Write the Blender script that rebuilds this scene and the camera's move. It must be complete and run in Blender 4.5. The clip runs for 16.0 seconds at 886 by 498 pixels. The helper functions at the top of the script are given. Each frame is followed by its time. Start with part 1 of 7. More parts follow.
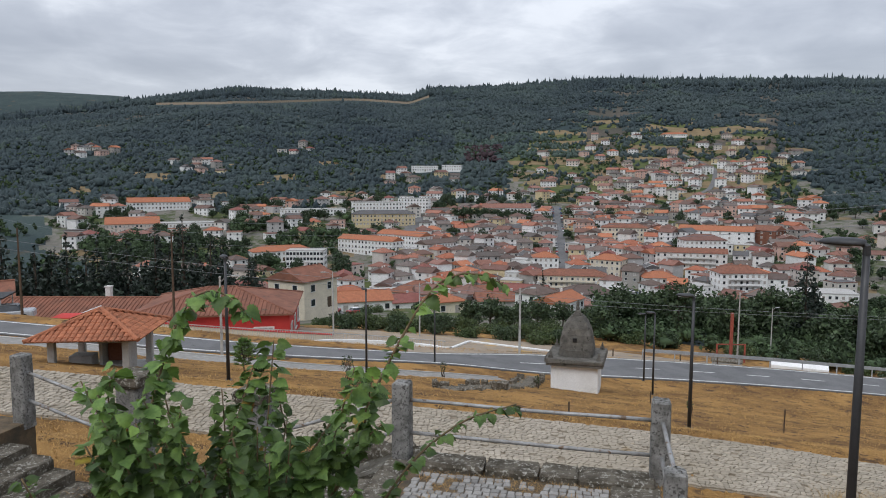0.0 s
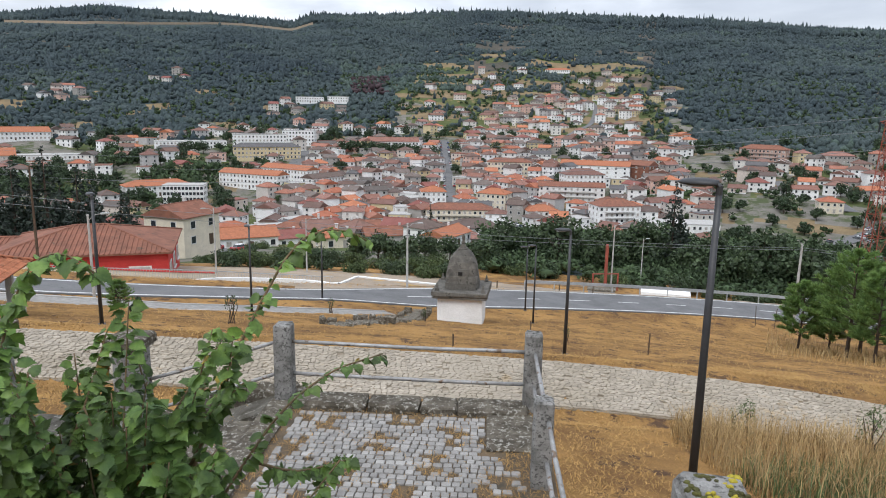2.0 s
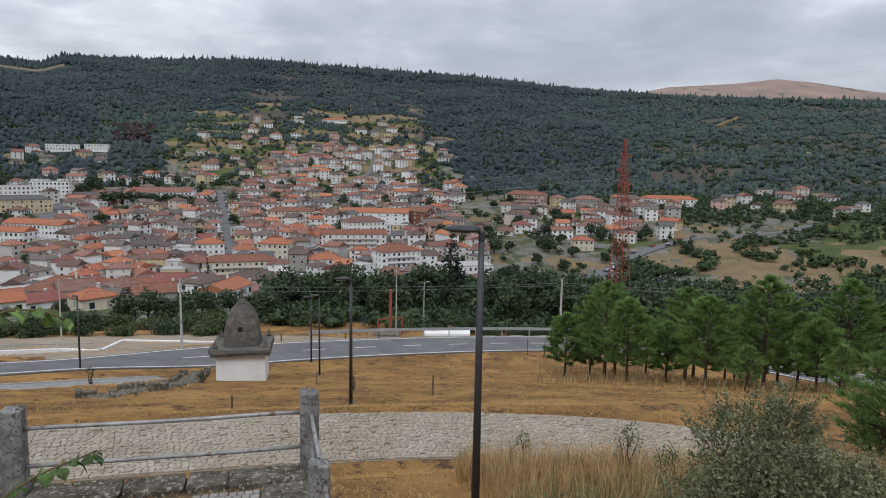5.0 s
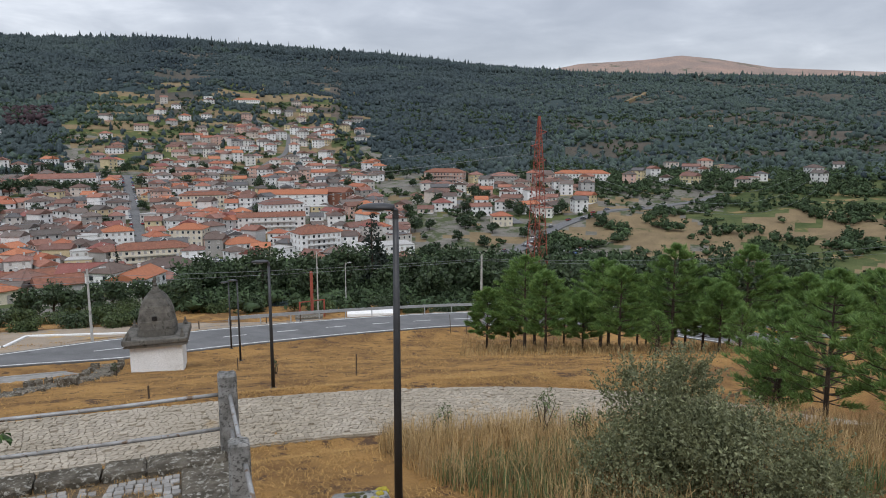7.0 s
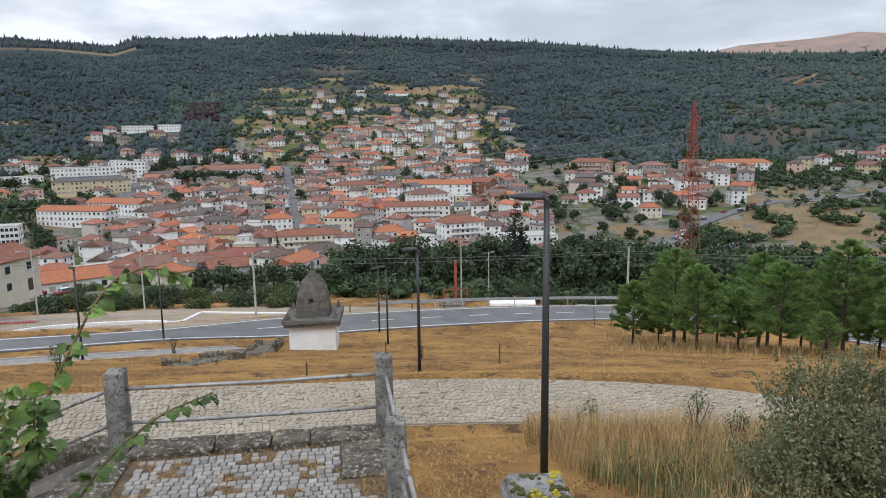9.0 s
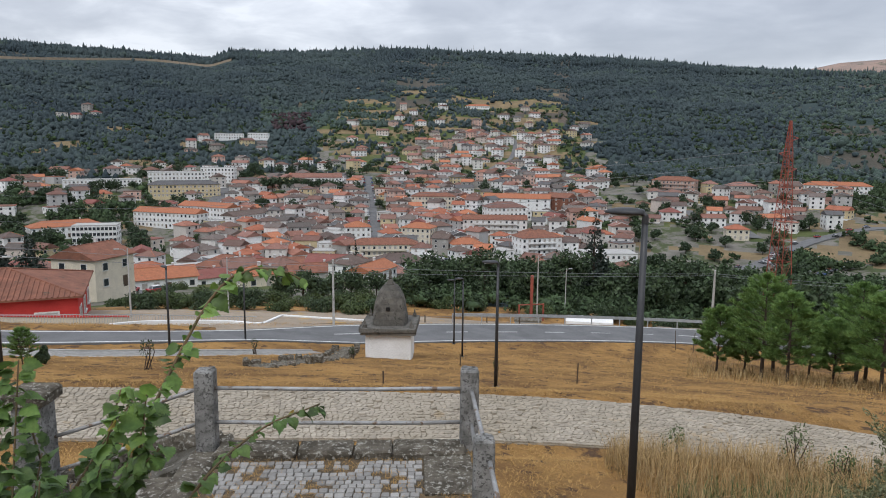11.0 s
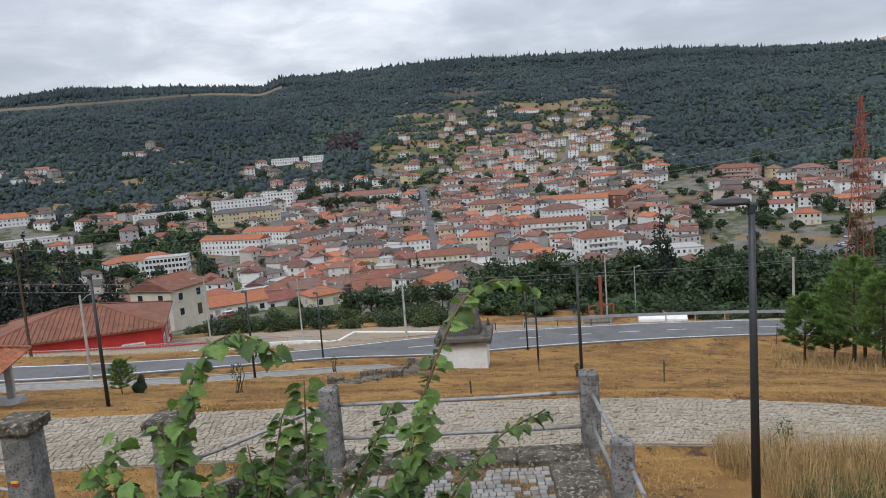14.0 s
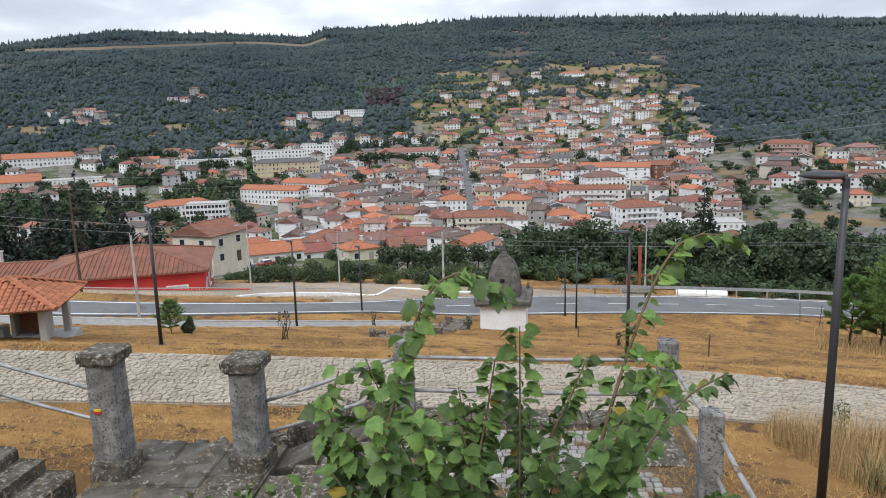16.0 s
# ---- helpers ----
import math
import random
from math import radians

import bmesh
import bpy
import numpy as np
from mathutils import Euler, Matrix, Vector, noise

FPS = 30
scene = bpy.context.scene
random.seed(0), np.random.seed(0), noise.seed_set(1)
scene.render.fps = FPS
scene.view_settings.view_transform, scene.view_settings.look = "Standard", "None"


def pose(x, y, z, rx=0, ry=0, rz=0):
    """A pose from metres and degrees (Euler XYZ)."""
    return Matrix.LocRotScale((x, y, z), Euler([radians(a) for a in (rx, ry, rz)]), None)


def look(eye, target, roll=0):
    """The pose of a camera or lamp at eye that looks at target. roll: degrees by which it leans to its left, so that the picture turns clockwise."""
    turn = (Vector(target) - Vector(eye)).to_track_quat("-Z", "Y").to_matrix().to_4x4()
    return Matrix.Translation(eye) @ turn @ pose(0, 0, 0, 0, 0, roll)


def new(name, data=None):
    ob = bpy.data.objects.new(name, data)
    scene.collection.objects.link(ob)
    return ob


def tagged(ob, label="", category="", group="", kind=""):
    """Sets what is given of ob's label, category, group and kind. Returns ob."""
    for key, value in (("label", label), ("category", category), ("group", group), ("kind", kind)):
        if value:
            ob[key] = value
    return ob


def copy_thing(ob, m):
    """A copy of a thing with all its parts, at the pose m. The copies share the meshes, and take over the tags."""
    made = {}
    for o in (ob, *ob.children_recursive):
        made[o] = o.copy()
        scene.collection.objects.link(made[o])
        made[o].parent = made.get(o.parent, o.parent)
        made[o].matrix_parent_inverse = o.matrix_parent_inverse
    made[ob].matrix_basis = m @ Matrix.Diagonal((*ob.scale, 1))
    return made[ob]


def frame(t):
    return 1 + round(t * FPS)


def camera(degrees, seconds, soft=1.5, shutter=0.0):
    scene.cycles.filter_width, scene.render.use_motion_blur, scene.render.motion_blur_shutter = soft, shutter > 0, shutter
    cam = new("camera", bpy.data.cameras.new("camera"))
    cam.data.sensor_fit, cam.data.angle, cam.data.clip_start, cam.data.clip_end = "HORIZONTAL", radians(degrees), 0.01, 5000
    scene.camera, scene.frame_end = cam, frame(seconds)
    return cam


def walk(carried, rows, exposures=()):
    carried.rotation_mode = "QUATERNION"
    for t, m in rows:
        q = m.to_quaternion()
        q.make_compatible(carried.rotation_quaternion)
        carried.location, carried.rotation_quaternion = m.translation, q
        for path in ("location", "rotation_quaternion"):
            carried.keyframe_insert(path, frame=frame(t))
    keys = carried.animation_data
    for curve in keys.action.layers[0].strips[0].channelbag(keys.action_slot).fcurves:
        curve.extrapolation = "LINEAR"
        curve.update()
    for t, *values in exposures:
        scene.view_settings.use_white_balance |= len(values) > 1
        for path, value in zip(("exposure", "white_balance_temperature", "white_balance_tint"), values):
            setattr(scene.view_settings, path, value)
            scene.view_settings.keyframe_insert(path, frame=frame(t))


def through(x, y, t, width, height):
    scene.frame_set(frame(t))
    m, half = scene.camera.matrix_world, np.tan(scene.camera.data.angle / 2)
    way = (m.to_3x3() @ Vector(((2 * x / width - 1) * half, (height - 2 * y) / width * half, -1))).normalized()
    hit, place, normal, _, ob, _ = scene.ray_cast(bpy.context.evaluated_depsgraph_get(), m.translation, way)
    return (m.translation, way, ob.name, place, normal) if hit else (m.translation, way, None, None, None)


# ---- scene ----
cam = camera(65.0, 16.0, soft=1.0)
PATH = [
    (0, (0.072, 0.085, 3.942), (-0.048, 2.071, 3.737), 0.1),
    (0.5, (0.091, -0.006, 3.952), (0.025, 1.983, 3.748), -0.3),
    (1, (0.106, -0.006, 3.992), (0.167, 1.982, 3.779), -0.4),
    (1.5, (0.14, 0.028, 4.03), (0.254, 2.005, 3.749), 0.5),
    (2, (0.176, 0.049, 4.039), (0.376, 2.001, 3.65), 1.0),
    (2.5, (0.224, 0.079, 4.063), (0.517, 2.015, 3.656), 1.6),
    (3, (0.227, 0.085, 4.08), (0.585, 2.016, 3.702), 2.0),
    (3.5, (0.254, 0.113, 4.086), (0.64, 2.057, 3.817), 1.9),
    (4, (0.297, 0.14, 4.084), (0.732, 2.079, 3.858), 1.7),
    (4.5, (0.361, 0.196, 4.076), (1.003, 2.078, 3.859), 1.8),
    (5, (0.409, 0.201, 4.071), (1.203, 2.02, 3.828), 1.0),
    (5.2, (0.418, 0.207, 4.062), (1.261, 2.002, 3.798), 1.1),
    (7.3, (0.407, -0.046, 4.067), (1.401, 1.663, 3.766), -0.1),
    (7.5, (0.399, -0.021, 4.05), (1.351, 1.713, 3.751), -0.2),
    (8, (0.38, 0.014, 4.05), (1.237, 1.794, 3.744), -0.1),
    (8.5, (0.308, -0.054, 4.079), (1.061, 1.77, 3.757), -0.4),
    (9, (0.276, -0.018, 4.06), (0.895, 1.855, 3.734), -0.8),
    (9.2, (0.26, 0.003, 4.077), (0.83, 1.891, 3.748), -0.8),
    (11.3, (0.094, 0.312, 3.993), (0.451, 2.262, 3.724), 0.6),
    (11.5, (0.046, 0.312, 3.999), (0.343, 2.274, 3.754), 0.4),
    (12, (-0.155, 0.165, 4.049), (-0.018, 2.147, 3.817), 0.9),
    (12.5, (-0.082, 0.31, 4.067), (0.009, 2.293, 3.828), 0.9),
    (13, (-0.165, 0.351, 4.074), (-0.074, 2.335, 3.837), 1.1),
    (13.5, (-0.393, 0.361, 4.086), (-0.302, 2.344, 3.841), -3.0),
    (14, (-0.524, 0.344, 4.027), (-0.276, 2.311, 3.769), -4.3),
    (14.5, (-0.644, 0.244, 3.994), (-0.328, 2.191, 3.659), -0.9),
    (15, (-0.769, 0.214, 4.009), (-0.455, 2.154, 3.637), -1.3),
    (15.5, (-1.044, 0.323, 3.983), (-0.781, 2.271, 3.614), -1.6),
    (16, (-1.14, 0.519, 3.981), (-0.996, 2.48, 3.616), -1.5),
]
walk(cam, [(t, look(eye, target, roll)) for t, eye, target, roll in PATH],
     [(0, 0.12, 6320, 10), (1.0, 0.12, 6320, 10), (1.5, 0.2, 6320, 10), (2.0, 0.6, 6320, 10), (2.5, 0.77, 6320, 10), (3.0, 0.67, 6320, 10), (3.5, 0.24, 6320, 10), (4.0, 0.14, 6320, 10), (5.0, 0.06, 6320, 10), (7.5, 0.24, 6320, 10), (9.0, 0.4, 6320, 10), (11.5, 0.2, 6320, 10), (12.5, 0.18, 6320, 10), (13.5, 0.22, 6320, 10), (14.0, 0.22, 6320, 10), (14.5, 0.52, 6320, 10), (15.0, 0.64, 6320, 10), (16.0, 0.58, 6320, 10)])

# ---- overcast daylight ----
SUN_EL, SUN_AZ = 52.0, 215.0
world = bpy.data.worlds.new("overcast_sky")
scene.world = world
world.use_nodes = True
wn = world.node_tree
wn.nodes.clear()


def wnode(kind, **props):
    n = wn.nodes.new(kind)
    for k, v in props.items():
        n.inputs[k].default_value = v
    return n


def wmath(op, a, b=None, clamp=False):
    n = wn.nodes.new("ShaderNodeMath")
    n.operation, n.use_clamp = op, clamp
    for i, v in enumerate((a, b)):
        if v is None:
            continue
        if isinstance(v, (int, float)):
            n.inputs[i].default_value = v
        else:
            wn.links.new(v, n.inputs[i])
    return n.outputs[0]


sky = wn.nodes.new("ShaderNodeTexSky")
sky.sky_type = "NISHITA"
sky.sun_disc = False
sky.sun_elevation, sky.sun_rotation = radians(SUN_EL), radians(SUN_AZ)
coord = wn.nodes.new("ShaderNodeTexCoord")
sep = wn.nodes.new("ShaderNodeSeparateXYZ")
wn.links.new(coord.outputs["Generated"], sep.inputs[0])
up = wmath("MAXIMUM", sep.outputs[2], 0.0)
below = wmath("ADD", up, 0.16)
comb = wn.nodes.new("ShaderNodeCombineXYZ")
wn.links.new(wmath("DIVIDE", sep.outputs[0], below), comb.inputs[0])
wn.links.new(wmath("DIVIDE", sep.outputs[1], below), comb.inputs[1])
big = wnode("ShaderNodeTexNoise", Scale=0.55, Detail=7.0, Roughness=0.5, Distortion=0.5)
fine = wnode("ShaderNodeTexNoise", Scale=2.3, Detail=8.0, Roughness=0.55, Distortion=0.4)
for n in (big, fine):
    wn.links.new(comb.outputs[0], n.inputs["Vector"])
cloud = wmath("ADD", wmath("MULTIPLY", big.outputs[0], 0.72), wmath("MULTIPLY", fine.outputs[0], 0.28))
ramp = wn.nodes.new("ShaderNodeValToRGB")
ramp.color_ramp.interpolation = "B_SPLINE"
for e, (p, c) in zip((ramp.color_ramp.elements[0], ramp.color_ramp.elements[1], ramp.color_ramp.elements.new(0.5), ramp.color_ramp.elements.new(0.58)),
                     ((0.36, (0.27, 0.29, 0.335, 1)), (0.68, (0.92, 0.93, 0.96, 1)), (0.48, (0.40, 0.42, 0.465, 1)), (0.56, (0.60, 0.62, 0.66, 1)))):
    e.position, e.color = p, c
wn.links.new(cloud, ramp.inputs[0])
# the cloud layer thins towards the horizon
lift = wmath("POWER", wmath("SUBTRACT", 1.0, up), 11.0)
pale = wn.nodes.new("ShaderNodeMix")
pale.data_type = "RGBA"
wn.links.new(wmath("MULTIPLY", lift, 0.55), pale.inputs["Factor"])
wn.links.new(ramp.outputs[0], pale.inputs["A"])
pale.inputs["B"].default_value = (0.84, 0.86, 0.90, 1)
blue = wn.nodes.new("ShaderNodeMix")
blue.data_type, blue.blend_type = "RGBA", "ADD"
blue.inputs["Factor"].default_value = 0.012
wn.links.new(pale.outputs["Result"], blue.inputs["A"])
wn.links.new(sky.outputs[0], blue.inputs["B"])
back = wn.nodes.new("ShaderNodeBackground")
wn.links.new(blue.outputs["Result"], back.inputs["Color"])
# an overcast sky is brighter overhead than low down
wn.links.new(wmath("ADD", 0.9, wmath("MULTIPLY", up, 1.2)), back.inputs["Strength"])
out = wn.nodes.new("ShaderNodeOutputWorld")
wn.links.new(back.outputs[0], out.inputs["Surface"])

sun = new("sun", bpy.data.lights.new("sun", "SUN"))
sun.data.energy, sun.data.angle, sun.data.color = 1.0, radians(25), (1.0, 0.97, 0.93)
sun.matrix_basis = look((0, 0, 0), (-math.sin(radians(SUN_AZ)), -math.cos(radians(SUN_AZ)), -math.tan(radians(SUN_EL))))

# ---- materials ----
def surface(name, base, other, size=0.5, fine=0.03, rough=0.85, bump=0.3, depth=0.01, metal=0.0, spots=None, spot_size=0.3, spot_share=0.3,
            vary=0.0, island=False, hues=None, spec=0.3, mix=(0.35, 0.65), sheen=0.0):
    """A worn surface: two colours mixed by broad noise, fine grain, blotches of a third colour, relief, and a shade of its own per piece."""
    m = bpy.data.materials.new(name)
    m.use_nodes = True
    t = m.node_tree
    p = t.nodes["Principled BSDF"]
    link = t.links.new

    def node(kind, **ins):
        n = t.nodes.new(kind)
        for k, v in ins.items():
            n.inputs[k].default_value = v
        return n

    def blend(fac, a, b, how="MIX"):
        n = t.nodes.new("ShaderNodeMix")
        n.data_type, n.blend_type = "RGBA", how
        for sock, v in ((n.inputs["Factor"], fac), (n.inputs["A"], a), (n.inputs["B"], b)):
            if isinstance(v, (int, float)):
                sock.default_value = v
            elif isinstance(v, tuple):
                sock.default_value = (*v[:3], 1)
            else:
                link(v, sock)
        return n.outputs["Result"]

    def band(sock, lo, hi, to_lo=0.0, to_hi=1.0):
        n = node("ShaderNodeMapRange")
        n.inputs["From Min"].default_value, n.inputs["From Max"].default_value = lo, hi
        n.inputs["To Min"].default_value, n.inputs["To Max"].default_value = to_lo, to_hi
        link(sock, n.inputs["Value"])
        return n.outputs["Result"]

    where = t.nodes.new("ShaderNodeNewGeometry")
    pos = where.outputs["Position"]
    broad = node("ShaderNodeTexNoise", Scale=1 / size, Detail=5.0, Roughness=0.6, Distortion=0.3)
    grain = node("ShaderNodeTexNoise", Scale=1 / fine, Detail=4.0, Roughness=0.65)
    for n in (broad, grain):
        link(pos, n.inputs["Vector"])
    colour = base
    if vary or hues:
        if island:
            chance = where.outputs["Random Per Island"]
        else:
            chance = t.nodes.new("ShaderNodeObjectInfo").outputs["Random"]
        if hues:
            ramp = t.nodes.new("ShaderNodeValToRGB")
            ramp.color_ramp.interpolation = "CONSTANT"
            els = ramp.color_ramp.elements
            while len(els) < len(hues):
                els.new(0.5)
            for i, c in enumerate(hues):
                els[i].position, els[i].color = i / len(hues), (*c, 1)
            link(chance, ramp.inputs[0])
            colour = ramp.outputs[0]
    colour = blend(band(broad.outputs[0], *mix), colour, other if not hues else blend(0.75, colour, other, "MULTIPLY"))
    if spots:
        blotch = node("ShaderNodeTexNoise", Scale=1 / spot_size, Detail=6.0, Roughness=0.7)
        link(pos, blotch.inputs["Vector"])
        edge = 0.68 - 0.36 * spot_share
        colour = blend(band(blotch.outputs[0], edge, edge + 0.06), colour, spots)
    colour = blend(1.0, colour, blend(band(grain.outputs[0], 0.25, 0.75), (0.72, 0.72, 0.72), (1.25, 1.25, 1.25)), "MULTIPLY")
    if vary:
        hsv = node("ShaderNodeHueSaturation")
        link(band(chance, 0, 1, 1 - vary, 1 + vary), hsv.inputs["Value"])
        link(colour, hsv.inputs["Color"])
        colour = hsv.outputs[0]
    link(colour, p.inputs["Base Color"])
    p.inputs["Metallic"].default_value = metal
    p.inputs["Specular IOR Level"].default_value = spec
    link(band(broad.outputs[0], 0.3, 0.7, max(0.05, rough - 0.1), min(1.0, rough + 0.1)), p.inputs["Roughness"])
    if bump:
        b = node("ShaderNodeBump", Strength=bump, Distance=depth)
        link(grain.outputs[0], b.inputs["Height"])
        link(b.outputs[0], p.inputs["Normal"])
    return m


def leafy(name, base, other, vary=0.35, rough=0.6, island=True, size=0.6, hues=None, through=0.25, fine=0.02, bump=0.0, depth=0.01, spots=None, spot_size=0.3, spot_share=0.3):
    """Leaves: a shade of its own for each, and some light let through."""
    m = surface(name, base, other, size=size, fine=fine, rough=rough, bump=bump, depth=depth, vary=vary, island=island, hues=hues, spec=0.35, spots=spots, spot_size=spot_size, spot_share=spot_share)
    t = m.node_tree
    p = t.nodes["Principled BSDF"]
    if through:
        tr = t.nodes.new("ShaderNodeBsdfTranslucent")
        t.links.new(p.inputs["Base Color"].links[0].from_socket, tr.inputs["Color"])
        mixer = t.nodes.new("ShaderNodeMixShader")
        mixer.inputs[0].default_value = through
        t.links.new(p.outputs[0], mixer.inputs[1])
        t.links.new(tr.outputs[0], mixer.inputs[2])
        t.links.new(mixer.outputs[0], t.nodes["Material Output"].inputs["Surface"])
    return m


DRY = surface("dry_grass_ground", (0.37, 0.212, 0.074), (0.19, 0.107, 0.044), size=3.4, fine=0.05, rough=0.95, bump=0.9, depth=0.05, spots=(0.10, 0.06, 0.036), spot_size=0.9, spot_share=0.38, spec=0.1, mix=(0.38, 0.6))
GRAVEL = surface("sandy_gravel", (0.36, 0.295, 0.225), (0.27, 0.22, 0.165), size=3.0, fine=0.06, rough=0.95, bump=0.5, depth=0.02, spots=(0.4, 0.27, 0.12), spot_size=2.0, spot_share=0.3, spec=0.1)
MEADOW = surface("green_meadow", (0.10, 0.115, 0.045), (0.055, 0.075, 0.028), size=14.0, fine=0.5, rough=0.95, bump=0.3, depth=0.1, spots=(0.25, 0.18, 0.085), spot_size=22.0, spot_share=0.3, spec=0.1)
# blue-grey of distant haze mixed into the soil colour, to match the far trees
FLOOR_WOOD = surface("hazed_forest_floor", (0.052, 0.073, 0.068), (0.038, 0.054, 0.056), size=60.0, fine=1.2, rough=0.95, bump=0.6, depth=0.6, spots=(0.10, 0.085, 0.06), spot_size=40.0, spot_share=0.22, spec=0.1)
TOWN_SOIL = surface("town_ground", (0.2, 0.185, 0.16), (0.13, 0.125, 0.105), size=9.0, fine=0.4, rough=0.95, bump=0.2, spots=(0.07, 0.085, 0.04), spot_size=16.0, spot_share=0.5, spec=0.1)
STRAW_FIELD = surface("straw_field", (0.23, 0.17, 0.095), (0.165, 0.125, 0.075), size=12.0, fine=0.6, rough=0.95, bump=0.2, spots=(0.1, 0.1, 0.045), spot_size=14.0, spot_share=0.25, spec=0.1)
HEATH = surface("brown_heath", (0.098, 0.082, 0.066), (0.064, 0.066, 0.054), size=40.0, fine=2.0, rough=0.95, bump=0.6, depth=0.6, spots=(0.13, 0.10, 0.08), spot_size=45.0, spot_share=0.3, spec=0.1)
MOOR = surface("bare_moor", (0.33, 0.235, 0.19), (0.24, 0.19, 0.165), size=120.0, fine=6.0, rough=0.95, bump=0.2, spots=(0.12, 0.12, 0.09), spot_size=160.0, spot_share=0.32, spec=0.1)
ASPHALT = surface("asphalt", (0.155, 0.155, 0.155), (0.12, 0.12, 0.12), size=2.5, fine=0.02, rough=0.85, bump=0.3, depth=0.006, spots=(0.06, 0.06, 0.062), spot_size=3.0, spot_share=0.12)
ROAD_PAINT = surface("white_road_paint", (0.75, 0.75, 0.73), (0.6, 0.6, 0.58), size=0.6, fine=0.03, rough=0.7, bump=0.1)
LANE_STONE = surface("lane_stone", (0.36, 0.315, 0.25), (0.29, 0.25, 0.19), size=2.2, fine=0.02, rough=0.9, bump=0.5, depth=0.012, vary=0.16, island=True, spots=(0.33, 0.26, 0.17), spot_size=1.8, spot_share=0.2)
LANE_BED = surface("lane_joint_earth", (0.28, 0.235, 0.175), (0.22, 0.18, 0.13), size=0.5, fine=0.02, rough=0.95, bump=0.5)
GRANITE = surface("weathered_granite", (0.29, 0.285, 0.27), (0.15, 0.147, 0.137), size=0.22, fine=0.010, rough=0.93, bump=0.9, depth=0.01, spots=(0.085, 0.083, 0.076), spot_size=0.035, spot_share=0.42, mix=(0.4, 0.62))
DARK_GRANITE = surface("lichened_granite", (0.15, 0.13, 0.10), (0.068, 0.058, 0.042), size=0.2, fine=0.014, rough=0.95, bump=1.0, depth=0.02, spots=(0.36, 0.345, 0.30), spot_size=0.06, spot_share=0.38, mix=(0.38, 0.6))
SHRINE_STONE = surface("old_shrine_granite", (0.15, 0.14, 0.122), (0.085, 0.08, 0.07), size=0.5, fine=0.03, rough=0.95, bump=0.8, depth=0.02, spots=(0.055, 0.053, 0.045), spot_size=0.35, spot_share=0.3, vary=0.18)
MOSS = surface("moss", (0.10, 0.10, 0.025), (0.05, 0.045, 0.02), size=0.05, fine=0.008, rough=1.0, bump=0.8)
YELLOW_MOSS = surface("yellow_lichen", (0.42, 0.34, 0.04), (0.28, 0.24, 0.03), size=0.03, fine=0.006, rough=1.0, bump=0.6)
COBBLE = surface("granite_cobble", (0.30, 0.29, 0.27), (0.22, 0.21, 0.195), size=0.3, fine=0.008, rough=0.88, bump=0.6, depth=0.005, vary=0.22)
COBBLE_REST = surface("granite_cobble_rest", (0.30, 0.29, 0.27), (0.22, 0.21, 0.195), size=0.3, fine=0.008, rough=0.88, bump=0.6, depth=0.005, vary=0.22, island=True)
COBBLE_BED = surface("cobble_joint_soil", (0.15, 0.105, 0.06), (0.07, 0.058, 0.042), size=0.25, fine=0.01, rough=0.95, bump=0.6)
GALVANIZED = surface("galvanised_pipe", (0.36, 0.36, 0.355), (0.24, 0.235, 0.225), size=0.25, fine=0.01, rough=0.62, metal=0.35, bump=0.15, spots=(0.17, 0.12, 0.085), spot_size=0.12, spot_share=0.32)
LAMP_PAINT = surface("dark_grey_lamp_paint", (0.035, 0.037, 0.04), (0.025, 0.026, 0.028), size=0.4, fine=0.02, rough=0.5, bump=0.05, spec=0.5)
LAMP_GLASS = surface("lamp_lens", (0.42, 0.43, 0.42), (0.33, 0.34, 0.33), size=0.1, fine=0.02, rough=0.25, bump=0.0, spec=0.6)
CONCRETE = surface("pale_concrete", (0.45, 0.44, 0.42), (0.36, 0.35, 0.33), size=0.8, fine=0.03, rough=0.9, bump=0.3, depth=0.006, spots=(0.27, 0.26, 0.24), spot_size=0.6, spot_share=0.2)
WHITE_WALL = surface("whitewash", (0.80, 0.80, 0.79), (0.70, 0.70, 0.68), size=1.2, fine=0.05, rough=0.9, bump=0.15, spots=(0.55, 0.54, 0.5), spot_size=1.2, spot_share=0.08)
RED_WALL = surface("red_render", (0.52, 0.048, 0.04), (0.43, 0.04, 0.035), size=2.5, fine=0.05, rough=0.8, bump=0.1)
PINK_WALL = surface("pink_render", (0.50, 0.34, 0.28), (0.42, 0.28, 0.23), size=2.0, fine=0.05, rough=0.9, bump=0.1)
CREAM_WALL = surface("cream_render", (0.70, 0.63, 0.50), (0.6, 0.54, 0.43), size=2.0, fine=0.05, rough=0.9, bump=0.15, spots=(0.4, 0.37, 0.31), spot_size=1.5, spot_share=0.12)
TILE = surface("terracotta_tile", (0.40, 0.15, 0.075), (0.28, 0.11, 0.06), size=0.5, fine=0.04, rough=0.85, bump=0.3, depth=0.01, vary=0.2, island=True, spots=(0.2, 0.12, 0.075), spot_size=0.5, spot_share=0.2)
OLD_TILE = surface("weathered_roof_tile", (0.25, 0.105, 0.066), (0.17, 0.08, 0.055), size=1.4, fine=0.1, rough=0.9, bump=0.3, depth=0.02, vary=0.15, island=True, spots=(0.1, 0.07, 0.05), spot_size=0.9, spot_share=0.22)
PANE = surface("window_pane", (0.035, 0.042, 0.05), (0.02, 0.025, 0.03), size=0.6, fine=0.1, rough=0.15, bump=0.0, spec=0.6)
FRAME = surface("window_surround", (0.68, 0.67, 0.65), (0.55, 0.54, 0.52), size=0.5, fine=0.05, rough=0.7, bump=0.05)
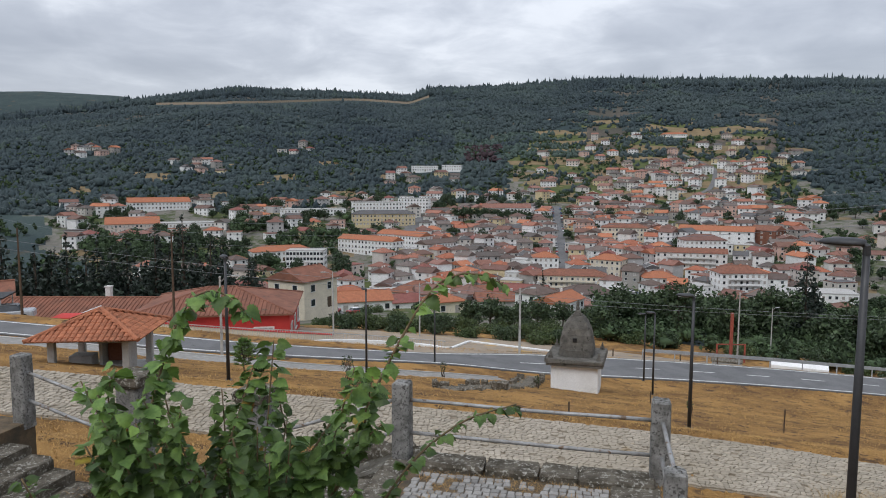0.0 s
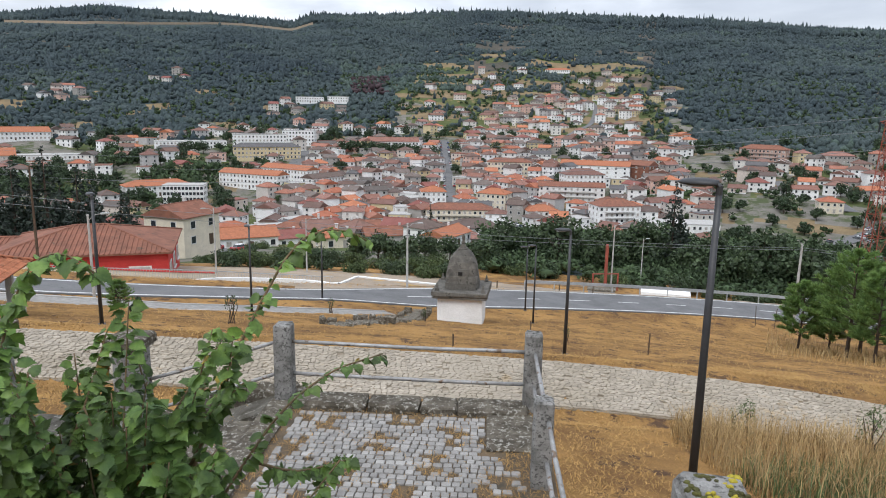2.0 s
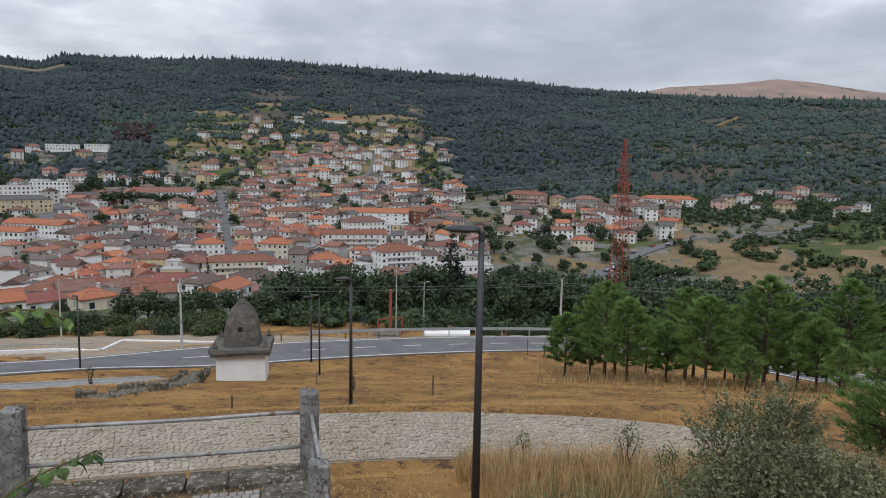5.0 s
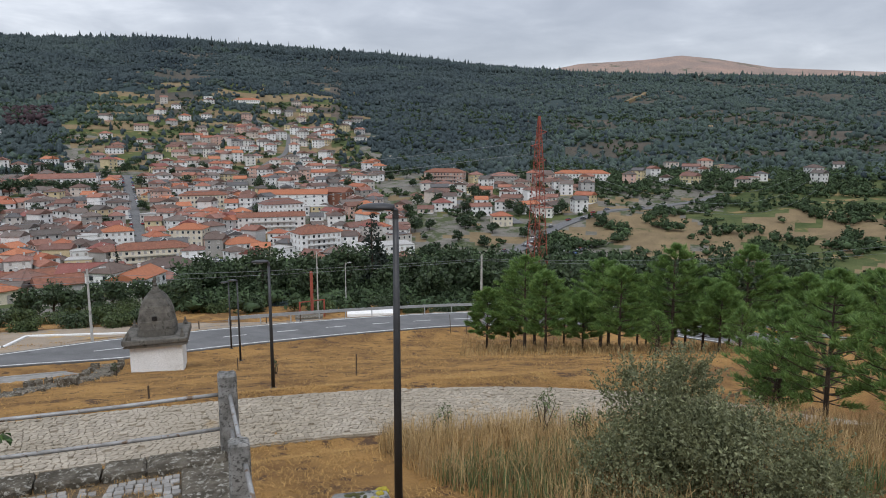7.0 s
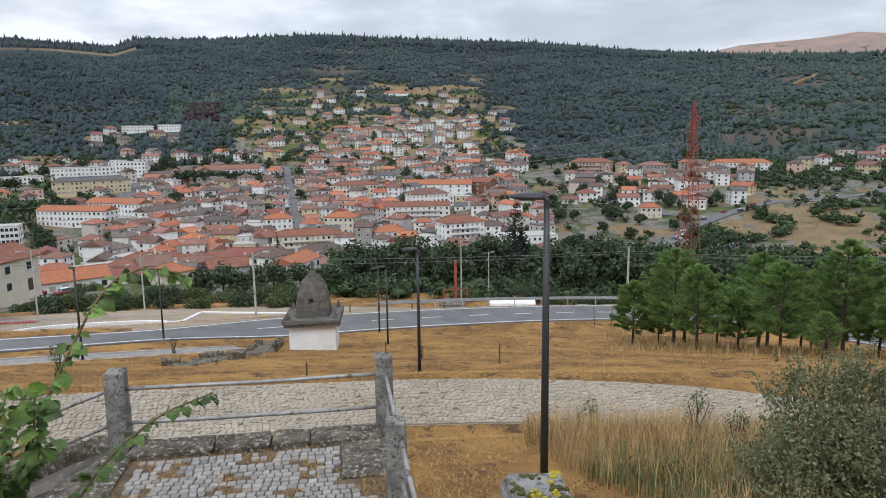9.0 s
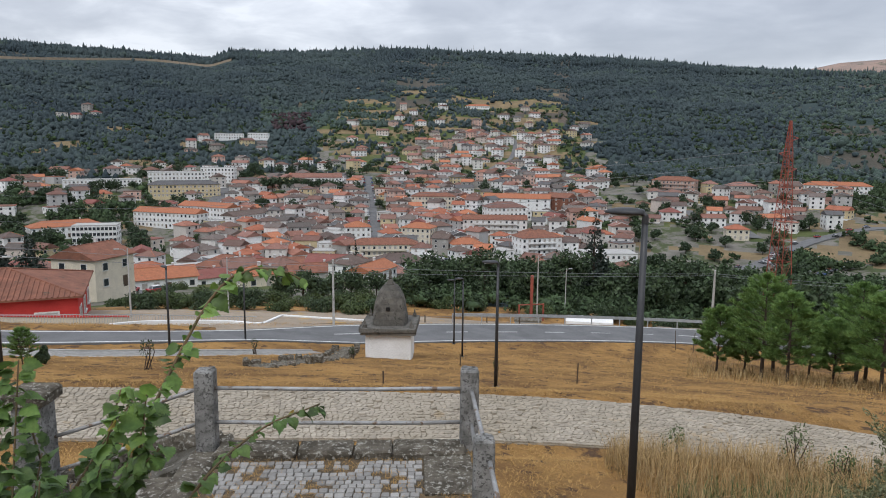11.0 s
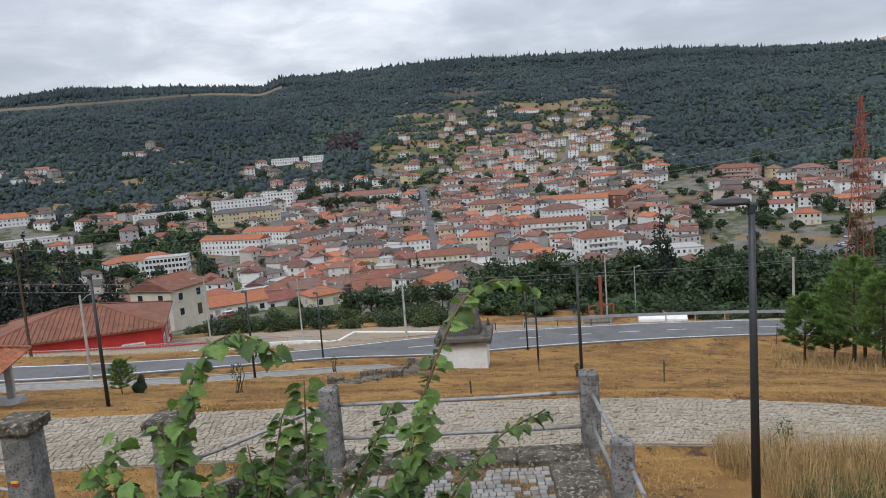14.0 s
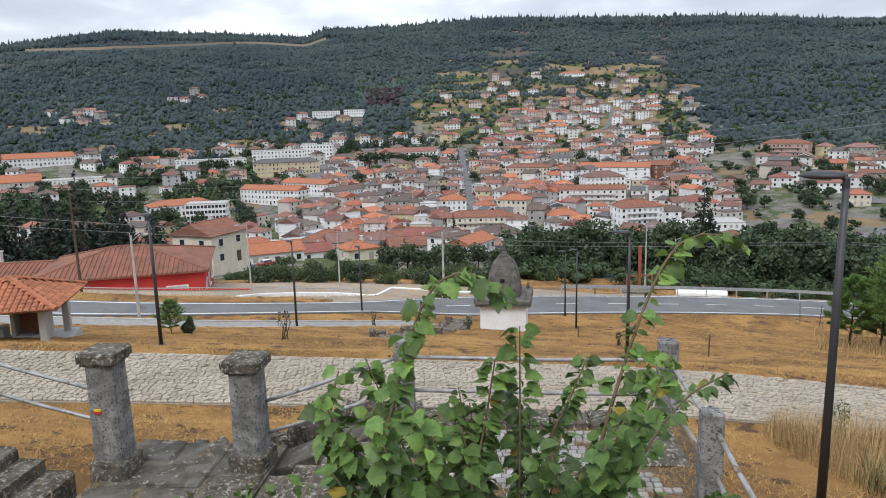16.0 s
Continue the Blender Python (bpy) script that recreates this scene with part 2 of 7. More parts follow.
SHUTTER = surface("roller_shutter", (0.42, 0.40, 0.37), (0.3, 0.27, 0.24), size=0.5, fine=0.06, rough=0.8, bump=0.1)
WOOD_DARK = surface("weathered_wood", (0.11, 0.075, 0.05), (0.07, 0.05, 0.035), size=0.4, fine=0.02, rough=0.9, bump=0.4)
BARK = surface("bark", (0.085, 0.062, 0.045), (0.05, 0.038, 0.03), size=0.3, fine=0.03, rough=0.95, bump=0.8, depth=0.02)
STEM = surface("young_bark", (0.16, 0.105, 0.055), (0.10, 0.085, 0.045), size=0.12, fine=0.01, rough=0.8, bump=0.3)
RUST_RED = surface("red_lead_steel", (0.33, 0.085, 0.055), (0.25, 0.07, 0.05), size=0.8, fine=0.05, rough=0.7, bump=0.1, spots=(0.5, 0.45, 0.42), spot_size=4.0, spot_share=0.05)
STEEL = surface("guard_rail_steel", (0.55, 0.56, 0.57), (0.45, 0.46, 0.47), size=1.0, fine=0.05, rough=0.45, metal=0.6, bump=0.1)
CABLE = surface("grey_cable", (0.22, 0.23, 0.24), (0.18, 0.19, 0.2), size=1.0, fine=0.1, rough=0.6, bump=0.0)
CAR_PAINT = surface("car_paint", (0.7, 0.7, 0.7), (0.95, 0.95, 0.95), size=2.0, fine=0.3, rough=0.3, bump=0.0, spec=0.6,
                    hues=((0.72, 0.72, 0.72), (0.06, 0.065, 0.07), (0.35, 0.36, 0.38), (0.7, 0.7, 0.7), (0.15, 0.16, 0.18), (0.3, 0.03, 0.03), (0.05, 0.1, 0.25)))
RUBBER = surface("tyre_rubber", (0.02, 0.02, 0.02), (0.03, 0.03, 0.03), size=0.3, fine=0.05, rough=0.9, bump=0.0)
YELLOW_SIGN = surface("yellow_sign_face", (0.75, 0.47, 0.02), (0.7, 0.42, 0.02), size=0.5, fine=0.05, rough=0.5, bump=0.0)
BLACK_SIGN = surface("black_sign_face", (0.015, 0.015, 0.015), (0.02, 0.02, 0.02), size=0.5, fine=0.05, rough=0.5, bump=0.0)
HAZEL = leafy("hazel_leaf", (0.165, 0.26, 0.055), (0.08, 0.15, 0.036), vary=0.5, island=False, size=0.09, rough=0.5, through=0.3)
# darker green for all leaves below the topmost 300, and for the bramble
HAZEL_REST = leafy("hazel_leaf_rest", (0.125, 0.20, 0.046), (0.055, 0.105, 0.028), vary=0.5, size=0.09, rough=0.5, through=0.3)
HAZEL_OLD = leafy("yellowing_leaf", (0.42, 0.34, 0.04), (0.2, 0.075, 0.03), vary=0.3, island=False, size=0.05, through=0.25)
PINE = leafy("pine_needles", (0.20, 0.31, 0.085), (0.11, 0.195, 0.058), vary=0.35, size=0.5, through=0.15)
DARK_CONIFER = leafy("dark_conifer", (0.024, 0.037, 0.024), (0.015, 0.024, 0.017), vary=0.4, size=1.0, through=0.05)
CONIFER_FAR = leafy("dark_undergrowth", (0.03, 0.045, 0.028), (0.018, 0.028, 0.02), vary=0.4, size=3.0, through=0.0, rough=0.9)
OAK = leafy("oak_leaves", (0.062, 0.092, 0.04), (0.036, 0.058, 0.028), vary=0.45, size=1.6, through=0.15)
SHRUB = leafy("garden_shrub_leaves", (0.085, 0.115, 0.04), (0.05, 0.075, 0.028), vary=0.4, size=1.4, through=0.15)
TOWN_TREE = leafy("town_tree_leaves", (0.05, 0.08, 0.035), (0.03, 0.05, 0.025), vary=0.4, size=2.0, through=0.1)
# both woodland greens carry aerial haze as a bluish, lightened base colour
FOREST = leafy("hazed_woodland", (0.052, 0.073, 0.072), (0.031, 0.046, 0.054), vary=0.12, size=150.0, through=0.0, rough=0.95, fine=2.2, bump=1.0, depth=1.2, spots=(0.058, 0.082, 0.068), spot_size=60.0, spot_share=0.25)
FOREST_PALE = leafy("pale_hazed_woodland", (0.064, 0.092, 0.074), (0.044, 0.066, 0.058), vary=0.2, size=30.0, through=0.0, rough=0.95, fine=2.0, bump=1.0, depth=1.0)
FOREST_RED = leafy("copper_woodland", (0.05, 0.03, 0.034), (0.036, 0.022, 0.026), vary=0.3, size=20.0, through=0.0, rough=0.9)
BROOM = leafy("broom_bush", (0.21, 0.22, 0.115), (0.125, 0.14, 0.07), vary=0.4, size=0.4, through=0.2)
STRAW = leafy("straw_blade", (0.43, 0.31, 0.148), (0.31, 0.205, 0.09), vary=0.35, size=0.6, through=0.2, rough=0.8)
STRAW_SHORT = leafy("mown_straw", (0.43, 0.265, 0.09), (0.32, 0.185, 0.064), vary=0.25, size=0.8, through=0.15, rough=0.85)
GREEN_BLADE = leafy("green_blade", (0.125, 0.165, 0.06), (0.075, 0.105, 0.04), vary=0.35, size=0.6, through=0.2)
WALL_HUES = ((0.76, 0.76, 0.75), (0.80, 0.80, 0.79), (0.54, 0.51, 0.47), (0.72, 0.71, 0.69), (0.60, 0.50, 0.31), (0.78, 0.78, 0.77), (0.34, 0.325, 0.30), (0.68, 0.66, 0.62), (0.76, 0.75, 0.74), (0.80, 0.80, 0.80), (0.45, 0.44, 0.43), (0.62, 0.54, 0.48), (0.74, 0.74, 0.72), (0.62, 0.42, 0.35))
ROOF_HUES = ((0.19, 0.105, 0.085), (0.25, 0.125, 0.095), (0.14, 0.105, 0.09), (0.33, 0.15, 0.105), (0.17, 0.105, 0.085), (0.12, 0.105, 0.096), (0.22, 0.125, 0.1), (0.44, 0.175, 0.095), (0.15, 0.098, 0.082), (0.24, 0.095, 0.08), (0.12, 0.118, 0.12), (0.19, 0.105, 0.08), (0.125, 0.095, 0.084), (0.36, 0.135, 0.08), (0.28, 0.15, 0.12), (0.17, 0.14, 0.125))
TOWN_WALL, FAR_WALL = (surface("town_render", (0.7, 0.7, 0.68), (0.86, 0.85, 0.83), size=3.0, fine=0.15, rough=0.9, bump=0.1, spots=(0.32, 0.3, 0.27), spot_size=3.0, spot_share=0.14, hues=WALL_HUES, island=i) for i in (False, True))
TOWN_ROOF, FAR_ROOF = (surface("town_roof_tile", (0.3, 0.12, 0.07), (0.8, 0.76, 0.72), size=2.5, fine=0.35, rough=0.9, bump=0.4, depth=0.05, spots=(0.10, 0.075, 0.06), spot_size=2.2, spot_share=0.2, hues=ROOF_HUES, island=i) for i in (False, True))
TOWN_TREE_FAR = leafy("garden_trees", (0.05, 0.08, 0.03), (0.03, 0.05, 0.022), vary=0.45, size=12.0, through=0.0, rough=0.9)
OAK_FAR = leafy("slope_wood", (0.056, 0.088, 0.036), (0.034, 0.056, 0.026), vary=0.45, size=8.0, through=0.0, rough=0.9)
WORN_CONCRETE = surface("dark_worn_concrete", (0.14, 0.128, 0.105), (0.065, 0.058, 0.043), size=0.35, fine=0.015, rough=0.95, bump=0.8, depth=0.015, spots=(0.29, 0.275, 0.24), spot_size=0.16, spot_share=0.26, mix=(0.38, 0.6))

# ---- the lie of the land: heights as functions of the plan ----
G_Y = (-400, -120, -30, -6, 1, 8, 10, 16.6, 20.4, 25, 43, 50, 57, 66, 90, 400)
G_Z = (70, 32, 8.5, 2.3, 0.2, -1.0, -1.55, -3.05, -3.2, -4.45, -8.9, -10.3, -11.2, -13.0, -16.2, -58)
P_D = (60, 90, 120, 150, 180, 250, 330, 430, 520, 700, 850)
P_Z = (-11, -17, -21.5, -26, -30.5, -43, -56, -45, -34, -12, 19)
CREST_A = (-90, -60, -36, -27, -20, -12, -6.2, -4.6, 1, 8.5, 22, 28, 34, 41, 49, 60, 90)
CREST_E = (0.05, 0.055, 0.068, 0.096, 0.116, 0.115, 0.110, 0.121, 0.124, 0.132, 0.122, 0.114, 0.102, 0.092, 0.085, 0.075, 0.06)
FAR_A = (-90, -44, -38, -33, -28, -24, 20, 36, 41, 46, 48.5, 51, 55, 62, 90)
FAR_E = (0.05, 0.085, 0.097, 0.103, 0.102, 0.085, 0.06, 0.09, 0.106, 0.109, 0.113, 0.107, 0.093, 0.082, 0.05)
# axes of the asphalt road and the stone-paved lane: x, y, z
ROAD = ((-120, 52, -4.0), (-60, 48.5, -5.6), (-31, 46.8, -7.0), (-17, 46.6, -7.9), (0, 53.6, -10.4), (14, 58.4, -12.1), (29, 61.8, -13.8), (42, 63, -15.2), (54, 59.5, -16.1), (64, 49, -16.8), (74, 30, -17.6), (84, 4, -18.6))
LANE = ((-90, 16.0, 3.5), (-45, 17.5, 0.3), (-20, 18.3, -1.5), (-7.5, 18.6, -2.5), (5.5, 18.6, -3.6), (12, 17.5, -4.15), (16, 15.9, -4.5), (19, 13.9, -4.8), (26, 7, -5.6), (38, -8, -7))


def smooth01(t):
    t = np.clip(t, 0, 1)
    return t * t * (3 - 2 * t)


def curve_points(ctrl, step):
    """Catmull-Rom points along the control points, about every step metres."""
    c = np.array(ctrl, float)
    c = np.vstack((2 * c[0] - c[1], c, 2 * c[-1] - c[-2]))
    got = []
    for a, b, p, q in zip(c, c[1:], c[2:], c[3:]):
        n = max(2, int(np.linalg.norm(p - b) / step))
        t = (np.arange(n) / n)[:, None]
        got.append(0.5 * (2 * b + (p - a) * t + (2 * a - 5 * b + 4 * p - q) * t**2 + (3 * b - a - 3 * p + q) * t**3))
    return np.vstack(got + [c[-2:-1]])


ROAD_PTS, LANE_PTS = curve_points(ROAD, 1.5), curve_points(LANE, 1.2)


def near_line(x, y, pts):
    """Distance in plan from the nearest point of a line, and that point's height."""
    best, height = np.full(np.shape(x), 1e9), np.zeros(np.shape(x))
    a, b = pts[:-1], pts[1:]
    for p, q in zip(a, b):
        d = q[:2] - p[:2]
        t = np.clip(((x - p[0]) * d[0] + (y - p[1]) * d[1]) / (d @ d), 0, 1)
        dist = np.hypot(x - p[0] - t * d[0], y - p[1] - t * d[1])
        closer = dist < best
        best = np.where(closer, dist, best)
        height = np.where(closer, p[2] + t * (q[2] - p[2]), height)
    return best, height


def wobble(x, y, size, seed):
    """Cheap smooth noise in -1..1 from crossing waves."""
    k = 2 * np.pi / size
    s = seed * 1.7
    return (np.sin(k * (x + 0.37 * y) + s) * np.cos(k * (0.83 * y - 0.21 * x) + 2.1 * s)
            + 0.5 * np.sin(k * 2.13 * (0.6 * x - 0.9 * y) + 3.3 * s) * np.cos(k * 1.9 * (0.8 * x + 0.5 * y) + s)) / 1.5


def land(x, y):
    """Height of the ground at places of the plan (numpy arrays or numbers)."""
    x, y = np.asarray(x, float), np.asarray(y, float)
    d, az = np.hypot(x, y), np.degrees(np.arctan2(x, y))
    side = np.where(x > 0, 0.082 * x + 0.0006 * x * x, 4.9 * np.tanh(x / 60))
    near = np.interp(y, G_Y, G_Z) - np.minimum(side, 7.5)
    crest = 1700 * np.interp(az, CREST_A, CREST_E) + 4
    z850 = 19 - 0.35 * np.maximum(0, np.abs(az - 6) - 25)
    t = np.clip((d - 850) / 850, 0, 1)
    hill = z850 + (crest - z850) * t**0.92
    level = 1 - smooth01((-2 - az) / 3) * smooth01((d - 1250) / 100) * smooth01((1640 - d) / 100)
    hill += level * smooth01((d - 800) / 300) * smooth01((1750 - d) / 300) * (9 * wobble(x, y, 420, 1) + 5 * wobble(x, y, 170, 2))
    valley = np.interp(d, P_D, P_Z) + smooth01((d - 330) / 150) * 3.0 * wobble(x, y, 160, 4)
    front = np.where(d < 850, valley, hill)
    beyond = np.interp(d, (1700, 2600, 4000, 4700), (0, 1, 2, 2.3))
    far_top = 4000 * np.interp(az, FAR_A, FAR_E) + 4
    low = crest * 0.55
    front = np.where(d > 1700, np.where(beyond < 1, crest + (low - crest) * smooth01(beyond), low + (far_top - low) * smooth01(beyond - 1)), front)
    rear = np.interp(d, (0, 40, 120, 400, 1500, 4800), (2, 8, 30, 75, 160, 180))
    facing = smooth01((100 - np.abs(az)) / 30)
    far = front * facing + rear * (1 - facing)
    w = smooth01((d - 66) / 60)
    z = near * (1 - w) + far * w
    if np.any(d < 180):
        dist, h = near_line(x, y, ROAD_PTS)
        k = smooth01((8.5 - dist) / 4.5)
        z = z * (1 - k) + (h - 0.10) * k
        dist, h = near_line(x, y, LANE_PTS)
        k = smooth01((4.2 - dist) / 2.2)
        z = z * (1 - k) + (h - 0.05) * k
    return z


def lz(x, y):
    return float(land(x, y))

# ---- building helpers ----
class Geo:
    """Vertices and faces that gather into one mesh; each face carries a material slot."""

    def __init__(self):
        self.v, self.f, self.m = [], [], []

    def add(self, verts, faces, slot=0, at=None):
        n = len(self.v)
        for p in verts:
            p = Vector(p)
            self.v.append(tuple(at @ p) if at is not None else tuple(p))
        for f in faces:
            self.f.append(tuple(i + n for i in f))
            self.m.append(slot)
        return self

    def box(self, x, y, z, sx, sy, sz, slot=0, rz=0.0, cut=0.0, taper=1.0, at=None):
        """A box that stands on z; cut chamfers its upright and top edges; taper narrows its top."""
        hx, hy = sx / 2, sy / 2
        m = Matrix.Translation((x, y, z)) @ Matrix.Rotation(radians(rz), 4, "Z")
        if at is not None:
            m = at @ m
        if cut <= 0:
            k = taper
            v = [(-hx, -hy, 0), (hx, -hy, 0), (hx, hy, 0), (-hx, hy, 0), (-hx * k, -hy * k, sz), (hx * k, -hy * k, sz), (hx * k, hy * k, sz), (-hx * k, hy * k, sz)]
            return self.add(v, [(3, 2, 1, 0), (4, 5, 6, 7), (0, 1, 5, 4), (1, 2, 6, 5), (2, 3, 7, 6), (3, 0, 4, 7)], slot, m)

        def ring(a, b, c, zz):
            return [(-a + c, -b, zz), (a - c, -b, zz), (a, -b + c, zz), (a, b - c, zz), (a - c, b, zz), (-a + c, b, zz), (-a, b - c, zz), (-a, -b + c, zz)]

        k = taper
        v = ring(hx, hy, cut, 0) + ring(hx * k, hy * k, cut, sz - cut) + ring(hx * k - cut, hy * k - cut, cut * 0.4, sz)
        f = [tuple(range(7, -1, -1)), tuple(range(16, 24))]
        for r in (0, 8):
            f += [(r + i, r + (i + 1) % 8, r + 8 + (i + 1) % 8, r + 8 + i) for i in range(8)]
        return self.add(v, f, slot, m)

    def tube(self, pts, radii, sides=8, slot=0, caps=True):
        pts = [Vector(p) for p in pts]
        if isinstance(radii, (int, float)):
            radii = [radii] * len(pts)
        n = len(self.v)
        side = None
        for i, p in enumerate(pts):
            d = (pts[min(i + 1, len(pts) - 1)] - pts[max(i - 1, 0)]).normalized()
            if side is None:
                side = d.cross(Vector((0.3, 0.2, 1)) if abs(d.z) < 0.9 else Vector((1, 0.2, 0))).normalized()
            side = (side - d * side.dot(d)).normalized()
            other = d.cross(side)
            for k in range(sides):
                a = 2 * math.pi * k / sides
                self.v.append(tuple(p + (side * math.cos(a) + other * math.sin(a)) * radii[i]))
        for i in range(len(pts) - 1):
            for k in range(sides):
                a, b = n + i * sides + k, n + i * sides + (k + 1) % sides
                self.f.append((a, b, b + sides, a + sides))
                self.m.append(slot)
        if caps:
            self.f.append(tuple(n + k for k in range(sides - 1, -1, -1)))
            self.f.append(tuple(n + (len(pts) - 1) * sides + k for k in range(sides)))
            self.m += [slot, slot]
        return self

    def mesh(self, name, *mats, smooth=False):
        me = bpy.data.meshes.new(name)
        me.from_pydata(self.v, [], self.f)
        for mt in mats:
            me.materials.append(mt)
        if len(mats) > 1:
            me.polygons.foreach_set("material_index", self.m)
        if smooth:
            me.polygons.foreach_set("use_smooth", [True] * len(self.f))
        me.update()
        return me


def part(name, geo, material, parent, label="", smooth=False):
    """One mesh object under a thing or a part."""
    mats = material if isinstance(material, (tuple, list)) else (material,)
    ob = new(name, geo if isinstance(geo, bpy.types.Mesh) else geo.mesh(name, *mats, smooth=smooth))
    ob.parent = parent
    return tagged(ob, label)


def thing(name, m, label, category, group=""):
    """An Empty at a thing's base, which its parts hang from."""
    ob = new(name)
    ob.empty_display_size = 0.2
    ob.matrix_basis = m
    return tagged(ob, label, category, group)


def solid(name, geo, material, label="", category="", group="", kind="", m=None, smooth=False):
    mats = material if isinstance(material, (tuple, list)) else (material,)
    ob = new(name, geo.mesh(name, *mats, smooth=smooth))
    if m is not None:
        ob.matrix_basis = m
    return tagged(ob, label, category, group, kind)


def array_mesh(name, verts, faces, mats, slots=None, smooth=False):
    """A mesh straight from numpy arrays; all faces have as many corners as the array is wide."""
    me = bpy.data.meshes.new(name)
    verts, faces = np.asarray(verts, np.float32), np.asarray(faces, np.int32)
    k = faces.shape[1]
    me.vertices.add(len(verts))
    me.vertices.foreach_set("co", verts.ravel())
    me.loops.add(faces.size)
    me.loops.foreach_set("vertex_index", faces.ravel())
    me.polygons.add(len(faces))
    me.polygons.foreach_set("loop_start", np.arange(0, faces.size, k, dtype=np.int32))
    for mt in mats:
        me.materials.append(mt)
    if slots is not None:
        me.polygons.foreach_set("material_index", np.asarray(slots, np.int32))
    if smooth:
        me.polygons.foreach_set("use_smooth", np.ones(len(faces), bool))
    me.update(calc_edges=True)
    me.validate()
    return me

# ---- ground ----
def cover(x, y):
    """Which soil covers the ground: 0 dry grass, 1 gravel, 2 meadow, 3 forest floor, 4 town, 5 moor, 6 straw field, 7 heath."""
    d, az = np.hypot(x, y), np.degrees(np.arctan2(x, y))
    n = wobble(x, y, 140, 5) + 0.6 * wobble(x, y, 55, 6)
    c = np.full(x.shape, 3)
    edge = 3 * wobble(x, y, 150, 40)
    town = (d > 300) & (d < 860 + 20 * edge) & (az > -33 + edge) & (az < 52)
    c[town & (n > -0.5)] = 4
    c[town & (n > 0.55)] = 6
    c[town & (n <= -0.5)] = 2
    wild = (d > 560 + 14 * np.maximum(0, 6 - az) * 0.6) & (az < 2) & (n < 0.5)
    c[wild & (d > 640)] = 3
    c[(d > 600) & (az < -13) & (n < 0.62)] = 3
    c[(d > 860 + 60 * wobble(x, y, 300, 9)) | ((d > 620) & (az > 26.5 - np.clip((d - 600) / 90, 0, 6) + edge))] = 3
    c[(d > 800) & (d < 980 + 40 * edge / 3) & (az > 6 + edge) & (az < 22 + edge) & (n > 0.0)] = 6
    c[(d > 335) & (d < 480) & (az > 38) & (n > -0.15)] = 6
    strips = np.sin(d / 9.0 + 2.0 * wobble(x, y, 160, 21))
    terraces = (d > 640) & (d < 1080 + 40 * edge) & (az > 3 + edge) & (az < 23 + edge)
    c[terraces & (n > -0.75)] = np.where(strips[terraces & (n > -0.75)] > 0.15, 6, 2)
    heath = wobble(x, y, 330, 23) + 0.6 * wobble(x, y, 120, 24)
    c[(d > 900) & (d < 1700) & (az > 8) & (az < 22) & (heath > 0.35)] = 7
    c[(d > 700) & (d < 1690) & (az > 40) & (heath > 0.2)] = 7
    c[(d > 1250) & (d < 1640) & (az < -14) & (heath > 0.55)] = 7
    c[(d < 300) & (n > 0.75)] = 2
    c[(d < 128) & (az > -24) & (az < 12) & (n > -0.3)] = 0
    c[(d < 100) & (az >= 12) & (az < 70)] = 0
    c[(d >= 100) & (d < 300) & (az >= 8) & (az < 70)] = 3
    c[(d >= 300) & (d < 600) & (az > 38) & (c == 3)] = 2
    c[(d > 105) & (d < 300) & (az > -19) & (az < 9)] = np.where(n[(d > 105) & (d < 300) & (az > -19) & (az < 9)] > 0.1, 4, 2)
    c[(d > 2500) & (az > 25)] = 5
    c[(np.abs(az) > 80)] = 2
    seen = ROAD_PTS[(np.abs(ROAD_PTS[:, 0]) < 60) & (ROAD_PTS[:, 1] > 10)]
    at = np.degrees(np.arctan2(seen[:, 0], seen[:, 1]))
    order = np.argsort(at)
    road_line = at[order], np.hypot(seen[order, 0], seen[order, 1])
    near = (d < 82) | ((y < 72) & (np.abs(x) < 75))
    c[near] = 0
    c[near & (y > 54) & (y < 90) & (np.abs(x - 2) < 48) & (near_line(x, y, ROAD_PTS)[0] < 30) & (d > np.interp(az, *road_line))] = 1
    return c


az_steps = np.radians(np.concatenate((np.arange(-72, 76, 0.45), np.arange(76, 288, 4.0))))
rings = np.concatenate((np.geomspace(1.6, 130, 190), np.geomspace(132, 4800, 190)))
ga, gr = np.meshgrid(az_steps, rings)
gx, gy = gr * np.sin(ga), gr * np.cos(ga)
gz = land(gx, gy)
rough = np.random.default_rng(1).normal(0, 1, gx.shape)
gz = gz + rough * np.where((gr < 80) & (gr > 9), 0.018, 0)
n_r, n_a = gx.shape
ii, jj = np.meshgrid(np.arange(n_r - 1), np.arange(n_a), indexing="ij")
j2 = (jj + 1) % n_a
quads = np.stack((ii * n_a + jj, ii * n_a + j2, (ii + 1) * n_a + j2, (ii + 1) * n_a + jj), -1).reshape(-1, 4)[:, ::-1]
corners = np.stack((gx, gy, gz), -1).reshape(-1, 3)
mid = corners[quads].mean(1)
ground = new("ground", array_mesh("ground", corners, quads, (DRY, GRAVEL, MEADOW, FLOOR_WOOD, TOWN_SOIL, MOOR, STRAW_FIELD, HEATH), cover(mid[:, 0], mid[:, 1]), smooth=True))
tagged(ground, "hillside of mown dry grass falling to a wooded valley", "ground", kind="structure")


def side_normals(pts):
    d = np.gradient(pts[:, :2], axis=0)
    d /= np.linalg.norm(d, axis=1)[:, None]
    return np.stack((d[:, 1], -d[:, 0]), 1)


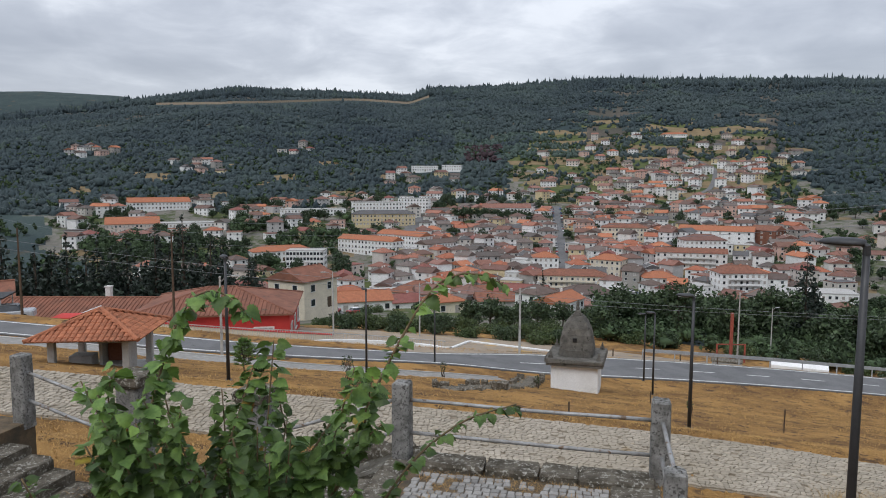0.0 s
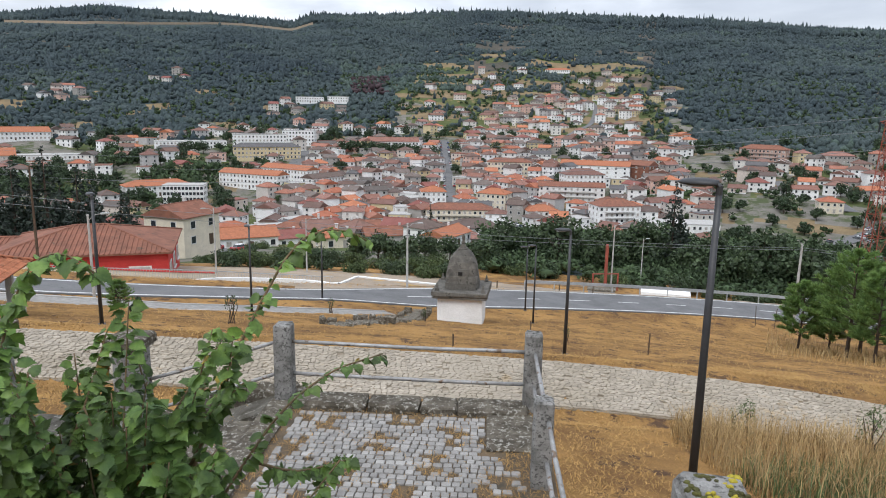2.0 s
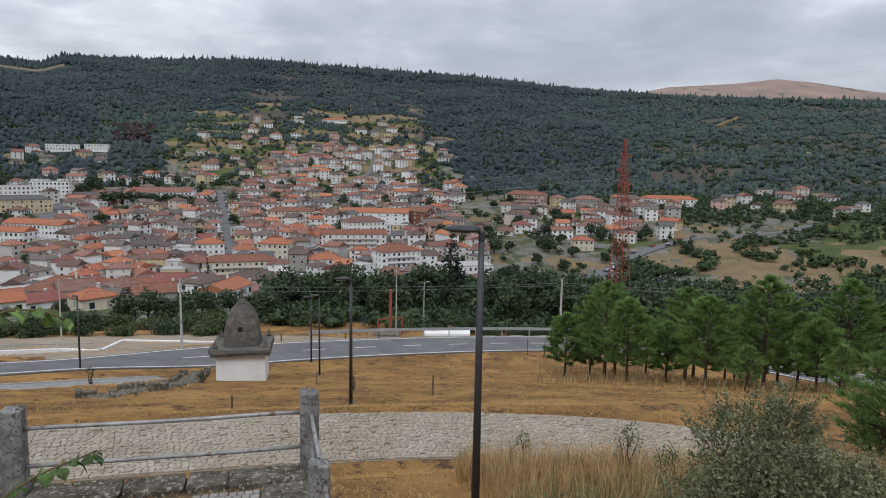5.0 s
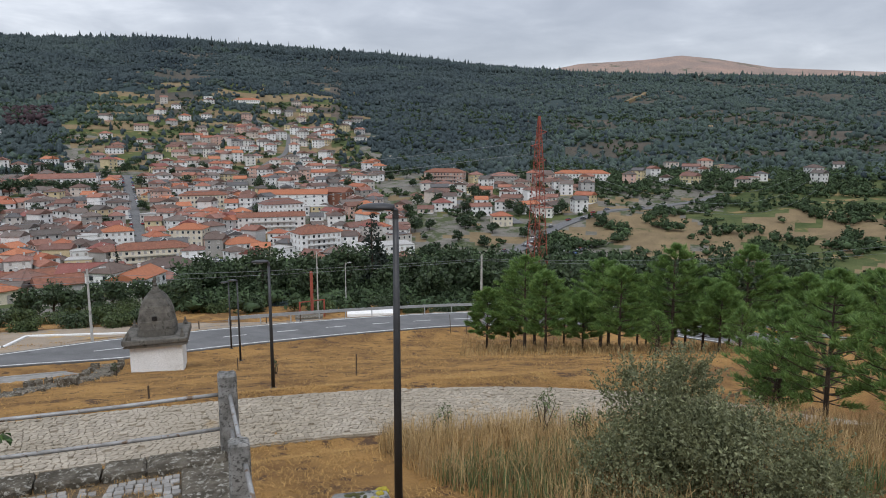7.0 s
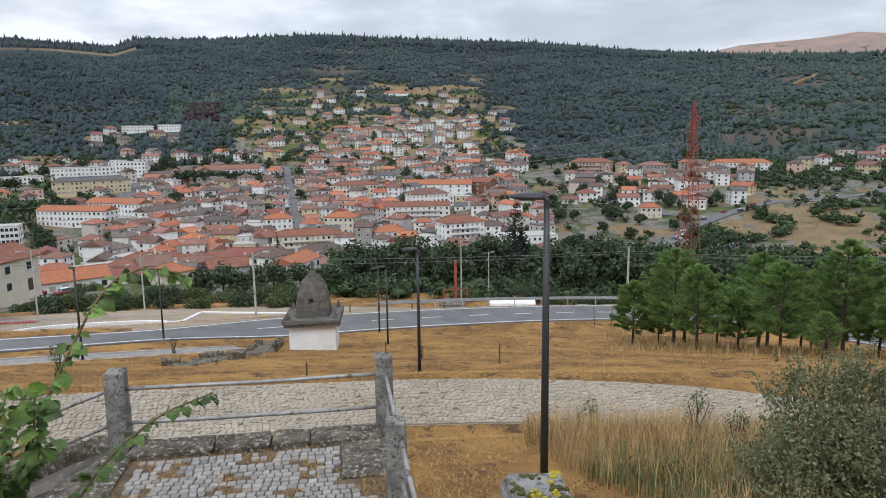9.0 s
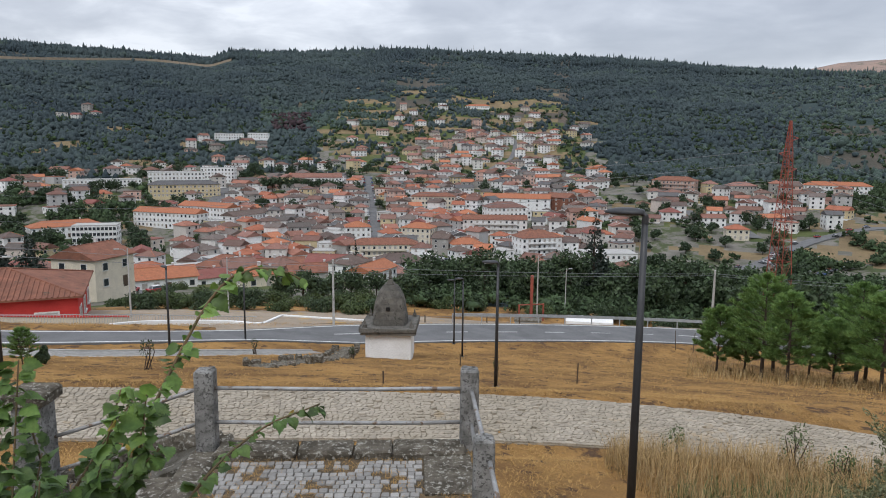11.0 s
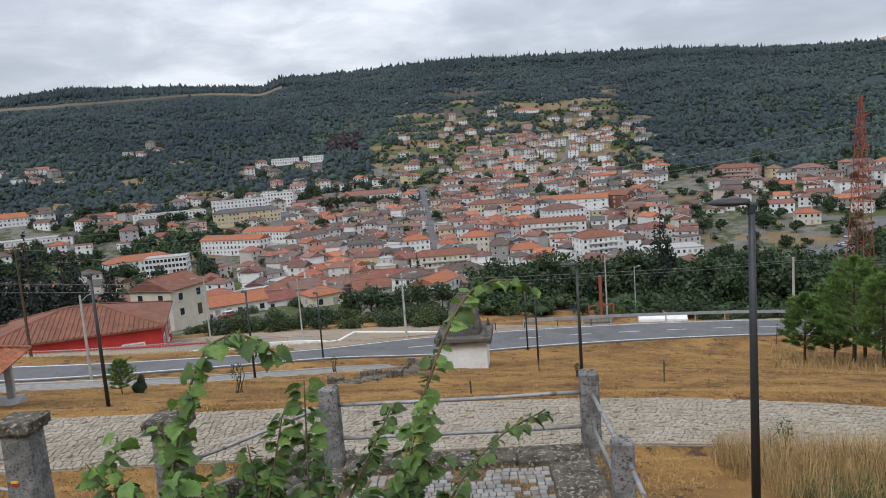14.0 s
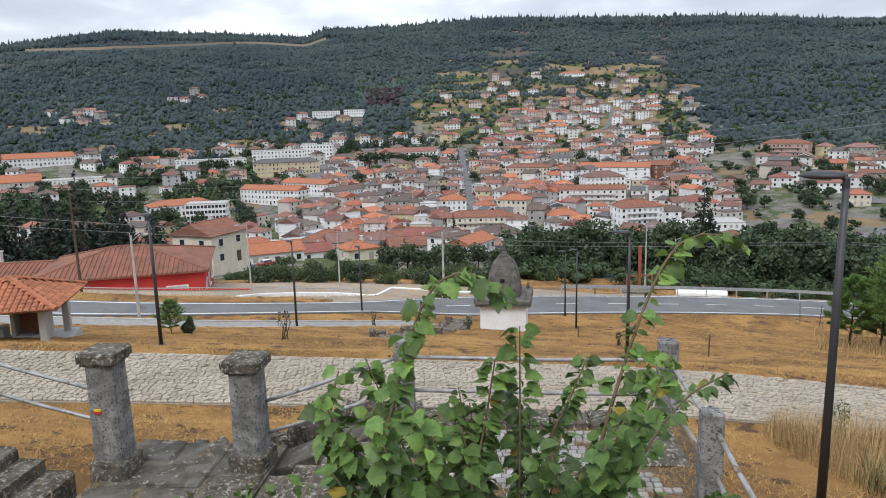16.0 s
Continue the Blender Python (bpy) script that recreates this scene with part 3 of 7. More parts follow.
def ribbon(pts, left, right, top, depth=0.0):
    """A strip along a line from left to right of it (metres to the right), top metres over it, with sides if it has depth."""
    q = side_normals(pts)
    g = Geo()
    rows = []
    for p, s, le, ri in zip(pts, q, np.broadcast_to(left, len(pts)), np.broadcast_to(right, len(pts))):
        a, b = p[:2] + s * le, p[:2] + s * ri
        rows.append([(a[0], a[1], p[2] + top), (b[0], b[1], p[2] + top), (b[0], b[1], p[2] + top - depth), (a[0], a[1], p[2] + top - depth)])
    g.v = [v for r in rows for v in r]
    for i in range(len(rows) - 1):
        a, b = 4 * i, 4 * i + 4
        g.f.append((a, a + 1, b + 1, b))
        if depth:
            g.f += [(a + 1, a + 2, b + 2, b + 1), (a + 3, a, b, b + 3)]
    g.m = [0] * len(g.f)
    return g


# the road narrows towards the red hall
wide = np.clip((ROAD_PTS[:, 0] + 5) / 11, 0, 1)
wide = wide * wide * (3 - 2 * wide)
OUTER, INNER = -2.0 - 1.3 * wide, 1.5 + 1.8 * wide
solid("road", ribbon(ROAD_PTS, OUTER, INNER, 0.0, 0.3), ASPHALT, "two-lane grey asphalt road across the slope", "road", kind="structure")
for off in (OUTER + 0.3, INNER - 0.3):
    solid("road_edge_line", ribbon(ROAD_PTS, off - 0.08, off + 0.08, 0.005), ROAD_PAINT, "solid white edge line on asphalt", "road marking", kind="structure")
seg = np.hypot(*np.diff(ROAD_PTS[:, :2], axis=0).T)
run = np.concatenate(([0], np.cumsum(seg)))
dashes = Geo()
for s0 in np.arange(0, run[-1] - 3, 5.2):
    s = np.array([s0, s0 + 1.0, s0 + 2.2])
    if np.interp(s0, run, ROAD_PTS[:, 0]) < 1:
        continue
    line = np.stack([np.interp(s, run, ROAD_PTS[:, k]) for k in range(3)], 1)
    piece = ribbon(line, -0.07, 0.07, 0.005)
    dashes.add(piece.v, piece.f)
solid("road_centre_line", dashes, ROAD_PAINT, "broken white centre line on asphalt", "road marking", kind="structure")
solid("lane_bed", ribbon(LANE_PTS, -1.8, 1.8, -0.02, 0.2), LANE_BED, "earth joints under a stone-paved lane", "lane", kind="structure")

# ---- terrace, paved landing with its fence, and the stairs ----
rnd = random.Random(7)
PLAT = pose(-1.05, 9.38, 0.0, 0, 0, -9.8)  # local x runs along the front fence, local -y back to the terrace


def stone_block(g, x, y, z, sx, sy, sz, slot=0, rz=0.0, cut=0.02, jig=0.012):
    n = len(g.v)
    g.box(x, y, z, sx, sy, sz, slot, rz, cut)
    for i in range(n, len(g.v)):
        a = g.v[i]
        g.v[i] = (a[0] + rnd.uniform(-jig, jig), a[1] + rnd.uniform(-jig, jig), a[2] + rnd.uniform(-jig, jig))
    return g


terrace = solid("terrace", Geo().box(-3.2, -1.3, -0.3, 9.6, 6.4, 2.75), CONCRETE, "raised stone terrace at the top of the slope", "terrace", kind="structure")
plat = solid("landing_floor", Geo().box(1.72, -3.4, -3.0, 3.75, 7.0, 3.055), COBBLE_BED, "soil bed of a cobbled landing", "landing", kind="structure", m=PLAT)
left_plat = solid("landing_floor", Geo().box(-7.9, -3.4, -3.0, 3.4, 7.0, 3.055), COBBLE_BED, "soil bed of a cobbled landing", "landing", kind="structure", m=PLAT)
landing = solid("stair_landing", Geo().box(-3.0, -3.2, -3.2, 2.3, 7.4, 2.55), WORN_CONCRETE, "worn concrete landing between two short stairs", "landing", kind="structure", m=PLAT)

edging = thing("edging", PLAT, "lichened granite edging of the cobbled landing", "edging")
edging["kind"] = "structure"
x0 = 0.15
for w in (1.05, 0.72, 0.5, 0.95):
    g = Geo()
    stone_block(g, x0 + w / 2, -0.14, 0.0, w - 0.015, 0.42, 0.16, cut=0.03, jig=0.018)
    part("stone", g, DARK_GRANITE, edging)
    x0 += w
y0 = -0.2
for w in (0.9, 1.2, 1.1, 1.0, 1.2):
    g = Geo()
    stone_block(g, 0.02, y0 - w / 2, 0.0, 0.36, w - 0.02, 0.12, cut=0.03, jig=0.02)
    part("stone", g, DARK_GRANITE, edging)
    y0 -= w
g = Geo()
stone_block(g, 3.12, -0.78, 0.0, 0.6, 1.0, 0.1, cut=0.02)
part("slab", g, DARK_GRANITE, edging, "dark concrete slab beside the corner post")


def granite_post(x, y, z, w, h, label):
    ob = thing("fence_post", PLAT @ pose(x, y, z), label, "post", "granite posts of the landing fence")
    g = Geo()
    g.box(0, 0, -0.1, w, w, h + 0.1, cut=0.022, taper=0.96)
    for k in range(6):
        s = rnd.uniform(0.03, 0.06)
        g.box(rnd.uniform(-0.08, 0.08), rnd.uniform(-0.08, 0.08), h - 0.008, s, s, 0.016, 0, rnd.uniform(0, 90))
    part("shaft", g, GRANITE, ob)
    return ob


granite_post(0, 0, 0.055, 0.25, 1.09, "weathered grey granite fence post with a rough top")
granite_post(3.42, 0, 0.055, 0.24, 1.09, "weathered grey granite corner post of the fence")
granite_post(3.42, -1.98, 0.055, 0.22, 1.0, "lichened granite fence post holding bent pipes")
granite_post(3.42, -4.0, 0.055, 0.22, 1.0, "lichened granite fence post holding bent pipes")
granite_post(-6.3, 0, 0.055, 0.25, 1.09, "whitened granite fence post of the far landing")


def pipe(a, b, sag=0.012, r=0.026):
    a, b = PLAT @ Vector(a), PLAT @ Vector(b)
    pts = [a.lerp(b, t) + Vector((0, 0, -sag * math.sin(math.pi * t) + rnd.uniform(-0.004, 0.004))) for t in (0, 0.17, 0.34, 0.5, 0.66, 0.83, 1)]
    ob = thing("handrail", Matrix.Translation(a), "galvanised steel pipe rail between granite posts", "handrail", "pipe rails of the fence")
    part("pipe", Geo().tube([p - a for p in pts], r, 10), GALVANIZED, ob, smooth=True)


for zz in (0.88, 0.42):
    pipe((0.12, -0.02, zz + 0.02), (3.31, -0.02, zz))
    pipe((3.44, -0.1, zz), (3.47, -1.9, zz - 0.03), 0.03)
    pipe((3.47, -2.06, zz - 0.05), (3.55, -3.92, zz - 0.25), 0.05)
    pipe((-0.1, 0.0, zz), (-1.94, -0.05, zz - 0.62))
    pipe((-4.08, -0.05, zz - 0.55), (-6.2, 0.0, zz - 0.02))


def gate_pillar(x, y, z, h, label, blaze=False):
    ob = thing("gate_pillar", PLAT @ pose(x, y, z, 0, 0, rnd.uniform(-3, 3)), label, "pillar", "granite gate pillars")
    g = Geo()
    stone_block(g, 0, 0, -0.1, 0.5, 0.5, 0.36, cut=0.03, jig=0.02)
    part("plinth", g, DARK_GRANITE, ob, "mossy dark plinth")
    g = Geo()
    g.box(0, 0, 0.25, 0.40, 0.40, h - 0.42, cut=0.035, taper=0.94)
    part("shaft", g, GRANITE, ob)
    g = Geo()
    g.box(0, 0, h - 0.18, 0.44, 0.44, 0.04, cut=0.01)
    stone_block(g, 0, 0, h - 0.14, 0.52, 0.52, 0.14, cut=0.03, jig=0.01)
    part("cap", g, DARK_GRANITE, ob, "lichen-spotted square cap")
    if blaze:
        g = Geo()
        g.box(-0.05, -0.2, 0.98, 0.1, 0.02, 0.028, 0)
        g.box(-0.05, -0.2, 0.945, 0.1, 0.02, 0.028, 1)
        part("trail_mark", g, (YELLOW_SIGN, RED_WALL), ob, "yellow and red painted trail mark")


gate_pillar(-2.12, -0.15, -0.66, 1.6, "tall granite gate pillar with a square cap")
gate_pillar(-3.95, -0.4, -0.66, 1.78, "tall granite gate pillar with a painted trail mark", True)

for side, ox, sgn in ((0, -1.72, 1), (1, -4.35, -1)):
    flight = thing("stair_flight", PLAT, "short flight of mossy granite steps", "stairs", "granite steps up from the landing")
    for i in range(4):
        g = Geo()
        for k in range(2):
            stone_block(g, ox + sgn * (i * 0.38 + 0.22), -1.55 - k * 1.75, -0.9, 0.42, 1.72, 0.43 + i * 0.16, cut=0.03, jig=0.02)
        part("step", g, DARK_GRANITE, flight)

# rubble wall and sloping slab on the outer side of the stairs
wall = thing("rubble_wall", PLAT, "low mossy rubble wall beside the stairs", "wall")
wall["kind"] = "structure"
for i in range(26):
    f = i / 25
    x = -3.95 + f * 4.0
    top = -0.78 + 0.75 * smooth01((f - 0.28) / 0.65) + rnd.uniform(-0.05, 0.06)
    g = Geo()
    stone_block(g, x, 0.62 + 0.5 * math.sin(f * 3.0) * 0.5, -2.2, rnd.uniform(0.19, 0.27), rnd.uniform(0.2, 0.3), top + 2.2, rz=rnd.uniform(-14, 14), cut=0.05, jig=0.03)
    part("stone", g, DARK_GRANITE, wall)
g = Geo()
g.add([(-1.9, 0.55, -0.75), (-1.9, -0.1, -0.75), (0.0, -0.1, -0.02), (0.0, 0.55, -0.02), (-1.9, 0.55, -2.5), (-1.9, -0.1, -2.5), (0.0, -0.1, -2.5), (0.0, 0.55, -2.5)],
      [(0, 1, 2, 3), (0, 4, 5, 1), (1, 5, 6, 2), (2, 6, 7, 3), (3, 7, 4, 0)])
solid("ramp_slab", g, WORN_CONCRETE, "sloping concrete slab beside the stairs", "slab", kind="structure", m=PLAT)

# parapet block close to the viewer
block = thing("parapet_pillar", pose(1.29, 2.02, 1.38, 0, 0, -12), "granite parapet pillar grown over with moss", "pillar")
g = Geo()
stone_block(g, 0, 0, -1.5, 0.24, 0.28, 2.95, cut=0.025)
part("shaft", g, GRANITE, block)
for i in range(16):
    g = Geo()
    mt = YELLOW_MOSS if i % 3 == 0 else MOSS
    bx, by, s = rnd.uniform(-0.08, 0.08), rnd.uniform(-0.1, 0.1), rnd.uniform(0.01, 0.028)
    for k in range(7):
        g.box(bx + rnd.uniform(-s, s), by + rnd.uniform(-s, s), 1.44, s, s * 0.8, rnd.uniform(0.010, 0.022), 0, rnd.uniform(0, 90), cut=0.003)
    part("moss", g, mt, block)

# ---- lamps and poles ----
def lamp(x, y, h, turn, label, z=None):
    """A street lamp: tapered pole on a foot plate, a short neck and a flat oval head that points along turn."""
    ob = thing("street_lamp", pose(x, y, lz(x, y) if z is None else z, 0, 0, turn), label, "street lamp", "lamps along the lane and road")
    g = Geo().tube([(0, 0, -0.2), (0, 0, h * 0.5), (0, 0, h)], [0.072, 0.06, 0.048], 12)
    part("pole", g, LAMP_PAINT, ob, smooth=True)
    part("foot_plate", Geo().box(0, 0, 0, 0.26, 0.26, 0.025, cut=0.008), LAMP_PAINT, ob)
    part("neck", Geo().tube([(0.0, 0, h - 0.05), (0.0, 0, h + 0.07), (0.05, 0, h + 0.1)], [0.055, 0.05, 0.045], 10), LAMP_PAINT, ob)
    head = Geo()
    rows, sides = 9, 14
    for i in range(rows):
        t = i / (rows - 1)
        w = 0.14 * math.sin(math.pi * min(1, 0.12 + 0.9 * t)) ** 0.6 + 0.015
        for k in range(sides):
            a = 2 * math.pi * k / sides
            zz = math.sin(a)
            head.v.append((0.02 + t * 0.6, math.cos(a) * w, h + 0.1 + zz * (0.085 if zz > 0 else 0.035) * (w / 0.15) ** 0.7))
    for i in range(rows - 1):
        for k in range(sides):
            head.f.append((i * sides + k, i * sides + (k + 1) % sides, (i + 1) * sides + (k + 1) % sides, (i + 1) * sides + k))
    head.f += [tuple(range(sides))[::-1], tuple((rows - 1) * sides + k for k in range(sides))]
    head.m = [0] * len(head.f)
    hd = part("head", head, LAMP_PAINT, ob, smooth=True)
    part("lens", Geo().box(0.36, 0, h + 0.05, 0.34, 0.17, 0.025, cut=0.01), LAMP_GLASS, hd, "pale ribbed lens")
    return ob


lamp(5.30, 9.9, 5.09, 142, "dark grey street lamp with an oval head", z=-2.15)
lamp(7.5, 24.95, 4.75, 160, "dark grey street lamp beside the stone lane")
lamp(11.46, 46.6, 5.5, 160, "dark grey street lamp in the dry grass")
lamp(12.6, 54.2, 5.2, 160, "dark grey street lamp near the asphalt road")
lamp(-6.9, 40.2, 4.9, 120, "dark grey street lamp beside the paved path")
lamp(-3.6, 50.8, 4.8, 120, "dark grey street lamp at the road's edge")
lamp(-9.6, 25.3, 4.6, 120, "dark grey street lamp in the mown grass")


def utility_pole(x, y, h, label, arm=0.0, mat=CONCRETE, turn=0, r=0.14, z=None):
    ob = thing("utility_pole", pose(x, y, lz(x, y) if z is None else z, 0, 0, turn), label, "pole")
    part("shaft", Geo().box(0, 0, -0.3, r * 2, r * 1.5, h + 0.3, cut=0.03, taper=0.6), mat, ob)
    part("cap", Geo().box(0, 0, h, r * 1.4, r * 1.2, 0.1, cut=0.02), mat, ob)
    if arm:
        part("arm", Geo().tube([(0, 0, h - 0.3), (arm * 0.5, 0, h + 0.05), (arm, 0, h + 0.1)], 0.03, 8), GALVANIZED, ob)
        part("lamp_head", Geo().box(arm * 1.2, 0, h + 0.06, 0.5, 0.18, 0.1, cut=0.03), LAMP_GLASS, ob)
    return ob


utility_pole(39.0, 58.6, 7.6, "pale concrete utility pole at the road's edge", mat=CONCRETE)
utility_pole(3.1, 58.6, 5.6, "pale concrete pole with a lamp arm", arm=0.9, r=0.11)
utility_pole(-17.0, 43.6, 5.4, "grey concrete pole with a lamp arm", arm=0.8, turn=20, r=0.1)
utility_pole(-7.2, 77.0, 6.0, "slim grey pole with a lamp arm behind the railing", arm=0.8, r=0.09)
utility_pole(-15.5, 70.0, 6.5, "slim grey pole with a lamp arm behind the railing", arm=0.8, r=0.09, turn=200)
utility_pole(30.5, 84.0, 8.2, "slim white lamp pole beyond the road", arm=0.6, r=0.1)
utility_pole(36.0, 88.0, 6.5, "slim white lamp pole beyond the road", arm=0.5, r=0.08)
utility_pole(-24.0, 52.0, 7.5, "dark timber pole by the road", mat=WOOD_DARK, r=0.1)
utility_pole(-37.0, 53.0, 7.0, "dark timber pole by the parking place", mat=WOOD_DARK, r=0.1)
for x, y, h in ((12.2, 28.1, 1.0), (9.4, 38.6, 0.7), (34.5, 57.2, 1.9), (36.2, 57.0, 1.9), (3.0, 23.5, 0.6)):
    solid("stake", Geo().box(0, 0, -0.2, 0.05, 0.05, h + 0.2, cut=0.008), WOOD_DARK, "thin dark wooden stake in dry grass", "stake", "stakes in the field", m=pose(x, y, lz(x, y), rnd.uniform(-4, 4), rnd.uniform(-4, 4), 30))

# ---- whitewashed shrine with a granite spire ----
shrine = thing("shrine", pose(6.1, 44.75, -9.55, 0, 0, -13.5), "whitewashed shrine with a dark granite spire", "shrine")
part("base_wall", Geo().box(0, 0, -0.3, 2.95, 2.9, 2.0, cut=0.03), WHITE_WALL, shrine, "whitewashed square base")
g = Geo()
stone_block(g, 0, 0, 1.7, 3.55, 3.5, 0.16, cut=0.05, jig=0.03)
stone_block(g, 0, 0, 1.86, 3.7, 3.65, 0.3, cut=0.06, jig=0.04)
part("cornice", g, SHRINE_STONE, shrine, "broad lichened granite cornice")


def squircle(w, z, n=24, e=0.42):
    out = []
    for k in range(n):
        a = 2 * math.pi * k / n
        c, s = math.cos(a), math.sin(a)
        out.append((math.copysign(abs(c) ** e, c) * w, math.copysign(abs(s) ** e, s) * w, z))
    return out


profile = ((1.14, 2.16), (1.1, 2.6), (1.04, 3.06), (0.95, 3.52), (0.84, 3.95), (0.64, 4.36), (0.42, 4.66))
for (w0, z0), (w1, z1) in zip(profile, profile[1:]):
    g = Geo()
    n = 24
    rings_ = [squircle(w0, z0), squircle(w1 * 1.01, z1 - 0.03), squircle(w1 * 0.97, z1)]
    g.v = [(x + rnd.uniform(-0.03, 0.03), y + rnd.uniform(-0.03, 0.03), z) for r in rings_ for x, y, z in r]
    for r in (0, n):
        g.f += [(r + k, r + (k + 1) % n, r + n + (k + 1) % n, r + n + k) for k in range(n)]
    g.f += [tuple(range(2 * n, 3 * n)), tuple(range(n - 1, -1, -1))]
    g.m = [0] * len(g.f)
    part("stone_course", g, SHRINE_STONE, shrine)
g = Geo()
g.box(0, 0, 4.64, 0.58, 0.58, 0.14, cut=0.03)
g.box(0, 0, 4.78, 0.42, 0.42, 0.22, cut=0.03, taper=0.75)
part("pinnacle", g, SHRINE_STONE, shrine)
g = Geo().tube([(0, 0, 5.0), (0, 0, 5.12), (0, 0, 5.25), (0, 0, 5.42), (0, 0, 5.55), (0, 0, 5.66)], [0.09, 0.14, 0.07, 0.12, 0.09, 0.03], 10)
part("finial", g, SHRINE_STONE, shrine)
# black block set in the stone's face as the opening's shade; no recess is cut
g = Geo().box(-0.05, -1.04, 3.12, 0.26, 0.1, 0.24)
part("niche", g, BLACK_SIGN, shrine, "small square opening, its shade drawn as a black block")
for sx in (-1, 1):
    for sy in (-1, 1):
        g = Geo().box(sx * 1.5, sy * 1.48, 2.15, 0.3, 0.3, 0.22, cut=0.04, taper=0.8).box(sx * 1.5, sy * 1.48, 2.36, 0.16, 0.16, 0.3, cut=0.03, taper=0.5)
        part("corner_pinnacle", g, SHRINE_STONE, shrine)

# rough stone steps that climb past the shrine
steps = thing("stone_stairs", pose(0, 0, 0), "overgrown stone steps lined with upright slabs", "stairs")
line = curve_points(((-1.6, 32.6, 0), (0.4, 37.0, 0), (2.3, 42.0, 0), (3.2, 47.5, 0), (3.6, 50.5, 0)), 0.9)
nor = side_normals(line)
for p, q in zip(line, nor):
    z = lz(p[0], p[1])
    g = Geo()
    stone_block(g, p[0], p[1], z - 0.28, 1.0, 0.6, 0.34, rz=math.degrees(math.atan2(q[1], q[0])), cut=0.03, jig=0.04)
    part("step", g, DARK_GRANITE, steps)
    for s in (-1, 1):
        if rnd.random() < 0.62:
            g = Geo()
            stone_block(g, p[0] + s * q[0] * 0.75, p[1] + s * q[1] * 0.75, z - 0.3, rnd.uniform(0.18, 0.36), rnd.uniform(0.25, 0.6), rnd.uniform(0.4, 0.8), rz=rnd.uniform(0, 90), cut=0.05, jig=0.05)
            part("upright_stone", g, DARK_GRANITE, steps)

# pale paved footpath with a kerb
path_pts = curve_points([(x, y, lz(x, y)) for x, y in ((-30, 36.0), (-20, 36.5), (-12.5, 37.3), (-8.5, 39.8), (-4.5, 42.6), (-0.5, 45.2), (1.6, 47.0))], 1.0)
path_pts[:, 2] = [lz(x, y) + 0.03 for x, y, _ in path_pts]
footpath = solid("footpath", ribbon(path_pts, -0.75, 0.75, 0.05, 0.3), COBBLE_REST, "narrow pale footpath across the slope", "footpath", kind="structure")
for off in (-0.82, 0.82):
    solid("kerb", ribbon(path_pts, off - 0.06, off + 0.06, 0.11, 0.3), CONCRETE, "pale concrete kerb of the footpath", "kerb", kind="structure")

# ---- tiled picnic shelter with a barbecue ----
shelter = thing("picnic_shelter", pose(-15.6, 27.3, lz(-15.6, 27.3) - 0.32, 0, 0, 9), "open picnic shelter with a terracotta hip roof", "shelter")
part("floor_slab", Geo().box(0, 0, -0.5, 3.6, 3.6, 0.56, cut=0.02), CONCRETE, shelter)
for sx in (-1, 1):
    for sy in (-1, 1):
        part("post", Geo().box(sx * 1.4, sy * 1.4, 0.0, 0.26, 0.26, 1.72, cut=0.02), CONCRETE, shelter)
part("ceiling", Geo().box(0, 0, 1.66, 3.5, 3.5, 0.1), WOOD_DARK, shelter)
bbq = Geo()
bbq.box(0.55, 0.1, 0.05, 1.2, 0.8, 0.35).box(0.55, 0.45, 0.4, 1.2, 0.12, 0.95).box(1.1, 0.1, 0.4, 0.12, 0.8, 0.95).box(0.0, 0.1, 0.4, 0.12, 0.8, 0.95).box(0.55, 0.1, 1.3, 1.3, 0.9, 0.34, taper=0.8)
oven = part("barbecue", bbq, CONCRETE, shelter, "concrete barbecue hearth")
part("hearth", Geo().box(0.55, 0.3, 0.42, 0.9, 0.14, 0.8), OLD_TILE, oven, "sooty brick hearth back")
part("counter", Geo().box(-0.75, -0.1, 0.05, 0.9, 0.7, 0.75, cut=0.02), CONCRETE, shelter, "concrete washing counter")


def tiled_face(a, b, c, d, cols, rows):
    """Barrel tiles over a sloping face whose eave runs a-b and whose ridge runs d-c."""
    a, b, c, d = (Vector(p) for p in (a, b, c, d))
    nrm = (b - a).cross(d - a).normalized()
    g = Geo()
    width = (b - a).length
    for i in range(cols):
        u0, u1 = i / cols, (i + 1) / cols
        for r in range(rows):
            v0, v1 = r / rows, (r + 1.12) / rows
            uc = (u0 + u1) / 2
            # the face narrows to its ridge: leave out what lies past the hips
            def along(v):
                return a.lerp(d, v), b.lerp(c, v)
            l, rgt = along(v0)
            axis = (b - a).normalized()
            left_lim, right_lim = (l - a).dot(axis), (rgt - a).dot(axis)
            pos = uc * width
            if pos < left_lim - 0.02 or pos > right_lim + 0.02:
                continue
            up = (a.lerp(d, 0.5).lerp(b.lerp(c, 0.5), 0.5) - a.lerp(b, 0.5)).normalized()
            slope_len = ((d - a).dot(up))
            o = a + axis * pos + up * (slope_len * v0)
            ln = slope_len / rows * 1.15
            half = width / cols / 2 * 0.98
            lift = 0.015 + rnd.uniform(0, 0.008)
            vs = []
            for s in (0, 1):
                for k in range(5):
                    ang = math.pi * k / 4
                    vs.append(o + axis * (-math.cos(ang) * half) + up * (ln * s) + nrm * (math.sin(ang) * half * 0.62 + lift * (1 - s)))
            n = len(g.v)
            g.add(vs, [(k, k + 1, k + 6, k + 5) for k in range(4)] + [(4, 3, 2, 1, 0)])
    return g


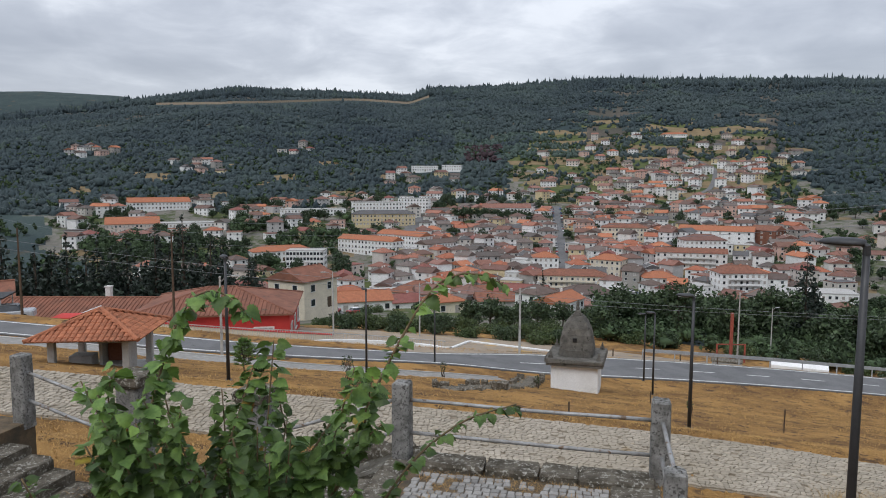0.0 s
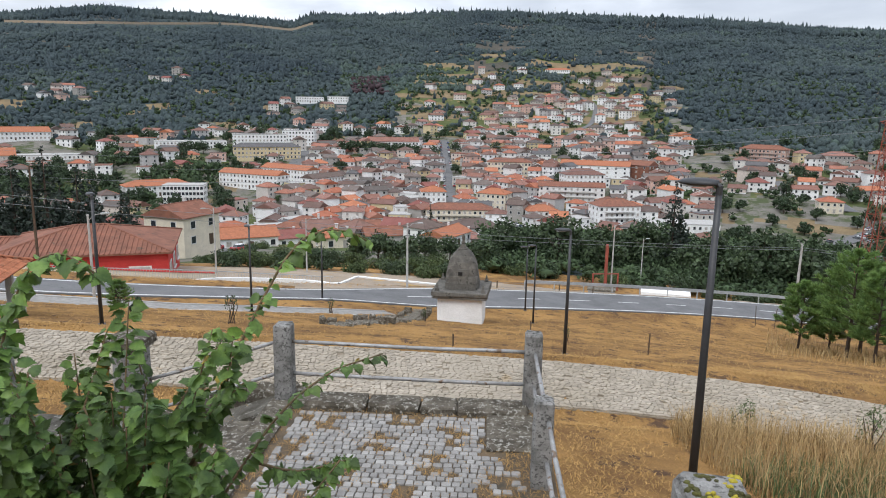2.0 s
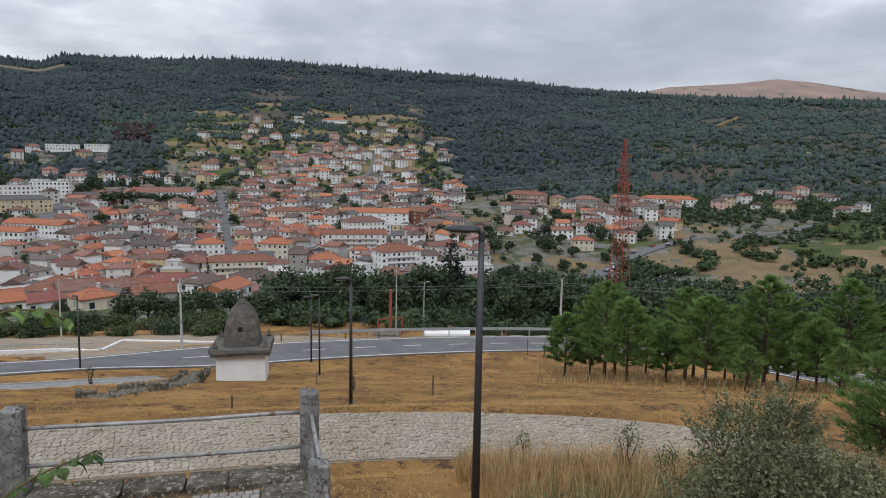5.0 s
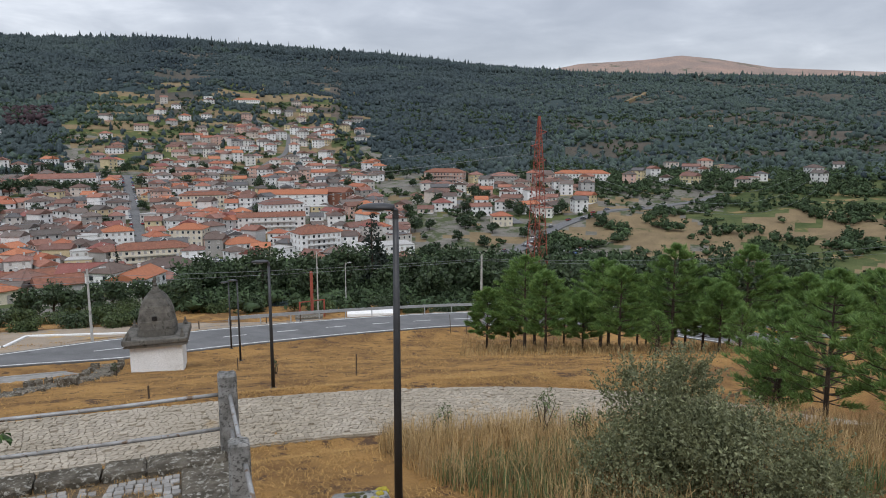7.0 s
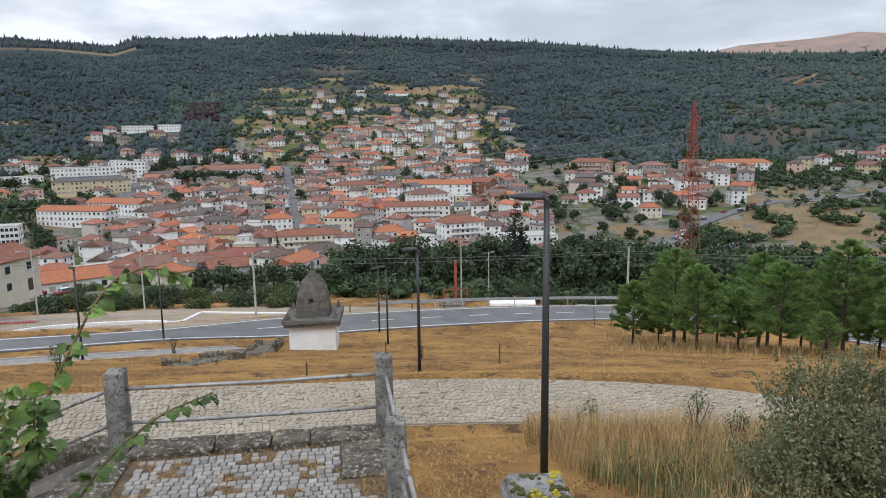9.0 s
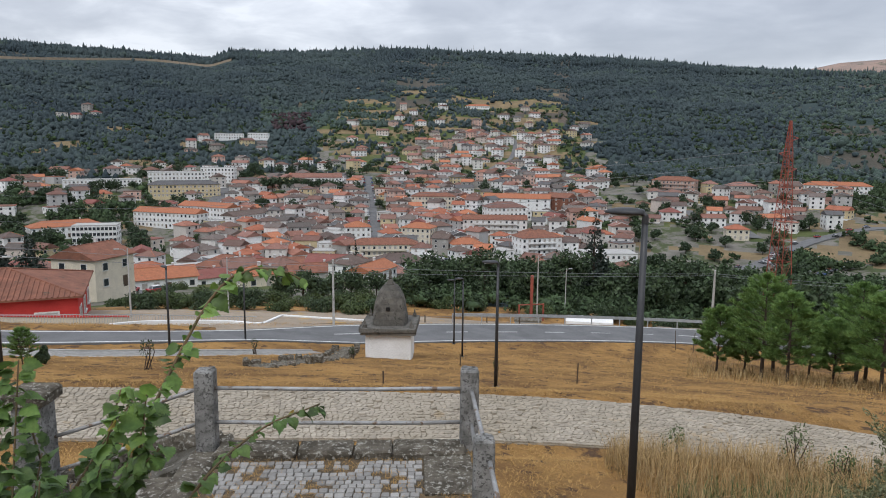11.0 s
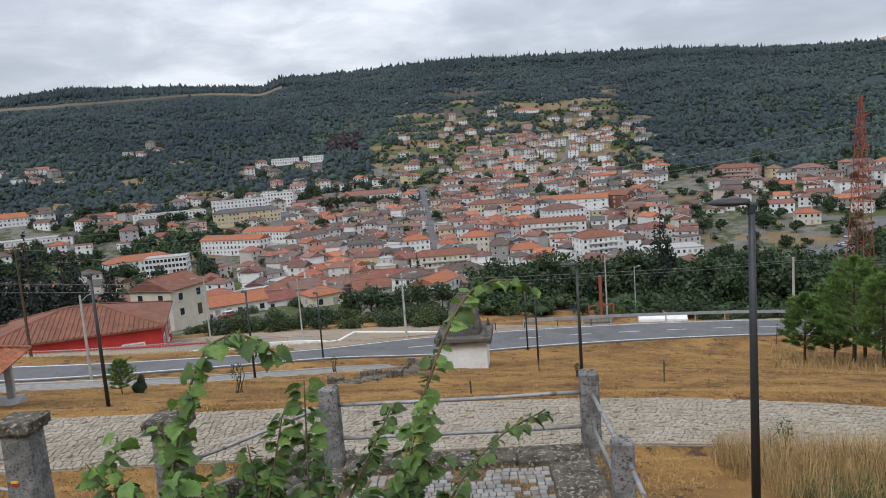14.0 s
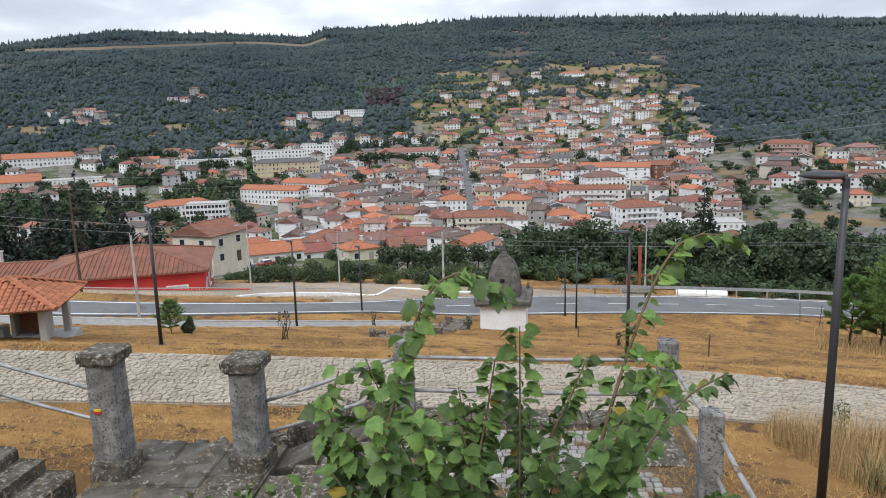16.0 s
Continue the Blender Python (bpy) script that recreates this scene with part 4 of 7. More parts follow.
E_, H_, R_ = 2.1, 1.74, 1.05
apex = 2.6
cs = [(-E_, -E_, H_), (E_, -E_, H_), (E_, E_, H_), (-E_, E_, H_)]
top = (0, 0, apex)
roof = part("roof", Geo().add(cs + [top], [(0, 1, 4), (1, 2, 4), (2, 3, 4), (3, 0, 4), (3, 2, 1, 0)]), WOOD_DARK, shelter, "terracotta barrel-tile hip roof")
for i in range(4):
    part("tile_face", tiled_face(cs[i], cs[(i + 1) % 4], top, top, 19, 9), TILE, roof)
    hip = Geo().tube([Vector(cs[i]) + Vector((0, 0, 0.06)), Vector(top) + Vector((0, 0, 0.07))], 0.09, 8)
    part("hip_tiles", hip, TILE, roof)

# ---- along the road: guard rail, railing, retaining wedge, trough, boat-like canopy ----
rail_pts = [p for p in ROAD_PTS if 14 < p[0] < 80 and p[1] > 20]
rail_pts = np.array(rail_pts)
q = side_normals(rail_pts)
guard = thing("guard_rail", pose(0, 0, 0), "galvanised guard rail on the outer road edge", "guard rail")
off = rail_pts.copy()
off[:, :2] -= q * 4.1
part("beam", ribbon(off, -0.03, 0.03, 0.82, 0.3), STEEL, guard)
for p in off[::2]:
    part("post", Geo().box(p[0], p[1], p[2] - 0.6, 0.1, 0.06, 1.25), STEEL, guard)

fence_pts = curve_points([(x, y, lz(x, y)) for x, y in ((-26, 54), (-18, 56), (-12.5, 59.5), (-7.5, 62.0), (-3.5, 63.5))], 1.6)
railing = thing("railing", pose(0, 0, 0), "grey metal railing along the parking place", "railing")
fence_pts[:, 2] = [lz(x, y) for x, y, _ in fence_pts]
for hh in (0.15, 1.0):
    part("rail_bar", ribbon(fence_pts, -0.03, 0.03, hh, 0.06), STEEL, railing)
bar_mesh = Geo().box(0, 0, -0.2, 0.03, 0.03, 1.2).mesh("bar", STEEL)
for p, p2 in zip(fence_pts, fence_pts[1:]):
    for k in range(8):
        part("bar", bar_mesh, None, railing).location = p + (p2 - p) * k / 8
# raised gravel wedge behind a white kerb, and the pale retaining kerb that leads to it
A_, B_, C_ = Vector((-2.75, 57.9, -10.55)), Vector((-1.35, 64.3, -11.45)), Vector((7.0, 60.6, -11.45))
drop = Vector((0, 0, -2.5))
g = Geo().add([A_, C_, B_, A_ + drop, C_ + drop, B_ + drop], [(0, 1, 2), (0, 3, 4, 1), (1, 4, 5, 2), (2, 5, 3, 0)])
solid("gravel_wedge", g, GRAVEL, "raised wedge of pale gravel", "gravel", kind="structure")
for p, q_ in ((A_, B_), (B_, C_)):
    line = np.array([tuple(p.lerp(q_, t)) for t in np.linspace(0, 1, 6)])
    solid("kerb", ribbon(line, -0.14, 0.14, 0.12, 1.6), WHITE_WALL, "white kerb round a raised gravel wedge", "kerb", kind="structure")
kerb_line = curve_points(((-22.0, 52.6, -8.75), (-17.5, 53.6, -9.1), (-14.5, 54.8, -9.35), (-12.1, 57.6, -9.85), (-8.0, 59.4, -10.4), (-5.0, 59.2, -10.55), (-2.75, 57.9, -10.55)), 0.8)
kerb_line[:, 2] = np.maximum(kerb_line[:, 2], [lz(x, y) + 0.04 for x, y, _ in kerb_line])
solid("kerb", ribbon(kerb_line, -0.13, 0.13, 0.06, 1.6), WHITE_WALL, "pale rendered kerb above the gravel verge", "kerb", kind="structure")

canopy = thing("canopy_roof", pose(36.0, 80.0, lz(36, 80) - 0.55, 0, 0, -22), "long white arched canopy beyond the road", "canopy")
g = Geo()
prof = [(-1.3, 0.9), (-1.25, 1.25), (-0.7, 1.55), (0, 1.65), (0.7, 1.55), (1.25, 1.25), (1.3, 0.9)]
g.v = [(x, y, z) for x in (-2.9, 2.9) for y, z in prof]
g.f = [(k, k + 1, k + 8, k + 7) for k in range(6)] + [tuple(range(6, -1, -1)), tuple(range(7, 14))]
g.m = [0] * len(g.f)
part("cover", g, WHITE_WALL, canopy)
for sx in (-2.6, 0, 2.6):
    for sy in (-1.15, 1.15):
        part("leg", Geo().box(sx, sy, -0.8, 0.1, 0.1, 1.75), STEEL, canopy)

trough = thing("stone_trough", pose(26.5, 76.0, lz(26.5, 76.0), 0, 0, -20), "grey stone trough beside the gravel yard", "trough")
part("basin", Geo().box(0, 0, -0.4, 3.0, 1.3, 1.1, cut=0.06), CONCRETE, trough)
part("lid", Geo().box(0, 0, 0.7, 3.2, 1.5, 0.18, cut=0.04), DARK_GRANITE, trough)

gauge = thing("red_standpipe", pose(29.0, 82.0, lz(29.0, 82.0)), "red painted steel standpipe frame", "standpipe")
part("mast", Geo().box(0, 0, -0.4, 0.3, 0.3, 6.2), RUST_RED, gauge)
for sx in (-1.6, 1.6):
    part("side_post", Geo().box(sx, 0, -0.4, 0.16, 0.16, 2.4), RUST_RED, gauge)
part("cross_bar", Geo().box(0, 0, 2.0, 3.4, 0.12, 0.12), RUST_RED, gauge)

yard = thing("wire_fence", pose(0, 0, 0), "low wire fence with dark posts at the gravel yard", "fence")
yl = curve_points([(x, y, 0) for x, y in ((9.5, 66.0), (16, 69.0), (24, 71.5))], 3.6)
for p in yl:
    part("post", Geo().box(p[0], p[1], lz(p[0], p[1]) - 0.3, 0.1, 0.1, 1.9), WOOD_DARK, yard)
wl = yl.copy()
wl[:, 2] = [lz(x, y) for x, y, _ in yl]
for hh in (0.5, 1.0, 1.45):
    part("wire", Geo().tube([(x, y, z + hh) for x, y, z in wl], 0.015, 4), CABLE, yard)

sign = thing("chevron_sign", pose(66.5, 43.5, lz(66.5, 43.5), 0, 0, -52), "black and yellow chevron curve sign", "road sign")
for sx in (-0.4, 0.4):
    part("leg", Geo().box(sx, 0.05, -0.4, 0.07, 0.07, 2.1), STEEL, sign)
pl = part("plate", Geo().box(0, 0, 0.9, 1.5, 0.04, 0.75), BLACK_SIGN, sign)
for sx in (-0.35, 0.35):
    g = Geo().add([(sx + 0.22, -0.03, 1.62), (sx - 0.02, -0.03, 1.62), (sx - 0.28, -0.03, 1.275), (sx - 0.04, -0.03, 1.275), (sx - 0.02, -0.03, 0.93), (sx + 0.22, -0.03, 0.93)], [(0, 1, 2, 3), (3, 2, 4, 5)])
    part("chevron", g, YELLOW_SIGN, pl, "yellow arrow")

# ---- the town ----
WINDOWS = {}


def window_mesh(w, h, shut=False):
    key = (w, h, shut)
    if key not in WINDOWS:
        g = Geo()
        g.box(0, -0.02, -0.08, w + 0.24, 0.1, h + 0.2, 0)
        g.box(0, -0.045, 0, w, 0.08, h, 1)
        g.box(0, -0.1, -0.14, w + 0.34, 0.2, 0.08, 0)
        WINDOWS[key] = g.mesh("window", FRAME, SHUTTER if shut else PANE)
    return WINDOWS[key]


def roof_geo(w, d, h, kind, pitch=0.42, eave=0.45, thick=0.16):
    """A roof with eaves and thickness over a block w by d whose walls are h high."""
    g = Geo()
    W, D = w / 2 + eave, d / 2 + eave
    rise = pitch * min(W, D)
    z = h - 0.05
    if kind == "flat":
        g.box(0, 0, h - 0.02, w + 0.3, d + 0.3, 0.35)
        g.box(0, 0, h + 0.33, w - 0.4, d - 0.4, 0.02)
        return g
    if kind == "hip":
        k = max(0.0, W - D) if W >= D else 0.0
        j = max(0.0, D - W) if D > W else 0.0
        top = [(-k, -j, z + rise), (k, -j, z + rise), (k, j, z + rise), (-k, j, z + rise)]
    else:
        top = [(-W, 0, z + rise), (W, 0, z + rise), (W, 0, z + rise), (-W, 0, z + rise)]
    base = [(-W, -D, z), (W, -D, z), (W, D, z), (-W, D, z)]
    v = [(x, y, zz - thick) for x, y, zz in base] + base + top
    f = [(3, 2, 1, 0), (0, 1, 5, 4), (1, 2, 6, 5), (2, 3, 7, 6), (3, 0, 4, 7), (4, 5, 9, 8), (5, 6, 10, 9), (6, 7, 11, 10), (7, 4, 8, 11), (8, 9, 10, 11)]
    g.add(v, f)
    # ridge and hip caps
    if kind == "hip":
        for a, b in ((4, 8), (5, 9), (6, 10), (7, 11)):
            g.tube([v[a], v[b]], 0.12, 5)
    g.tube([top[0], top[1]] if w >= d or kind == "gable" else [top[1], top[2]], 0.13, 5) if (Vector(top[0]) - Vector(top[2])).length > 0.3 else None
    return g


def wall_geo(w, d, h, gable=False, pitch=0.42, eave=0.45):
    g = Geo().box(0, 0, -3.0, w, d, h + 3.0)
    g.box(0, 0, -3.0, w + 0.1, d + 0.1, 3.5)
    if gable:
        rise = pitch * (d / 2 + eave) * (d / 2) / (d / 2 + eave)
        z = h - 0.02
        g.add([(-w / 2, -d / 2, z), (-w / 2, d / 2, z), (-w / 2, 0, z + rise), (w / 2, -d / 2, z), (w / 2, d / 2, z), (w / 2, 0, z + rise)], [(0, 2, 1), (3, 4, 5)])
    return g


def window_rows(w, d, floors, storey, step, sides=True):
    """All windows of a far house as one small joined part."""
    g = Geo()
    n = max(2, int(w / step))
    for fl in range(floors):
        z = 0.95 + fl * storey
        for i in range(n):
            x = -w / 2 + (i + 0.5) * w / n
            g.box(x, -d / 2, z - 0.1, 1.35, 0.1, 1.5, 0)
            g.box(x, -d / 2 - 0.03, z, 1.1, 0.1, 1.3, 1)
        for s in (-1, 1):
            for i in range(max(1, int(d / 4))):
                y = -d / 2 + (i + 0.5) * d / max(1, int(d / 4))
                g.box(s * w / 2, y, z - 0.1, 0.1, 1.35, 1.5, 0)
                g.box(s * (w / 2 + 0.03), y, z, 0.1, 1.1, 1.3, 1)
    return g


def building(name, m, w, d, floors, roof, label, category, group="", wall_mat=None, roof_mat=None, storey=2.9, step=2.6, win=(1.1, 1.3), balcony=False, chimney=True, sides=True, front_only=False, shut_share=0.5, far=False, pitch=0.42):
    """A house: walls, roof, each window, a door, a chimney, and balconies where it has them."""
    h = floors * storey + 0.3
    ob = thing(name, m, label, category, group)
    part("wall", wall_geo(w, d, h, roof == "gable", pitch), wall_mat or TOWN_WALL, ob)
    part("roof", roof_geo(w, d, h, roof, pitch), (roof_mat or TOWN_ROOF) if roof != "flat" else CONCRETE, ob)
    if far:
        tagged(part("windows", window_rows(w, d, floors, storey, step), (FRAME, PANE), ob), kind="stuff")
    n = max(2, int(w / step))
    for fl in range(0 if far else floors):
        z = 0.95 + fl * storey
        for i in range(n):
            x = -w / 2 + (i + 0.5) * w / n
            if fl == 0 and i == n // 2:
                part("door", Geo().box(x, -d / 2, 0, 1.2, 0.12, 2.15), SHUTTER if rnd.random() < 0.5 else WOOD_DARK, ob)
                continue
            o = part("window", window_mesh(*win, rnd.random() < shut_share), None, ob)
            o.location = (x, -d / 2, z)
        if sides and not front_only:
            ns = max(1, int(d / 3.6))
            for s in (-1, 1):
                for i in range(ns):
                    o = part("window", window_mesh(*win, rnd.random() < shut_share), None, ob)
                    o.location = (s * w / 2, -d / 2 + (i + 0.5) * d / ns, z)
                    o.rotation_euler = (0, 0, radians(90 * s))
        if balcony and fl:
            b = part("balcony", Geo().box(0, -d / 2 - 0.6, fl * storey, w * 0.7, 1.2, 0.16), CONCRETE, ob)
            part("parapet", Geo().box(0, -d / 2 - 1.15, fl * storey + 0.16, w * 0.7, 0.1, 0.85), wall_mat or FRAME, b)
    if chimney and roof != "flat":
        c = part("chimney", Geo().box(w * 0.22, d * 0.12, h, 0.55, 0.55, 0.42 * min(w, d) / 2 + 0.7).box(w * 0.22, d * 0.12, h + 0.42 * min(w, d) / 2 + 0.7, 0.7, 0.7, 0.12), FRAME, ob)
    return ob


def facing(x, y, turn=0.0):
    """Yaw that turns a front (-y) towards the hill the viewer stands on, plus turn."""
    return math.degrees(math.atan2(-x, y)) + turn


def stand(x, y, turn=0.0):
    return pose(x, y, lz(x, y), 0, 0, facing(x, y, turn))


TAKEN = []


def landmark(x, y, turn, w, d, floors, roof, label, **kw):
    TAKEN.append((x, y, max(w, d) / 2))
    return building(kw.pop("name", "house"), stand(x, y, turn), w, d, floors, roof, label, kw.pop("category", "house"), **kw)


# the red building and its long tiled wing below the road
red = building("red_hall", pose(-26.9, 69.5, -12.6, 0, 0, 11), 14.5, 12.0, 1, "hip", "bright red hall with a brown hip roof", "building", wall_mat=RED_WALL, roof_mat=OLD_TILE, storey=3.3, step=4.6, win=(1.7, 1.2), chimney=False, shut_share=1.0, pitch=0.27)
wing = building("red_hall_wing", pose(-45.5, 71.0, -13.9, 0, 0, 4), 22.0, 11.0, 1, "gable", "long low hall with a terracotta roof", "building", wall_mat=RED_WALL, roof_mat=OLD_TILE, storey=2.6, step=6.0, chimney=True, pitch=0.36)
part("dormer", Geo().box(5.5, -5.0, 2.2, 2.6, 2.0, 1.3).add([(4.0, -6.1, 3.5), (7.0, -6.1, 3.5), (5.5, -6.1, 4.5), (4.0, -2.0, 3.5), (7.0, -2.0, 3.5), (5.5, -2.0, 4.5)], [(0, 1, 2), (0, 2, 5, 3), (1, 4, 5, 2)]), FRAME, wing, "white gabled dormer")
def tile_rows(w, d, h, pitch, hip, ob, eave=0.45):
    """Raised tile courses: rounded rows that run up the front slope, one part each."""
    W, D = w / 2 + eave, d / 2 + eave
    rise, z = pitch * min(W, D), h - 0.05
    n = int(2 * W / 0.42)
    for i in range(n):
        x = -W + (i + 0.5) * 2 * W / n
        t = min(1.0, (W - abs(x)) / min(W, D)) if hip else 1.0
        if t > 0.04:
            part("tile_row", Geo().tube([(x, -D - 0.03, z + 0.02), (x, -D + t * min(W, D), z + rise * t + 0.02)], 0.075, 5), OLD_TILE, ob)


tile_rows(14.5, 12.0, 3.6, 0.27, True, red.children[1])
tile_rows(22.0, 11.0, 2.9, 0.36, False, wing.children[1])
wall_pts = curve_points([(x, y, 0) for x, y in ((-34, 58.0), (-28, 58.5), (-19, 60.5), (-14.5, 64.5))], 1.2)
wall_pts[:, 2] = [lz(x, y) for x, y, _ in wall_pts]
solid("forecourt_wall", ribbon(wall_pts, -0.12, 0.12, 0.5, 2.2), CREAM_WALL, "low rendered wall before the red hall", "wall", kind="structure")
solid("wall_coping", ribbon(wall_pts, -0.18, 0.18, 0.6, 0.1), RED_WALL, "red coping on the low wall", "coping", kind="structure")
court = solid("red_forecourt", Geo().box(0, 0, -2.0, 5.0, 2.2, 2.7), RED_WALL, "red rendered forecourt step", "step", kind="structure", m=pose(-36.0, 60.0, lz(-36, 60), 0, 0, 8))
building("house", pose(-58, 70, lz(-58, 70), 0, 0, 35), 13, 8, 1, "gable", "low stone house with an orange tiled roof", "house", roof_mat=OLD_TILE)
building("house", pose(-70, 78, lz(-70, 78), 0, 0, 30), 12, 9, 1, "hip", "low stone house with an orange tiled roof", "house", roof_mat=OLD_TILE)
awning = thing("carport", pose(-47, 61, lz(-47, 61), 0, 0, 20), "dark green carport over parked cars", "carport")
part("cover", Geo().box(0, 0, 2.1, 5.5, 4.0, 0.12), BLACK_SIGN, awning)
for sx in (-2.5, 2.5):
    for sy in (-1.8, 1.8):
        part("post", Geo().box(sx, sy, -0.4, 0.1, 0.1, 2.5), STEEL, awning)

# houses on the near slope
TAKEN.append((-37.0, 139, 7))
building("house", pose(-37.0, 139, lz(-37.0, 139) + 2.6, 0, 0, facing(-37.0, 139, 48)), 10.0, 9.5, 2, "gable", "big unfinished cream house with a brown roof", "house", wall_mat=CREAM_WALL, roof_mat=OLD_TILE, step=3.6)
landmark(-32.5, 176, 10, 16, 9, 1, "gable", "white cottage with a terracotta gable roof", wall_mat=WHITE_WALL, roof_mat=TILE)
landmark(-22, 232, -24, 17, 14, 2, "hip", "white villa with a low brown hip roof", wall_mat=WHITE_WALL, roof_mat=OLD_TILE, step=4.0)
landmark(-9.5, 163, 25, 7.5, 7.0, 1, "hip", "small cream house with a bright orange roof", wall_mat=CREAM_WALL, roof_mat=TILE)
landmark(5, 205, 10, 15, 9, 1, "gable", "old low house with a mossy brown roof", roof_mat=OLD_TILE)
landmark(20, 186, 62, 14, 8, 1, "gable", "low farm building with a terracotta roof", roof_mat=TILE)
landmark(32, 218, 20, 16, 10, 2, "hip", "white house with a terracotta roof", wall_mat=WHITE_WALL)
landmark(13, 240, -15, 18, 11, 2, "gable", "old grey house with a brown roof")
landmark(-12, 262, 8, 30, 8, 2, "gable", "long low building with a terracotta roof", roof_mat=OLD_TILE)
landmark(22, 268, -38, 13, 11, 2, "hip", "white house with a bright orange roof", wall_mat=WHITE_WALL, roof_mat=TILE)
landmark(-40, 270, 15, 14, 11, 2, "flat", "pale blue and white flat-roofed house")
landmark(-60, 300, 15, 16, 12, 2, "hip", "white house with a brown roof")
# larger buildings of the town
landmark(-101, 388, -12, 21, 12, 4, "flat", "white school block with banded windows", name="school_building", category="school", wall_mat=WHITE_WALL, step=1.9, win=(1.4, 1.5), shut_share=0)
landmark(-123, 412, 14, 36, 13, 2, "hip", "long school wing with an orange roof", name="school_building", category="school", wall_mat=WHITE_WALL, roof_mat=TILE)
landmark(-72, 432, -40, 44, 11, 3, "gable", "long white arcaded apartment row", name="apartment_building", category="apartments", wall_mat=WHITE_WALL, roof_mat=TILE)
landmark(-52, 446, -46, 40, 11, 3, "gable", "long white arcaded apartment row", name="apartment_building", category="apartments", wall_mat=WHITE_WALL, roof_mat=TILE)
landmark(-30, 424, 46, 26, 10, 3, "gable", "white corner apartment building", name="apartment_building", category="apartments", wall_mat=WHITE_WALL)
landmark(152, 466, -6, 46, 13, 3, "gable", "long white market hall with a red roof", name="market_hall", category="hall", wall_mat=WHITE_WALL, roof_mat=TILE, step=5.5)
landmark(183, 462, -30, 18, 13, 3, "gable", "salmon-red end block of the market hall", name="market_hall", category="hall", wall_mat=OLD_TILE, roof_mat=OLD_TILE, step=5.5)
landmark(92, 466, 0, 29, 11, 3, "hip", "ochre town building with rows of windows", name="town_building", category="building", wall_mat=CREAM_WALL, roof_mat=OLD_TILE, step=2.1)
landmark(116, 398, 3, 38, 10, 3, "gable", "white terraced row with balconies", name="terraced_row", category="house row", roof_mat=OLD_TILE, balcony=True, step=3.2)
landmark(128, 418, 20, 24, 14, 4, "hip", "large white building with a terracotta roof", name="town_building", category="building", wall_mat=WHITE_WALL)
landmark(122, 340, 24, 22, 14, 4, "hip", "big white apartment block with a brown roof", name="apartment_building", category="apartments", wall_mat=WHITE_WALL, roof_mat=OLD_TILE, balcony=True)
landmark(44, 350, 2, 34, 12, 3, "hip", "long cream building with balconies", name="apartment_building", category="apartments", wall_mat=CREAM_WALL, roof_mat=OLD_TILE, balcony=True)
landmark(102, 326, 12, 15, 8, 1, "flat", "flat blue and white petrol kiosk", name="kiosk", category="kiosk", wall_mat=WHITE_WALL)
landmark(150, 322, 15, 32, 16, 2, "flat", "wide flat-roofed supermarket with red trim", name="supermarket", category="shop", wall_mat=WHITE_WALL)
landmark(34, 392, 5, 14, 12, 3, "hip", "white round-fronted town house", wall_mat=WHITE_WALL, roof_mat=TILE)
landmark(68, 384, -20, 17, 12, 3, "hip", "pale yellow town house with a red roof", wall_mat=CREAM_WALL, roof_mat=TILE)
landmark(88, 356, 16, 17, 12, 2, "hip", "white house with an orange hip roof", wall_mat=WHITE_WALL, roof_mat=TILE)
landmark(17, 560, 4, 38, 14, 3, "gable", "long white building with a red roof", name="town_building", category="building", wall_mat=WHITE_WALL)
landmark(-88, 562, 6, 40, 12, 4, "flat", "white stepped apartment block", name="apartment_building", category="apartments", wall_mat=WHITE_WALL)
landmark(-60, 590, -10, 26, 12, 4, "flat", "white stepped apartment block", name="apartment_building", category="apartments", wall_mat=WHITE_WALL)
landmark(-140, 560, 6, 52, 14, 2, "flat", "long white low hall", name="hall", category="hall", wall_mat=WHITE_WALL)
landmark(-78, 530, 4, 48, 12, 3, "hip", "white and brick apartment row", name="apartment_building", category="apartments")
landmark(-215, 500, 5, 50, 18, 1, "flat", "long white industrial hall", name="industrial_hall", category="hall", wall_mat=WHITE_WALL)
landmark(-245, 470, 0, 34, 20, 2, "gable", "factory hall with a red roof", name="industrial_hall", category="hall", roof_mat=TILE)
landmark(-262, 545, 8, 46, 16, 2, "gable", "white hall with a red roof", name="industrial_hall", category="hall", roof_mat=TILE, wall_mat=WHITE_WALL)
landmark(288, 492, -14, 32, 13, 3, "hip", "pink apartment block with white balconies", name="apartment_building", category="apartments", balcony=True, wall_mat=PINK_WALL, roof_mat=OLD_TILE)
landmark(330, 470, 20, 20, 12, 2, "hip", "white house with a red roof")
landmark(388, 440, 6, 44, 12, 2, "hip", "white terraced row with red roofs", name="terraced_row", category="house row", wall_mat=WHITE_WALL, roof_mat=TILE)
landmark(245, 350, 12, 12, 10, 2, "hip", "ochre house above the road", wall_mat=CREAM_WALL)
landmark(-70, 806, 6, 30, 12, 2, "flat", "white modern villa on the slope", wall_mat=WHITE_WALL)
landmark(-38, 800, -8, 22, 12, 2, "flat", "white modern villa on the slope", wall_mat=WHITE_WALL)
landmark(254, 968, 0, 34, 12, 1, "hip", "low white building with a red roof high on the slope", wall_mat=WHITE_WALL, roof_mat=TILE)

# streets, laid on the slope
STREETS = []


def street(ctrl, half, label):
    pts = curve_points([(x, y, 0) for x, y in ctrl], 6.0)
    pts[:, 2] = [lz(x, y) + 0.35 for x, y, _ in pts]
    STREETS.append(pts)
    solid("street", ribbon(pts, -half, half, 0.0, 1.2), ASPHALT, label, "street", kind="structure")
    return pts


